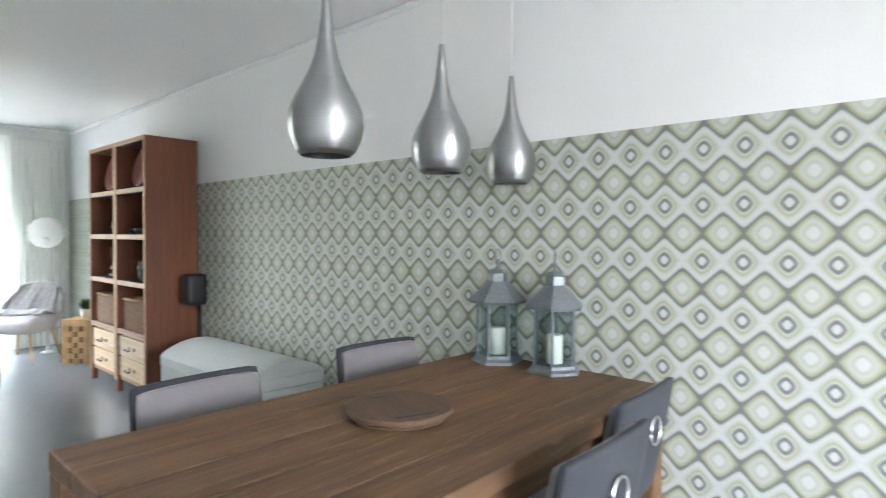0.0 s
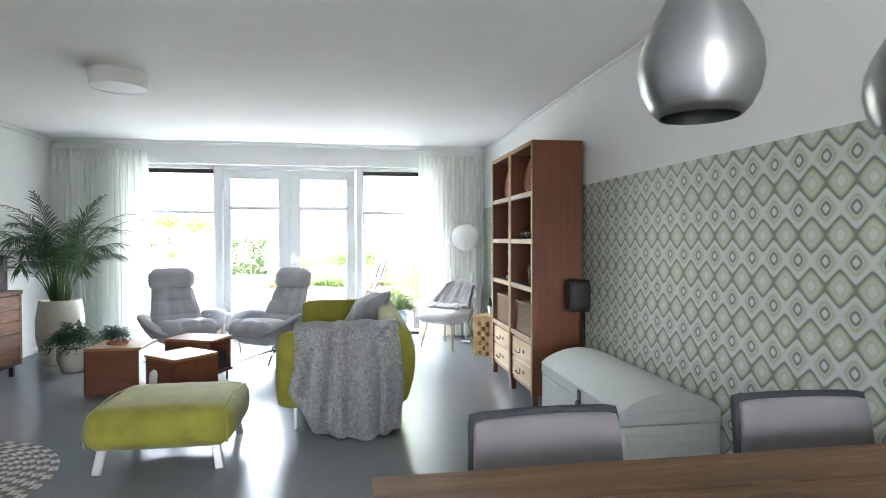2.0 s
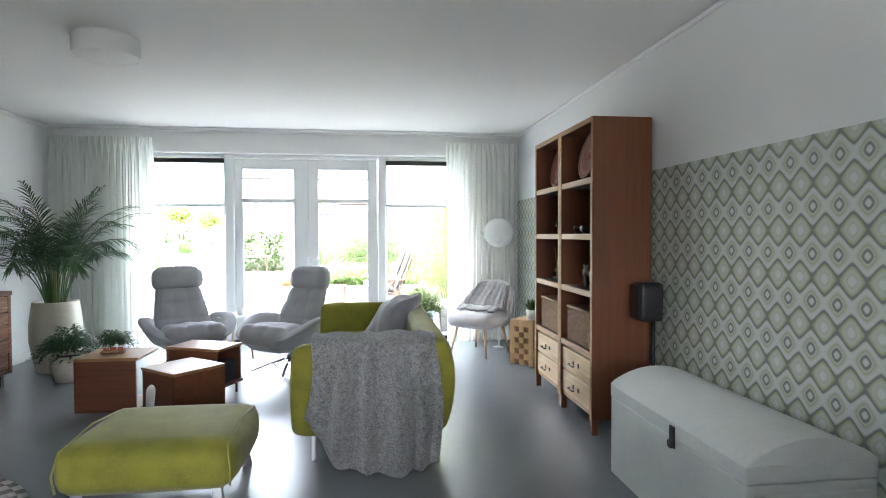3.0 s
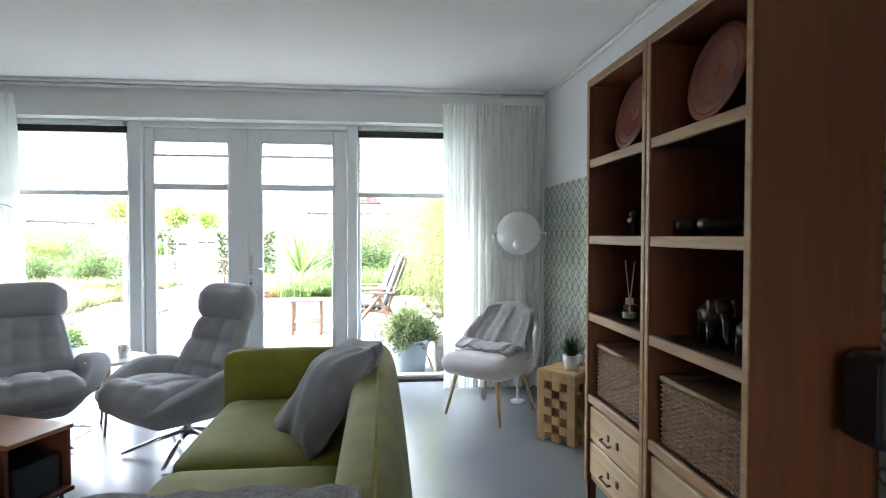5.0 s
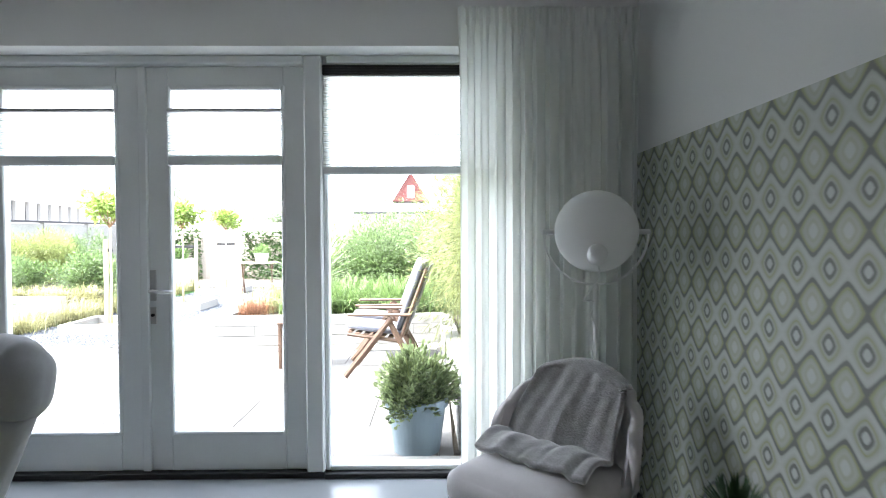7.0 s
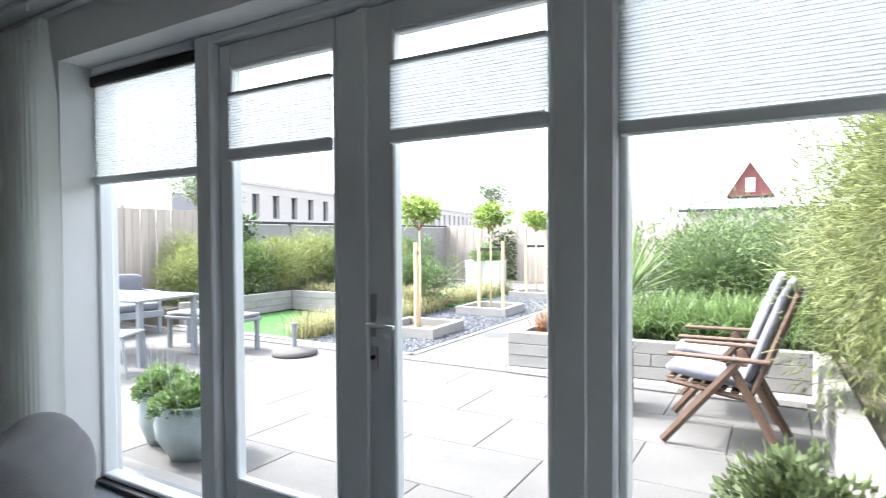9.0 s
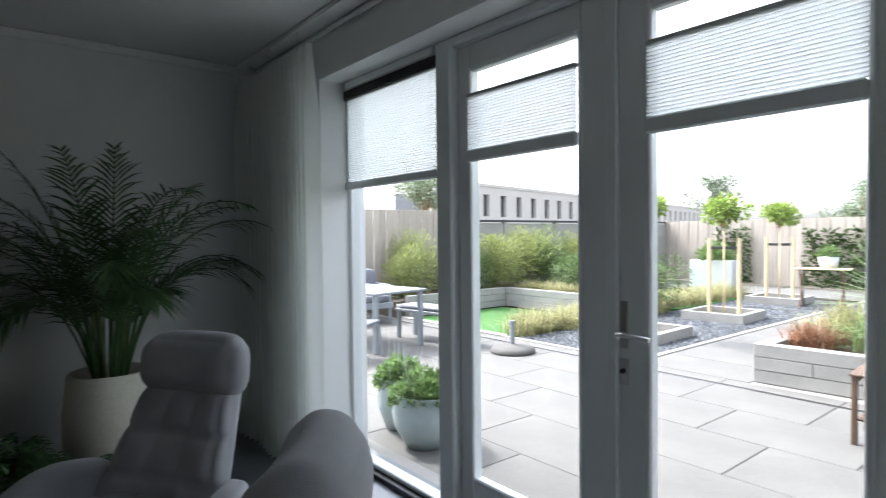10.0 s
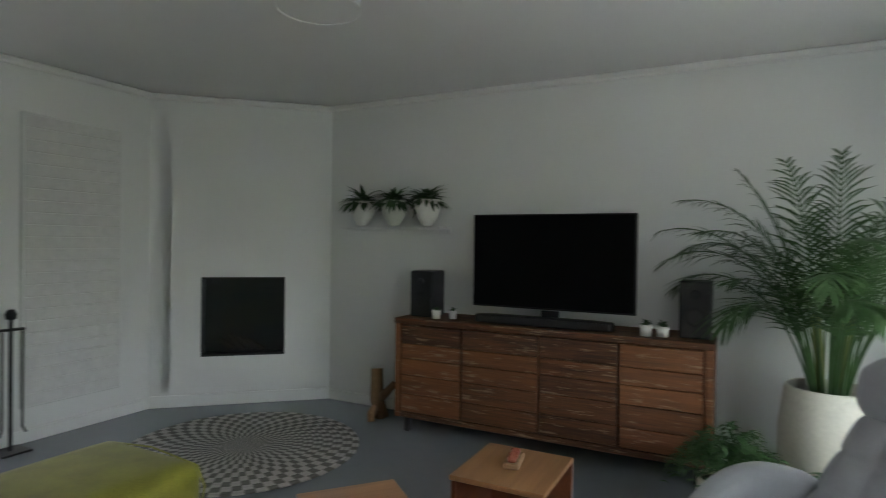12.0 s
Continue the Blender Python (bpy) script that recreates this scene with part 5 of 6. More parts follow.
t = thing("wall_panel", "tall white textured panel on the wall beside the fire", "panel", -1.49, 3.147, 0.24)
part("panel", box_bm(0.71, 0.03, 2.01, (0, 0.016, 1.005), 0.006), M["wall"], t)
M["woven"] = plain("white_woven_panel", (0.72, 0.72, 0.71), 0.8, vary=0.08, scale=18, grain=150, bumps=0.6, dist=0.004)
for k in range(24):
    part("woven_strip", box_bm(0.67, 0.006, 0.078, (0, 0.034, 0.055 + k * 0.0825), 0.002), M["woven"], t)

t = thing("fire_tools", "black iron fire tool stand beside the wall", "fire tools", -1.03, 3.27)
part("pole", tube_bm([(0, 0, 0.01), (0, 0, 0.88)], 0.012, 8), M["black"], t, smooth=True)
part("top_bar", tube_bm([(-0.08, 0, 0.80), (0.08, 0, 0.80)], 0.010, 8), M["black"], t)
part("knob", lathe_bm([(0, 0.86), (0.03, 0.87), (0.035, 0.90), (0.02, 0.93), (0, 0.935)], 16), M["black"], t, smooth=True)
part("base", box_bm(0.18, 0.18, 0.014, (0, 0, 0.007), 0.004), M["black"], t)
for k in (-0.06, 0.06):
    part("tool", tube_bm([(k, 0.02, 0.79), (k, 0.02, 0.16), (k * 1.3, 0.03, 0.12)], 0.007, 6), M["black"], t)

t = thing("log_figure", "rough branch wood sculpture standing beside the sideboard", "sculpture", -2.86, 4.94)
part("trunk", tube_bm([(0, 0, 0), (0.02, -0.03, 0.15), (-0.02, -0.06, 0.38)], [0.06, 0.055, 0.045], 10), M["log"], t, smooth=True)
part("branch", tube_bm([(0.0, -0.02, 0.14), (0.06, 0.10, 0.24), (0.05, 0.15, 0.30)], [0.04, 0.032, 0.025], 8), M["log"], t, smooth=True)
part("branch", tube_bm([(0.01, -0.02, 0.12), (0.10, -0.03, 0.04), (0.14, 0.0, 0.0)], [0.038, 0.034, 0.03], 8), M["log"], t, smooth=True)

# round braided rug
def rug_material():
    m, nt, p = nodes_of("braided_rug")
    tc = nt.nodes.new("ShaderNodeTexCoord")
    sp = nt.nodes.new("ShaderNodeSeparateXYZ")
    nt.links.new(tc.outputs["Object"], sp.inputs[0])
    ang = math_node(nt, 'ARCTAN2', sp.outputs[1], sp.outputs[0])
    ln = nt.nodes.new("ShaderNodeVectorMath")
    ln.operation = 'LENGTH'
    nt.links.new(tc.outputs["Object"], ln.inputs[0])
    ring = math_node(nt, 'FLOOR', math_node(nt, 'MULTIPLY', ln.outputs[1], 15.0))
    s = math_node(nt, 'SINE', math_node(nt, 'ADD', math_node(nt, 'MULTIPLY', ang, 38.0), math_node(nt, 'MULTIPLY', ring, 2.6)))
    s = math_node(nt, 'ADD', s, math_node(nt, 'MULTIPLY', math_node(nt, 'SUBTRACT', noise_tex(nt, 60, 2), 0.5), 0.8))
    nt.links.new(ramp(nt, math_node(nt, 'ADD', math_node(nt, 'MULTIPLY', s, 0.5), 0.5), [(0.35, (0.15, 0.145, 0.13)), (0.6, (0.46, 0.44, 0.40))]), p.inputs["Base Color"])
    p.inputs["Roughness"].default_value = 0.95
    bump(nt, p, math_node(nt, 'SINE', math_node(nt, 'MULTIPLY', ln.outputs[1], 190.0)), 0.6, 0.006)
    return m


M["rug"] = rug_material()
o = link("rug", lathe_bm([(0, 0.001), (0.77, 0.001), (0.78, 0.006), (0.775, 0.012), (0.0, 0.013)], 72), M["rug"], at=pose(-1.83, 4.50, 0))
tagged(o, "round braided rug in grey and sand on the floor", "rug")

t = thing("ceiling_lamp", "round white drum lamp under the ceiling", "lamp", -1.1, 5.71, 2.475)
part("shade", lathe_bm([(0.19, 0), (0.195, 0.0), (0.195, 0.11), (0.19, 0.11)], 48), M["opal"], t, smooth=False)
part("diffuser", lathe_bm([(0, 0.006), (0.19, 0.006), (0.19, 0.012), (0, 0.012)], 48), M["lampwhite"], t)
part("ceiling_plate", lathe_bm([(0, 0.1), (0.19, 0.1), (0.19, 0.125), (0, 0.125)], 24), M["lampwhite"], t)


# ---- curtains ----
def curtain(x0, x1, seed, n):
    t = thing("curtain", "full-length sheer off-white curtain hanging in folds", "curtain", 0, 0, 0, group="sheer curtains")
    ph = seed * 1.7

    def f(u, v):
        a = u * n * 2 * math.pi + ph + 0.9 * math.sin(u * 9 + seed) + 0.5 * math.sin(u * 23 + 2 * seed)
        head = min(1.0, max(0.0, (v - 0.86) / 0.12))
        amp = 0.050 * (1 - 0.85 * head) * (0.65 + 0.35 * math.sin(u * 13 + seed))
        fine = 0.010 * head * math.sin(2 * a) + 0.006 * (1 - head) * math.sin(3.1 * a + 2 * v)
        return (x0 + (x1 - x0) * u + 0.010 * math.sin(2 * a) * (1 - head), 8.80 + amp * math.sin(a + 0.25 * math.sin(3 * v + seed)) + fine, 0.012 + 2.455 * v)
    part("cloth", sheet_bm(f, n * 20, 20), M["sheer"], t, smooth=True)
    part("heading_tape", sheet_bm(lambda u, v: (lambda q: (q[0], q[1] - 0.004, 2.385 + 0.085 * v))(f(u, 0.99)), n * 20, 1), M["sheer"], t, smooth=True)
    return t


curtain(-3.04, -1.93, 1, 16)
curtain(1.50, 2.40, 2, 13)
t = thing("curtain_rail", "white curtain rail under the ceiling along the window", "rail", 0, 0, kind="structure")
part("track", span(XL + 0.05, XR - 0.05, 8.785, 8.815, 2.572, 2.598, 0.003), M["trim"], t)
for x in (-2.9, -2.5, -2.1, 1.6, 2.0, 2.3):
    part("glider", span(x - 0.006, x + 0.006, 8.79, 8.81, 2.535, 2.573, 0.002), M["trim"], t)


# ---- garden ----
G = -0.05
M["slab"] = plain("pale_concrete_slab", (0.112, 0.109, 0.102), 0.85, vary=0.3, scale=1.6, grain=70, bumps=0.25)
M["kerb"] = plain("grey_concrete_block", (0.255, 0.248, 0.232), 0.9, vary=0.2, scale=2.5, grain=50, bumps=0.35)
M["stonefoot"] = plain("dark_cast_stone", (0.10, 0.095, 0.088), 0.9, vary=0.25, scale=6, grain=70, bumps=0.3)
M["earth"] = plain("garden_earth", (0.10, 0.085, 0.06), 0.95, vary=0.4, scale=5, grain=60, bumps=0.7, dist=0.02)
M["gravel"] = plain("slate_chips", (0.06, 0.066, 0.075), 0.8, vary=0.5, scale=22, grain=45, bumps=1.0, dist=0.03)
M["lawn"] = plain("artificial_lawn", (0.05, 0.15, 0.03), 0.9, vary=0.25, scale=8, grain=180, bumps=0.8, dist=0.02)
M["fence"] = wood("weathered_fence", (0.22, 0.19, 0.16), (0.42, 0.37, 0.32), 2, 2.2, 0.85)
M["garden_teak"] = wood("garden_teak", (0.06, 0.034, 0.022), (0.135, 0.08, 0.05), 0, 3, 0.6)
M["stake"] = wood("pale_stake", (0.45, 0.36, 0.22), (0.62, 0.52, 0.34), 2, 3, 0.8)
M["gcushion"] = fabric("grey_outdoor_cushion", (0.115, 0.12, 0.145), 300, 0.12)
M["gdark"] = fabric("dark_outdoor_cloth", (0.10, 0.105, 0.12), 300, 0.1)
M["alu"] = plain("grey_powdercoat", (0.20, 0.22, 0.24), 0.5, 0.2, vary=0.08)
M["bluepot"] = plain("blue_grey_pot", (0.17, 0.22, 0.255), 0.55, vary=0.08, scale=5)
M["glazed"] = plain("pale_glazed_pot", (0.36, 0.42, 0.42), 0.4, vary=0.18, scale=5)
M["zincbox"] = plain("pale_zinc_box", (0.55, 0.57, 0.57), 0.5, 0.4, vary=0.1, scale=3)
M["building"] = plain("grey_brick_building", (0.46, 0.44, 0.41), 0.9, vary=0.06, scale=0.3, grain=3, bumps=0.1)
M["windowdark"] = plain("dark_window", (0.13, 0.135, 0.15), 0.25, vary=0.1, scale=0.5, bumps=0)
M["redwood"] = plain("red_cladding", (0.11, 0.033, 0.028), 0.8, vary=0.15, scale=3)
M["roof"] = plain("pale_roof", (0.55, 0.55, 0.54), 0.6, vary=0.06, scale=1)


def leafmat(name, c, rough=0.55):
    """Leaves vary from one to the next and let some light through."""
    m, nt, p = nodes_of(name)
    geo = nt.nodes.new("ShaderNodeNewGeometry")
    col = ramp(nt, geo.outputs["Random Per Island"], [(0.0, tuple(x * 0.55 for x in c)), (0.5, c), (1.0, tuple(min(1, x * 1.5) for x in c))])
    nt.links.new(col, p.inputs["Base Color"])
    p.inputs["Roughness"].default_value = rough
    out = next(n for n in nt.nodes if n.type == 'OUTPUT_MATERIAL')
    tl = nt.nodes.new("ShaderNodeBsdfTranslucent")
    nt.links.new(col, tl.inputs[0])
    mx = nt.nodes.new("ShaderNodeMixShader")
    mx.inputs[0].default_value = 0.35
    nt.links.new(p.outputs[0], mx.inputs[1])
    nt.links.new(tl.outputs[0], mx.inputs[2])
    nt.links.new(mx.outputs[0], out.inputs[0])
    return m


M["g_bamboo"] = leafmat("bamboo_leaf", (0.20, 0.23, 0.085))
M["g_bush"] = leafmat("bush_leaf", (0.115, 0.175, 0.06))
M["g_grass"] = leafmat("tall_grass", (0.14, 0.215, 0.07))
M["g_hedge"] = leafmat("hedge_bamboo_leaf", (0.24, 0.275, 0.09))
M["g_pale"] = leafmat("pale_grass", (0.34, 0.33, 0.16))
M["g_brown"] = leafmat("bronze_sedge", (0.26, 0.13, 0.07))
M["g_tree"] = leafmat("young_tree_leaf", (0.24, 0.33, 0.075))
M["g_herb"] = leafmat("herb_leaf", (0.15, 0.235, 0.08))
M["g_ivy"] = leafmat("ivy_leaf", (0.07, 0.13, 0.04))
M["g_far"] = leafmat("far_tree_leaf", (0.19, 0.24, 0.15))


def leaf_cloud(n, place, length, width, seed, up=0.2):
    """Many small folded leaves; place(rng) gives a point and an outward direction."""
    rng = random.Random(seed)
    vs, fs = [], []
    for k in range(n):
        p, d = place(rng)
        d = Vector((d[0] + rng.gauss(0, 0.45), d[1] + rng.gauss(0, 0.45), d[2] + rng.gauss(0, 0.35) + up))
        d.normalize()
        s = d.cross(Vector((rng.gauss(0, 0.5), rng.gauss(0, 0.5), 1)))
        if s.length < 1e-3:
            continue
        s.normalize()
        ln, wd = length * rng.uniform(0.6, 1.3), width * rng.uniform(0.7, 1.2)
        p = Vector(p)
        q = d.cross(s) * wd * 0.25
        i = len(vs)
        vs += [p, p + d * ln * 0.5 + s * wd / 2 + q, p + d * ln, p + d * ln * 0.5 - s * wd / 2 + q]
        fs += [(i, i + 1, i + 2), (i, i + 2, i + 3)]
    return vs, fs


def mesh_part(name, vs, fs, material, parent=None, label=""):
    me = bpy.data.meshes.new(name)
    me.from_pydata([tuple(v) for v in vs], [], fs)
    me.materials.append(material)
    ob = new(name, me)
    if parent is not None:
        ob.parent = parent
    if label:
        ob["label"] = label
    return ob


def shrub(name, label, category, x, y, z, sx, sy, sz, n, length, width, mat_name, seed, lumps=9, parent=None):
    """A shrub of several uneven clumps of leaves on stems."""
    rng = random.Random(seed)
    t = thing(name, label, category, x, y, z)
    cl = [(rng.uniform(-0.7, 0.7) * sx, rng.uniform(-0.7, 0.7) * sy, sz * rng.uniform(0.3, 0.78), rng.uniform(0.25, 0.5)) for k in range(lumps)]

    def place(r):
        cx, cy, cz, cr = r.choice(cl)
        d = Vector((r.gauss(0, 1), r.gauss(0, 1), r.gauss(0, 1))).normalized()
        q = r.random() ** 0.4
        p = (cx + d.x * sx * cr * q * 1.2, cy + d.y * sy * cr * q * 1.2, max(0.02, cz + d.z * sz * cr * q))
        return p, (d.x, d.y, d.z)
    vs, fs = leaf_cloud(n, place, length, width, seed + 1)
    mesh_part("foliage", vs, fs, M[mat_name], t)
    b = bmesh.new()
    for cx, cy, cz, cr in cl:
        tube_bm([(cx * 0.3, cy * 0.3, -0.05), (cx * 0.7, cy * 0.7, cz * 0.6), (cx, cy, cz)], [0.012, 0.008, 0.004], 5, b)
    part("stems", b, M["stem"], t)
    return t


def grass_clump(name, label, x, y, z, r, h, n, width, mat_name, seed, arch=0.9):
    rng = random.Random(seed)
    t = thing(name, label, "grass", x, y, z)
    vs, fs = [], []
    for k in range(n):
        a, q = rng.uniform(0, 6.283), rng.random()
        d = Vector((math.cos(a), math.sin(a), 0))
        o = Vector((rng.gauss(0, 0.25) * r, rng.gauss(0, 0.25) * r, 0))
        s = Vector((-d.y, d.x, 0)) * width / 2
        reach, hh = r * (0.25 + 0.85 * q) * arch, h * rng.uniform(0.65, 1.1) * (1 - 0.35 * q)
        i = len(vs)
        for j, w in ((0, 1), (0.4, 0.9), (0.75, 0.6)):
            p = o + d * reach * j ** 1.6 + Vector((0, 0, hh * (1.55 * j - 0.55 * j * j * (1 + 0.6 * q))))
            vs += [p - s * w, p + s * w]
        vs.append(o + d * reach + Vector((0, 0, hh * (1.0 - 0.45 * q))))
        fs += [(i, i + 1, i + 3, i + 2), (i + 2, i + 3, i + 5, i + 4), (i + 4, i + 5, i + 6)]
    mesh_part("blades", vs, fs, M[mat_name], t)
    return t


def block_wall(name, label, x0, y0, x1, y1, courses=3, h=0.125, ln=1.0, th=0.14, z=G):
    """Low wall of stacked concrete blocks, each one a piece."""
    L = math.hypot(x1 - x0, y1 - y0)
    t = thing(name, label, "planter wall", x0, y0, z, math.degrees(math.atan2(y1 - y0, x1 - x0)))
    cache = {}
    rng = random.Random(int(100 * L))
    for c in range(courses):
        s = 0.0
        first = ln * (0.5 if c % 2 else 1.0)
        while s < L - 0.01:
            w = min(first if s == 0 else ln, L - s)
            k = round(w, 3)
            if k not in cache:
                b = box_bm(w - 0.004, th, h - 0.004, (0, 0, 0), 0.005)
                me = bpy.data.meshes.new("block")
                b.to_mesh(me)
                b.free()
                me.materials.append(M["kerb"])
                cache[k] = me
            o = new("block", cache[k])
            o.parent = t
            o.matrix_basis = pose(s + w / 2, rng.uniform(-0.003, 0.003), (c + 0.5) * h)
            s += w
    return t


structure("ground", span(-400, 400, -400, 600, G - 0.5, G - 0.06, 0), M["earth"], "garden earth reaching away to the horizon", "ground")
structure("house_foot", span(-9, 8, 9.24, 9.42, -0.4, -0.005, 0), M["kerb"], "concrete foot under the garden doors", "foundation")
structure("gravel_bed", span(-4.6, -2.68, 13.15, 21.0, G - 0.1, G - 0.02, 0), M["gravel"], "bed of grey slate chips between kerbs", "gravel")
structure("lawn", span(-7.15, -4.75, 13.2, 15.5, G - 0.1, G - 0.005, 0), M["lawn"], "square of short bright green artificial lawn", "lawn")
structure("lawn", span(-6.6, -4.6, 17.6, 21.0, G - 0.1, G - 0.005, 0), M["lawn"], "second square of short green lawn", "lawn")
b = bmesh.new()
span(-2.68, -2.60, 13.15, 21.5, G - 0.1, G + 0.012, 0.006, bm=b)
span(-4.75, -2.68, 13.07, 13.15, G - 0.1, G + 0.012, 0.006, bm=b)
span(-8.4, -4.75, 13.07, 13.2, G - 0.1, G + 0.018, 0.006, bm=b)
structure("kerb", b, M["kerb"], "narrow concrete edging round the beds", "kerb")
structure("gutter", span(-8.4, 1.5, 12.80, 12.85, G - 0.06, G - 0.006, 0), M["darkmetal"], "dark slot drain across the terrace", "drain")

# loose slate chips on the bed
rng = random.Random(77)
vs, fs = [], []
for k in range(9000):
    x, y, r, a = rng.uniform(-4.55, -2.72), 13.2 + 7.6 * rng.random() ** 1.6, rng.uniform(0.014, 0.034), rng.uniform(0, 6.283)
    c, q, z = math.cos(a) * r, math.sin(a) * r, G - 0.018
    i = len(vs)
    vs += [(x + c, y + q, z), (x - q, y + c * 0.8, z), (x - c, y - q, z), (x + q, y - c * 0.7, z), (x + 0.3 * c, y + 0.3 * q, z + r * rng.uniform(0.5, 1.0))]
    fs += [(i, i + 1, i + 4), (i + 1, i + 2, i + 4), (i + 2, i + 3, i + 4), (i + 3, i, i + 4)]
m, nt, p = nodes_of("slate_chip")
geo = nt.nodes.new("ShaderNodeNewGeometry")
nt.links.new(ramp(nt, geo.outputs["Random Per Island"], [(0.0, (0.03, 0.034, 0.04)), (0.6, (0.075, 0.083, 0.095)), (1.0, (0.17, 0.18, 0.195))]), p.inputs["Base Color"])
p.inputs["Roughness"].default_value = 0.75
chips = mesh_part("slate_chips", vs, fs, m)
tagged(chips, "loose blue-grey slate chips on the gravel bed", "gravel", kind="stuff")

# potted plants by the windows
t = thing("potted_shrub", "leafy variegated shrub in a blue-grey pot outside", "plant", 1.26, 9.66, G)
part("pot", lathe_bm([(0, 0), (0.15, 0), (0.19, 0.29), (0.205, 0.295), (0.205, 0.345), (0.185, 0.345), (0.17, 0.28), (0, 0.28)], 40), M["bluepot"], t, smooth=False)
part("soil", lathe_bm([(0, 0.31), (0.18, 0.305), (0, 0.315)], 20), M["soil"], t)


def dome(rx, rz, z):
    def place(r):
        d = Vector((r.gauss(0, 1), r.gauss(0, 1), abs(r.gauss(0, 0.8)))).normalized()
        q = r.random() ** 0.35
        bumpy = 0.85 + 0.15 * math.sin(5 * d.x + 3) * math.cos(6 * d.y)
        return (d.x * rx * q * bumpy, d.y * rx * q * bumpy, z + d.z * rz * q * bumpy), (d.x, d.y, d.z)
    return place


base_dome = dome(0.27, 0.38, 0.30)


def loose_dome(r):
    (px, py, pz), d = base_dome(r)
    a = math.atan2(py, px)
    k = 1 + 0.20 * math.sin(3 * a + 1) + 0.14 * math.sin(7 * a + 9 * pz)
    return (px * k, py * k, pz * (1 + 0.22 * math.sin(5 * a + 2) * (px * px + py * py) ** 0.5 / 0.3)), d


vs, fs = leaf_cloud(4600, loose_dome, 0.048, 0.03, 5)
mesh_part("foliage", vs, fs, leafmat("variegated_leaf", (0.155, 0.20, 0.09)), t)
b = bmesh.new()
for k in range(12):
    a = k * 0.55
    tube_bm([(0.04 * math.cos(a), 0.04 * math.sin(a), 0.3), (0.16 * math.cos(a), 0.16 * math.sin(a), 0.55), (0.2 * math.cos(a), 0.2 * math.sin(a), 0.66)], [0.006, 0.004, 0.002], 5, b)
part("twigs", b, M["stem"], t)
for x, y, r, h, sd in ((-2.15, 9.74, 0.235, 0.36, 7), (-2.56, 9.80, 0.17, 0.38, 8)):
    t = thing("garden_pot", "round pale glazed pot with leafy herbs on the terrace", "plant", x, y, G)
    part("pot", lathe_bm([(0, 0), (r * 0.6, 0), (r * 0.95, h * 0.4), (r, h * 0.65), (r * 0.86, h * 0.95), (r * 0.92, h), (r * 0.8, h), (r * 0.8, h * 0.85), (0, h * 0.85)], 36), M["glazed"], t, smooth=True)
    part("soil", lathe_bm([(0, h * 0.9), (r * 0.8, h * 0.88), (0, h * 0.92)], 20), M["soil"], t)
    vs, fs = leaf_cloud(1500, dome(r * 1.15, 0.24, h * 0.85), 0.045, 0.03, sd, 0.3)
    mesh_part("foliage", vs, fs, M["g_herb"], t)
    b = bmesh.new()
    rng = random.Random(sd)
    for k in range(26):
        a, q = rng.uniform(0, 6.28), rng.uniform(0.2, 0.95) * r
        blade_leaf(b, (q * math.cos(a), q * math.sin(a), h), (1.3 * q * math.cos(a), 1.3 * q * math.sin(a), h + rng.uniform(0.2, 0.36)), 0.004, 0.05)
    part("flower_stalks", b, M["zincbox"], t, "thin flower stalks")


# teak recliners and side table
def recliner(x, y, rz):
    t = thing("garden_recliner", "folding teak garden chair with grey cushion", "chair", x, y, G, rz, "garden recliners")
    for s in (-0.27, 0.27):
        part("front_leg", tube_bm([(-0.36, s, 0.02), (0.10, s, 0.60)], 0.021, 6, flat=1.5), M["garden_teak"], t)
        part("rear_leg", tube_bm([(0.36, s * 0.92, 0.02), (0.05, s * 0.92, 0.60)], 0.021, 6, flat=1.5), M["garden_teak"], t)
        part("armrest", box_bm(0.62, 0.06, 0.024, (-0.02, s, 0.625), 0.008), M["garden_teak"], t)
        part("back_rail", tube_bm([(0.16, s * 0.86, 0.34), (0.43, s * 0.86, 1.06)], 0.019, 6), M["garden_teak"], t)
        part("seat_rail", tube_bm([(-0.34, s * 0.86, 0.43), (0.20, s * 0.86, 0.36)], 0.019, 6), M["garden_teak"], t)
    for k in range(7):
        part("seat_slat", box_bm(0.055, 0.46, 0.016, (-0.32 + k * 0.08, 0, 0.452 - k * 0.0105), 0.004), M["garden_teak"], t)
    for k in range(7):
        q = k / 6
        part("back_slat", box_bm(0.016, 0.44, 0.06, (0.205 + 0.215 * q, 0, 0.46 + 0.58 * q), 0.004), M["garden_teak"], t)
    part("seat_cushion", soft_bm(0.56, 0.46, 0.06, (0, 0, 0), 0.028, 0.012, 6, shape=lambda p: (p.x, p.y, p.z + 0.006 * math.sin(20 * p.x) * math.sin(20 * p.y))), M["gcushion"], t, at=pose(-0.08, 0, 0.475, 0, 7), smooth=True)
    part("back_cushion", soft_bm(0.06, 0.46, 0.70, (0, 0, 0), 0.028, 0.012, 6), M["gcushion"], t, at=pose(0.27, 0, 0.80, 0, 20.5), smooth=True)
    # dark sheet on the back cushion stands in for its shaded rear
    part("cushion_back_shade", soft_bm(0.012, 0.44, 0.60, (0, 0, 0), 0.005, 0.0, 3), M["gdark"], t, "dark sheet for the shade behind the cushion", at=pose(0.365, 0, 0.82, 0, 20.5), smooth=True)
    return t


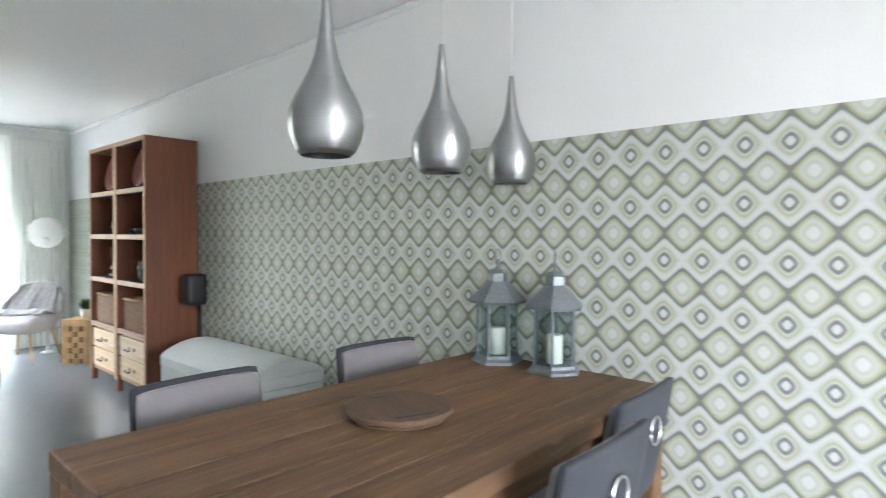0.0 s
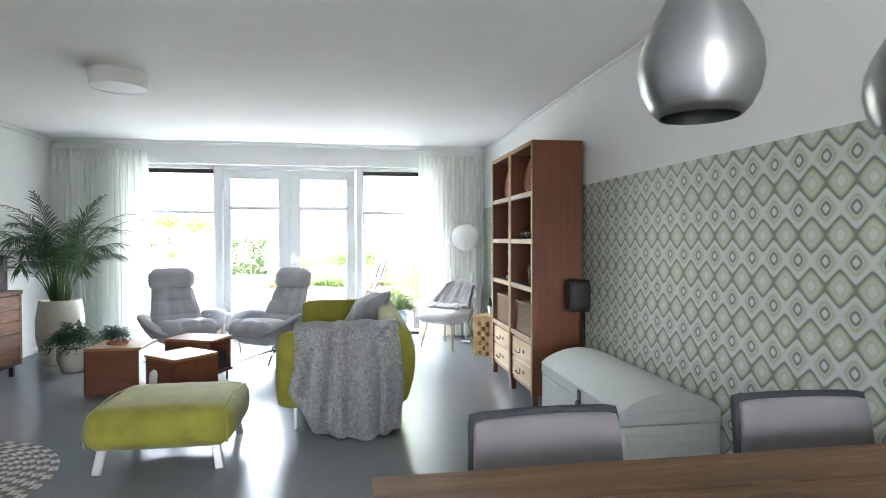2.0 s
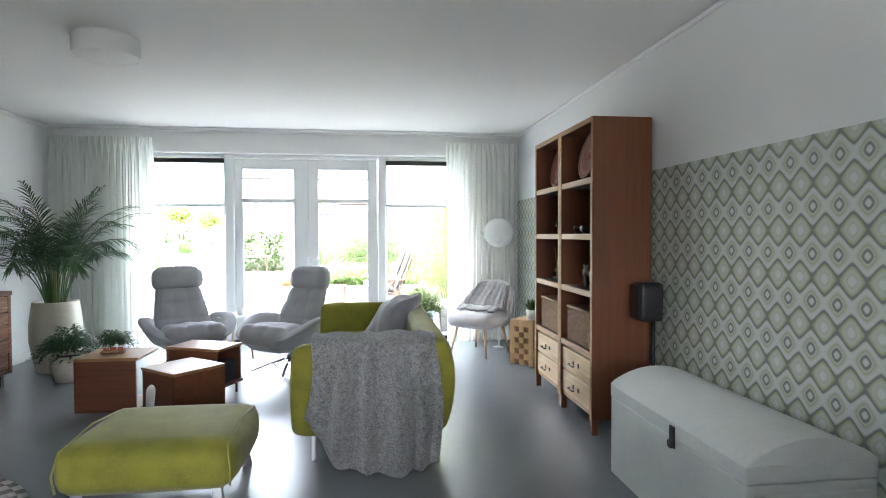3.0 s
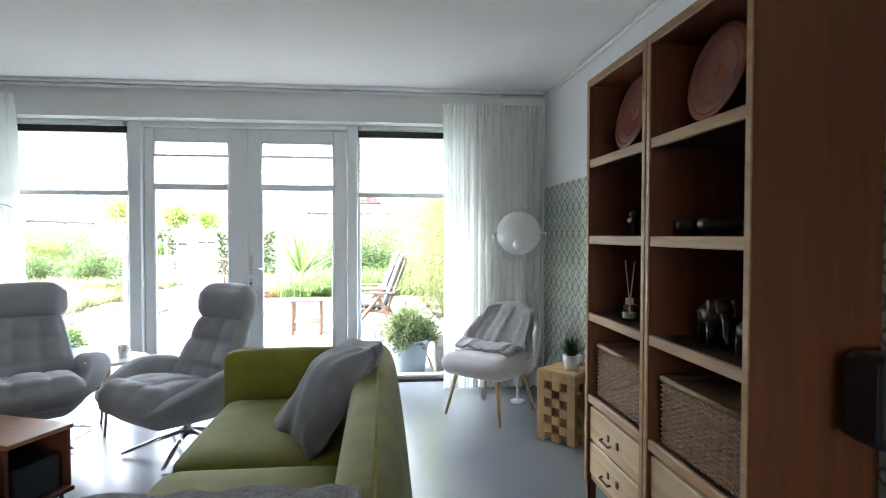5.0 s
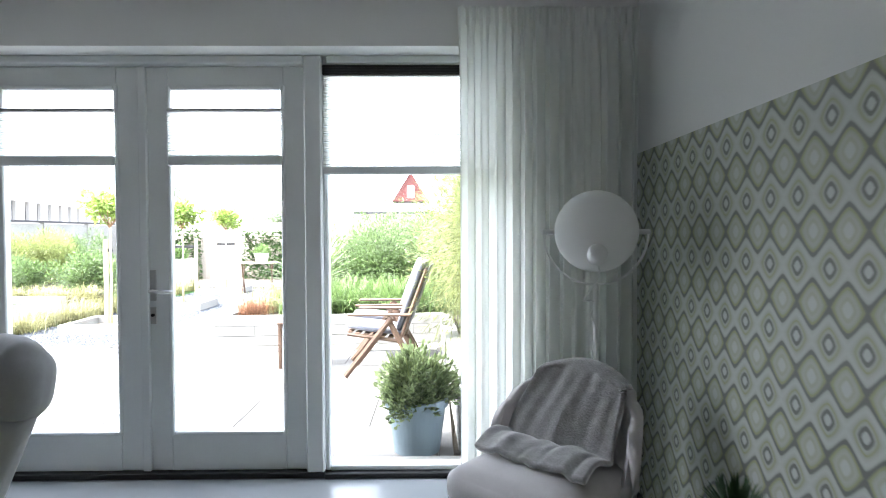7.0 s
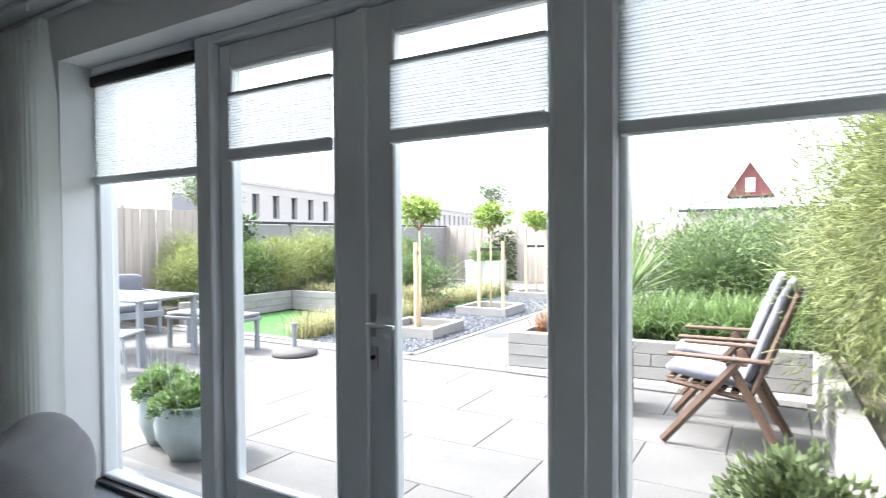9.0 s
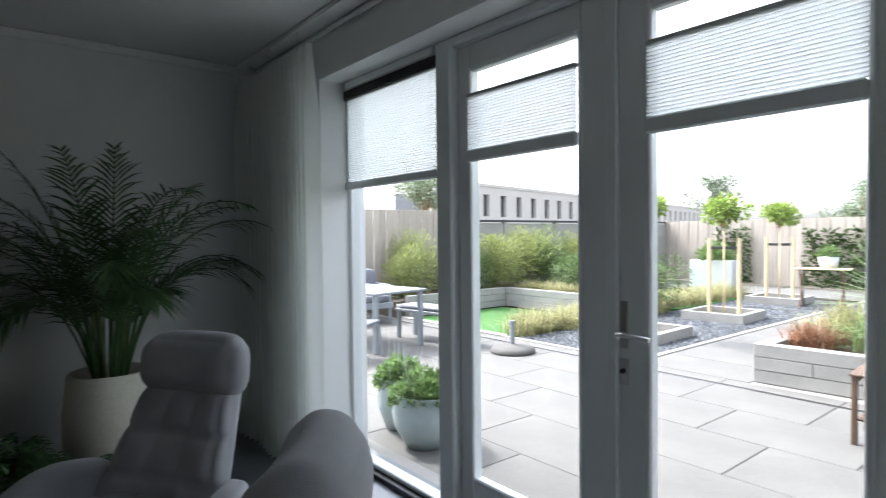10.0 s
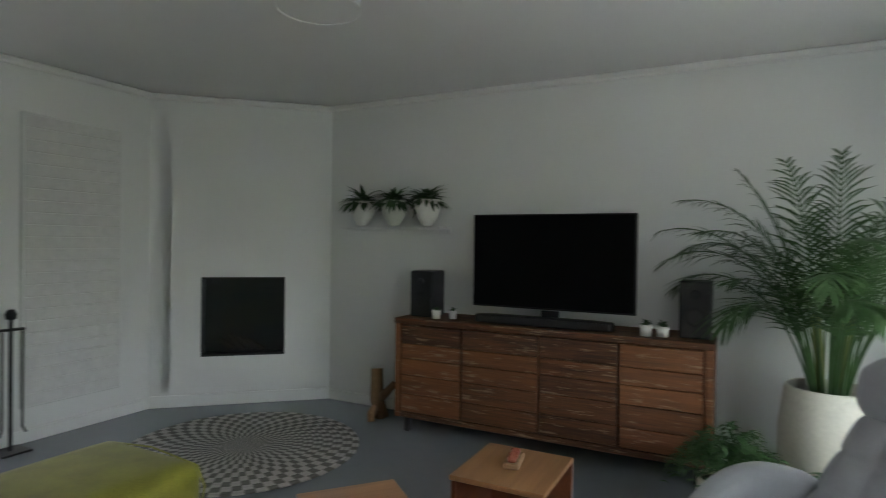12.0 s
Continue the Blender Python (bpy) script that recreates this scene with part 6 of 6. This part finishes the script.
recliner(0.88, 11.74, -4)
recliner(0.82, 12.50, 2)
t = thing("garden_side_table", "square slatted teak side table on the terrace", "table", -0.07, 12.14, G, 4)
for k in range(6):
    part("top_slat", box_bm(0.44, 0.066, 0.018, (0, -0.185 + k * 0.074, 0.475), 0.004), M["garden_teak"], t)
    part("shelf_slat", box_bm(0.36, 0.05, 0.014, (0, -0.16 + k * 0.064, 0.17), 0.004), M["garden_teak"], t)
for sx in (-0.19, 0.19):
    part("apron", box_bm(0.02, 0.36, 0.05, (sx, 0, 0.44), 0.003), M["garden_teak"], t)
    for sy in (-0.19, 0.19):
        part("leg", box_bm(0.035, 0.035, 0.465, (sx, sy, 0.2325), 0.004), M["garden_teak"], t)

# grey dining set
t = thing("garden_table", "grey aluminium garden table on the terrace", "table", -5.75, 11.35, G, 8)
part("top", box_bm(1.7, 0.9, 0.03, (0, 0, 0.735), 0.006), M["alu"], t)
for sx in (-0.78, 0.78):
    for sy in (-0.38, 0.38):
        part("leg", box_bm(0.06, 0.06, 0.72, (sx, sy, 0.36), 0.005), M["alu"], t)
t = thing("garden_bench", "grey garden bench with flat cushion", "bench", -5.15, 12.2, G, 8)
part("frame", box_bm(1.25, 0.40, 0.04, (0, 0, 0.40), 0.006), M["alu"], t)
part("cushion", soft_bm(1.22, 0.38, 0.055, (0, 0, 0.448), 0.02, 0.006, 5), M["gcushion"], t, smooth=True)
for sx in (-0.58, 0.58):
    for sy in (-0.16, 0.16):
        part("leg", box_bm(0.05, 0.05, 0.385, (sx, sy, 0.1925), 0.005), M["alu"], t)
t = thing("garden_sofa", "grey outdoor lounge sofa with blue-grey cushions", "sofa", -7.35, 11.75, G, 82)
part("frame", box_bm(1.9, 0.75, 0.10, (0, 0, 0.30), 0.008), M["alu"], t)
part("seat_cushion", soft_bm(1.82, 0.7, 0.13, (0, 0, 0.41), 0.05, 0.01, 6), M["gdark"], t, smooth=True)
for k in (-0.47, 0.47):
    part("back_cushion", soft_bm(0.86, 0.16, 0.42, (k, 0.28, 0.66), 0.06, 0.02, 6), M["gcushion"], t, smooth=True)
for sx in (-0.9, 0.9):
    for sy in (-0.33, 0.33):
        part("leg", box_bm(0.05, 0.05, 0.26, (sx, sy, 0.13), 0.005), M["alu"], t)
    part("arm", box_bm(0.05, 0.72, 0.04, (sx, 0, 0.62), 0.006), M["alu"], t)
    part("arm_post", box_bm(0.05, 0.05, 0.28, (sx, -0.33, 0.47), 0.005), M["alu"], t)
t = thing("garden_chair", "grey metal garden chair at the table end", "chair", -4.85, 10.75, G, 122)
part("seat", box_bm(0.46, 0.44, 0.03, (0, 0, 0.43), 0.008), M["alu"], t)
part("backrest", box_bm(0.46, 0.03, 0.36, (0, 0.22, 0.68), 0.008), M["gdark"], t)
for sx in (-0.21, 0.21):
    part("leg", tube_bm([(sx, -0.2, 0.42), (sx * 1.1, -0.25, 0)], 0.014, 8), M["alu"], t)
    part("leg", tube_bm([(sx, 0.2, 0.62), (sx * 1.1, 0.28, 0)], 0.014, 8), M["alu"], t)
t = thing("parasol_base", "round concrete parasol base with steel tube", "parasol base", -3.92, 12.42, G)
part("foot", lathe_bm([(0, 0), (0.27, 0), (0.28, 0.03), (0.24, 0.07), (0.05, 0.10), (0, 0.10)], 40), M["stonefoot"], t, smooth=True)
part("tube", lathe_bm([(0, 0.09), (0.03, 0.09), (0.03, 0.34), (0.036, 0.345), (0.036, 0.385), (0, 0.385)], 16), M["alu"], t)

# planted wall on the sunny side
block_wall("planter_wall", "low concrete block wall of the raised bed", -1.40, 13.20, 1.50, 13.40)
block_wall("planter_wall", "low concrete block wall of the raised bed", -1.33, 13.28, -1.33, 18.2)
block_wall("planter_wall", "concrete block wall of the side bed", 1.52, 13.35, 1.60, 9.6)
structure("bed_soil", span(-1.26, 8.0, 13.45, 18.5, G - 0.1, G + 0.29, 0), M["earth"], "dark planting soil of the raised bed", "soil")
structure("bed_soil", span(1.66, 8.0, 9.5, 13.45, G - 0.1, G + 0.285, 0), M["earth"], "dark planting soil of the side bed", "soil")
ZB = G + 0.28
grass_clump("bronze_sedge", "tuft of bronze-brown sedge in the raised bed", -1.10, 13.75, ZB, 0.38, 0.32, 420, 0.010, "g_brown", 71)
grass_clump("ornamental_grass", "pale arching grass in the raised bed", -0.95, 14.35, ZB, 0.55, 0.50, 520, 0.012, "g_pale", 72)
for k, (x, y) in enumerate(((-0.35, 13.85), (0.2, 13.95), (0.75, 13.9), (1.25, 13.95), (0.0, 14.5), (0.6, 14.6), (1.2, 14.7))):
    grass_clump("ornamental_grass", "lush green arching grass in the raised bed", x, y, ZB, 0.62, 0.58, 560, 0.015, "g_grass", 80 + k, 1.15)
t = thing("yucca", "spiky green yucca in the raised bed", "plant", -0.52, 14.9, ZB)
b = bmesh.new()
rng = random.Random(9)
for k in range(120):
    a, e = rng.uniform(0, 6.283), rng.uniform(0.1, 1.45)
    ln = rng.uniform(0.95, 1.25)
    blade_leaf(b, (0, 0, 0.35), (ln * math.cos(a) * math.cos(e), ln * math.sin(a) * math.cos(e), 0.35 + ln * math.sin(e)), 0.045, 0.12, n=4)
part("leaves", b, M["g_grass"], t)
part("trunk", tube_bm([(0, 0, 0), (0, 0, 0.4)], [0.07, 0.06], 10), M["log"], t, smooth=True)
for k, (x, y, sx, sz) in enumerate(((-0.1, 16.0, 0.9, 1.35), (0.9, 15.7, 1.0, 1.55), (1.9, 15.2, 1.0, 1.7), (1.1, 17.0, 1.1, 1.6), (2.4, 14.2, 0.9, 1.75))):
    shrub("shrub", "dense green small-leaved shrub in the raised bed", "shrub", x, y, ZB, sx, 0.8, sz * 0.9, 8500, 0.085, 0.026, "g_bush", 100 + k, 16)
for k, (x, y, sx, sz) in enumerate(((1.98, 11.6, 0.72, 2.0), (2.02, 12.6, 0.75, 2.2), (2.1, 10.6, 0.7, 2.35), (2.8, 13.2, 0.8, 2.4))):
    shrub("bamboo", "tall yellow-green bamboo with fine hanging leaves", "bamboo", x, y, ZB, sx, 0.6, sz, 17000, 0.10, 0.0105, "g_bamboo", 120 + k, 14)

# gravel strip with young trees
for k, (x, y) in enumerate(((-3.5, 14.6), (-3.52, 17.1), (-3.78, 20.1))):
    t = thing("tree_pit", "square concrete kerb round a young tree", "kerb", x, y, G, 3, group="tree pits")
    for i, (cx, cy, w, d) in enumerate(((0, -0.45, 1.0, 0.1), (0, 0.45, 1.0, 0.1), (-0.45, 0, 0.1, 0.8), (0.45, 0, 0.1, 0.8))):
        part("kerb_stone", box_bm(w - 0.004, d - 0.002, 0.20, (cx, cy, 0.03), 0.006), M["kerb"], t)
    part("soil", box_bm(0.8, 0.8, 0.06, (0, 0, 0.0), 0), M["earth"], t)
    t = thing("young_tree", "slim staked young tree with a small bright green crown", "tree", x, y, G + 0.02, group="young trees in the gravel")
    part("trunk", tube_bm([(0, 0, 0), (0.01, 0, 0.7), (0.0, 0.01, 1.62)], [0.02, 0.017, 0.011], 8), M["stake"], t, smooth=True)
    b = bmesh.new()
    rng = random.Random(30 + k)
    tips = []
    for i in range(10):
        a = i * 0.63 + k
        q = rng.uniform(0.08, 0.30)
        tip = (q * math.cos(a), q * math.sin(a), 1.70 + 0.20 * rng.random())
        tips.append(tip)
        tube_bm([(0, 0, 1.5), (0.09 * math.cos(a), 0.09 * math.sin(a), 1.62), tip], [0.008, 0.006, 0.003], 5, b)
    part("limbs", b, M["log"], t)

    def crown(r):
        c = r.choice(tips)
        d = Vector((r.gauss(0, 1), r.gauss(0, 1), r.gauss(0, 0.8))).normalized()
        q = 0.15 * r.random() ** 0.4
        return (c[0] + d.x * q, c[1] + d.y * q, c[2] + d.z * q), (d.x, d.y, d.z)
    vs, fs = leaf_cloud(950, crown, 0.085, 0.06, 35 + k)
    mesh_part("crown", vs, fs, M["g_tree"], t)
    for s in ((-1, 1) if k else (-0.3,)):
        part("stake", tube_bm([(s * 0.25, 0.02, 0), (s * 0.25, 0.02, 1.32)], 0.035, 8), M["stake"], t, "pale round wooden stake")
    part("tie", box_bm(0.56 if k else 0.11, 0.02, 0.05, (0 if k else -0.03, 0.02, 1.16), 0.003), M["black"], t, "black rubber tie")
rng = random.Random(17)
for k in range(26):
    y = 13.5 + k * 0.28
    grass_clump("feather_grass", "tuft of pale feather grass along the gravel", -4.62 - 0.25 * rng.random() - (0.2 if y > 17 else 0), y, G - 0.02, 0.48, 0.42, 260, 0.010, "g_pale", 200 + k)

# lawn border, hedge, fences
block_wall("planter_wall", "low grey block wall along the lawn", -7.25, 13.2, -7.25, 15.6, 3)
block_wall("planter_wall", "low grey block wall behind the lawn", -7.2, 15.68, -4.9, 15.68, 3)
structure("bed_soil", span(-8.6, -7.32, 13.0, 22.0, G - 0.1, G + 0.28, 0), M["earth"], "dark soil of the hedge bed", "soil")
structure("bed_soil", span(-7.3, -4.9, 15.76, 17.5, G - 0.1, G + 0.28, 0), M["earth"], "dark soil of the bed behind the lawn", "soil")
for k in range(8):
    y = 13.6 + k * 1.05
    shrub("hedge_bamboo", "bushy green bamboo hedge before the garden wall", "hedge", -7.9, y, ZB, 0.62, 0.75, 1.12, 5200, 0.11, 0.019, "g_bush" if k % 3 == 1 else "g_hedge", 300 + k, 10)
for k in range(6):
    grass_clump("straw_grass", "low straw-coloured grass behind the lawn", -7.0 + k * 0.42, 16.1 + 0.2 * (k % 2), ZB, 0.42, 0.28, 240, 0.010, "g_pale", 330 + k)
for k in range(3):
    shrub("shrub", "green shrub behind the lawn", "shrub", -6.4 + 0.8 * k, 17.0, ZB, 0.6, 0.5, 0.75, 2200, 0.09, 0.03, "g_bush", 340 + k, 8)


def board_fence(name, label, x0, y0, x1, y1, h, step=0.15, rough_top=0.0, z=G):
    L = math.hypot(x1 - x0, y1 - y0)
    t = thing(name, label, "fence", x0, y0, z, math.degrees(math.atan2(y1 - y0, x1 - x0)))
    me = bpy.data.meshes.new("board")
    b = box_bm(step - 0.006, 0.018, h, (0, 0, h / 2), 0.003)
    b.to_mesh(me)
    b.free()
    me.materials.append(M["fence"])
    for k in range(int(L / step)):
        o = new("board", me)
        o.parent = t
        o.matrix_basis = pose((k + 0.5) * step, 0.012 * (k % 2), 0)
    for s in range(int(L / 1.8) + 1):
        part("post", box_bm(0.07, 0.07, h + 0.05, (min(L, s * 1.8), 0.06, (h + 0.05) / 2), 0.004), M["fence"], t)
    for zz in (0.35, h - 0.3):
        part("rail", box_bm(L, 0.04, 0.07, (L / 2, 0.04, zz), 0.003), M["fence"], t)
    return t


board_fence("board_fence", "tall weathered board fence at the terrace side", -8.65, 9.5, -8.65, 15.2, 1.97)
t = thing("concrete_fence", "concrete plank wall with dark top rail", "wall", -8.65, 15.2, G, 90)
for k in range(4):
    for i in range(5):
        part("concrete_plank", box_bm(1.76, 0.05, 0.42, (0.92 + i * 1.84, 0, 0.22 + k * 0.425), 0.006), M["kerb"], t)
for i in range(6):
    part("post", box_bm(0.10, 0.12, 1.80, (i * 1.84, 0, 0.90), 0.006), M["kerb"], t)
part("top_rail", box_bm(9.3, 0.14, 0.05, (4.6, 0, 1.76), 0.006), M["darkmetal"], t, "dark capping rail")
board_fence("board_fence", "weathered board fence at the end of the garden", -8.65, 24.2, 4.0, 23.4, 1.78, 0.16)
structure("back_path", span(-8.6, 1.0, 21.5, 23.4, G - 0.1, G - 0.01, 0), M["slab"], "paved strip before the end fence", "pavement")


def ivy(x0, x1, y, z0, z1, n, seed):
    t = thing("ivy", "dark green ivy climbing on the fence", "climber", 0, 0, 0)

    def place(r):
        q = r.random()
        return (x0 + (x1 - x0) * r.random(), y - 0.04 * r.random(), z0 + (z1 - z0) * q ** 1.3), (0, -1, 0.1)
    vs, fs = leaf_cloud(n, place, 0.12, 0.10, seed)
    mesh_part("leaves", vs, fs, M["g_ivy"], t)


ivy(-6.9, -5.9, 23.95, 0, 1.5, 700, 401)
ivy(-4.6, -2.6, 23.8, 0, 1.45, 1500, 402)
t = thing("ivy", "green ivy over the wall top", "climber", -8.5, 15.5, 1.2)
vs, fs = leaf_cloud(420, lambda r: ((0.1 * r.random(), r.gauss(0, 0.16), r.uniform(-0.9, 0.62)), (0.6, 0, 0.2)), 0.11, 0.09, 403)
mesh_part("leaves", vs, fs, M["g_ivy"], t)

t = thing("zinc_planter", "tall pale zinc planter box with green plants", "planter", -5.35, 20.6, G, 4)
for s in (-0.24, 0.24):
    part("box", box_bm(0.46, 0.5, 0.80, (s, 0, 0.40), 0.008), M["zincbox"], t)
vs, fs = leaf_cloud(900, dome(0.42, 0.5, 0.78), 0.11, 0.04, 405, 0.5)
mesh_part("foliage", vs, fs, M["g_grass"], t)
t = thing("bistro_table", "slatted wooden bistro table at the garden end", "table", -2.85, 19.6, G, 10)
for k in range(6):
    part("top_slat", box_bm(0.9, 0.085, 0.02, (0, -0.23 + k * 0.092, 0.74), 0.004), M["stake"], t)
for s in (-0.33, 0.33):
    part("leg", tube_bm([(s, -0.25, 0.0), (s, 0.22, 0.73)], 0.02, 6), M["garden_teak"], t)
    part("leg", tube_bm([(s, 0.25, 0.0), (s, -0.22, 0.73)], 0.02, 6), M["garden_teak"], t)
t = thing("garden_pot", "pale pot with green plant on the bistro table", "plant", -2.75, 19.6, G + 0.752)
part("pot", lathe_bm([(0, 0), (0.13, 0), (0.17, 0.22), (0.15, 0.22), (0, 0.2)], 24), M["zincbox"], t, smooth=True)
vs, fs = leaf_cloud(400, dome(0.2, 0.22, 0.2), 0.08, 0.03, 406, 0.4)
mesh_part("foliage", vs, fs, M["g_grass"], t)

# buildings beyond the garden
t = thing("apartment_building", "long grey brick building with tall narrow windows", "building", -48.4, 48.0, G, 103)
LB = 110.0
part("wall", box_bm(LB, 8, 3.5, (LB / 2, 4.0, 1.75), 0), M["building"], t)
part("roof", box_bm(LB, 8.2, 0.35, (LB / 2, 4.0, 7.45), 0), M["building"], t)
part("floor_band", box_bm(LB, 8.0, 0.15, (LB / 2, 4.0, 3.575), 0), M["building"], t)
part("parapet", box_bm(LB, 8.0, 0.95, (LB / 2, 4.0, 6.80), 0), M["building"], t)
part("inner_wall", box_bm(LB, 7.4, 2.7, (LB / 2, 4.3, 5.0), 0), M["windowdark"], t, "dark glazing behind the piers")
nb = 28
pier = bpy.data.meshes.new("pier")
pb = box_bm(LB / nb - 1.35, 0.45, 2.69, (0, 0, 0), 0)
pb.to_mesh(pier)
pb.free()
pier.materials.append(M["building"])
for k in range(nb):
    o = new("pier", pier)
    o.parent = t
    o.matrix_basis = pose((k + 0.5) * LB / nb, 0.24, 4.99)
t = thing("gabled_house", "house with pale roof and red timber gable", "house", -0.55, 50, G)
part("wall", box_bm(14, 8, 3.1, (3.2, 4, 1.55), 0), M["building"], t)
b = bmesh.new()
v = [b.verts.new(p) for p in ((-4.2, -0.6, 3.1), (10.6, -0.6, 3.1), (10.6, 8.6, 3.1), (-4.2, 8.6, 3.1), (-2.5, 2.5, 4.3), (9.0, 2.5, 4.3), (9.0, 5.5, 4.3), (-2.5, 5.5, 4.3))]
for f in ((0, 1, 5, 4), (1, 2, 6, 5), (2, 3, 7, 6), (3, 0, 4, 7), (4, 5, 6, 7), (3, 2, 1, 0)):
    b.faces.new([v[i] for i in f])
part("roof", b, M["roof"], t)
part("eave", box_bm(14.9, 0.15, 0.2, (3.2, -0.65, 3.05), 0), M["darkmetal"], t)
b = bmesh.new()
v = [b.verts.new(p) for p in ((-1.5, 1.2, 4.0), (1.5, 1.2, 4.0), (0, 1.2, 6.35), (-1.5, 6, 4.0), (1.5, 6, 4.0), (0, 6, 6.35))]
for f in ((0, 1, 2), (5, 4, 3), (0, 2, 5, 3), (1, 4, 5, 2)):
    b.faces.new([v[i] for i in f])
part("gable", b, M["redwood"], t, "dark red timber gable")
part("gable_window", box_bm(0.55, 0.1, 0.95, (0, 1.16, 4.75), 0.01), M["lampwhite"], t)
for s in (-1, 1):
    part("barge_board", tube_bm([(s * 1.6, 1.12, 3.9), (0, 1.12, 6.43)], 0.07, 4), M["lampwhite"], t)
for k, (x, y, h) in enumerate(((-26, 28, 5.2), (-24, 60, 6.2), (-13, 60, 5.0))):
    t = thing("far_tree", "airy tree beyond the garden fence", "tree", x, y, G)
    part("trunk", tube_bm([(0, 0, 0), (0.1, 0, h * 0.5), (0, 0.1, h * 0.8)], [0.14, 0.1, 0.04], 8), M["log"], t, smooth=True)
    rng = random.Random(500 + k)
    cl = [(rng.gauss(0, 0.9), rng.gauss(0, 0.9), h * rng.uniform(0.5, 1.0)) for i in range(16)]
    b = bmesh.new()
    for c in cl:
        tube_bm([(0, 0, h * 0.45), (c[0] * 0.5, c[1] * 0.5, (h * 0.5 + c[2]) / 2), c], [0.05, 0.03, 0.012], 5, b)
    part("limbs", b, M["log"], t)

    def tree_place(r):
        c = r.choice(cl)
        d = Vector((r.gauss(0, 1), r.gauss(0, 1), r.gauss(0, 0.7))).normalized()
        q = 0.75 * r.random() ** 0.45
        return (c[0] + d.x * q, c[1] + d.y * q, c[2] + d.z * q), (d.x, d.y, d.z)
    vs, fs = leaf_cloud(2600, tree_place, 0.24, 0.14, 510 + k)
    mesh_part("crown", vs, fs, M["g_far"], t)

# paving slabs
pave = thing("pavement", "terrace of large pale concrete slabs", "pavement", 0, 0, 0, kind="structure")
slab_me = {}


def slab(x0, x1, y0, y1):
    w, d = round(x1 - x0, 3), round(y1 - y0, 3)
    if (w, d) not in slab_me:
        b = box_bm(w - 0.005, d - 0.005, 0.05, (0, 0, 0), 0.004)
        me = bpy.data.meshes.new("slab")
        b.to_mesh(me)
        b.free()
        me.materials.append(M["slab"])
        slab_me[(w, d)] = me
    o = new("slab", slab_me[(w, d)])
    o.parent = pave
    o.matrix_basis = pose((x0 + x1) / 2, (y0 + y1) / 2, G - 0.025 + random.uniform(-0.001, 0.001))


random.seed(2)
for r in range(5):
    y0 = 9.43 + r * 0.674
    x = -8.6 - (0.5 if r % 2 else 0.0)
    while x < 1.5:
        slab(max(x, -8.6), min(x + 1.0, 1.5), y0, y0 + 0.674)
        x += 1.0
x = -8.6
while x < 1.4:
    slab(x, min(x + 1.0, 1.5), 12.86, 13.06)
    x += 1.0
for r in range(12):
    slab(-2.59, -1.41, 13.07 + r * 0.7, 13.77 + r * 0.7)
b = bmesh.new()
span(-8.6, 1.5, 9.42, 13.06, G - 0.12, G - 0.045, 0, bm=b)
span(-2.6, -1.4, 13.06, 21.5, G - 0.12, G - 0.045, 0, bm=b)
structure("kerb", span(-1.405, 1.56, 13.065, 13.5, G - 0.12, G - 0.004, 0.006), M["kerb"], "pale concrete footing strip before the raised bed", "kerb")
structure("paving_bed", b, M["kerb"], "grey sand bed under the slabs", "ground")
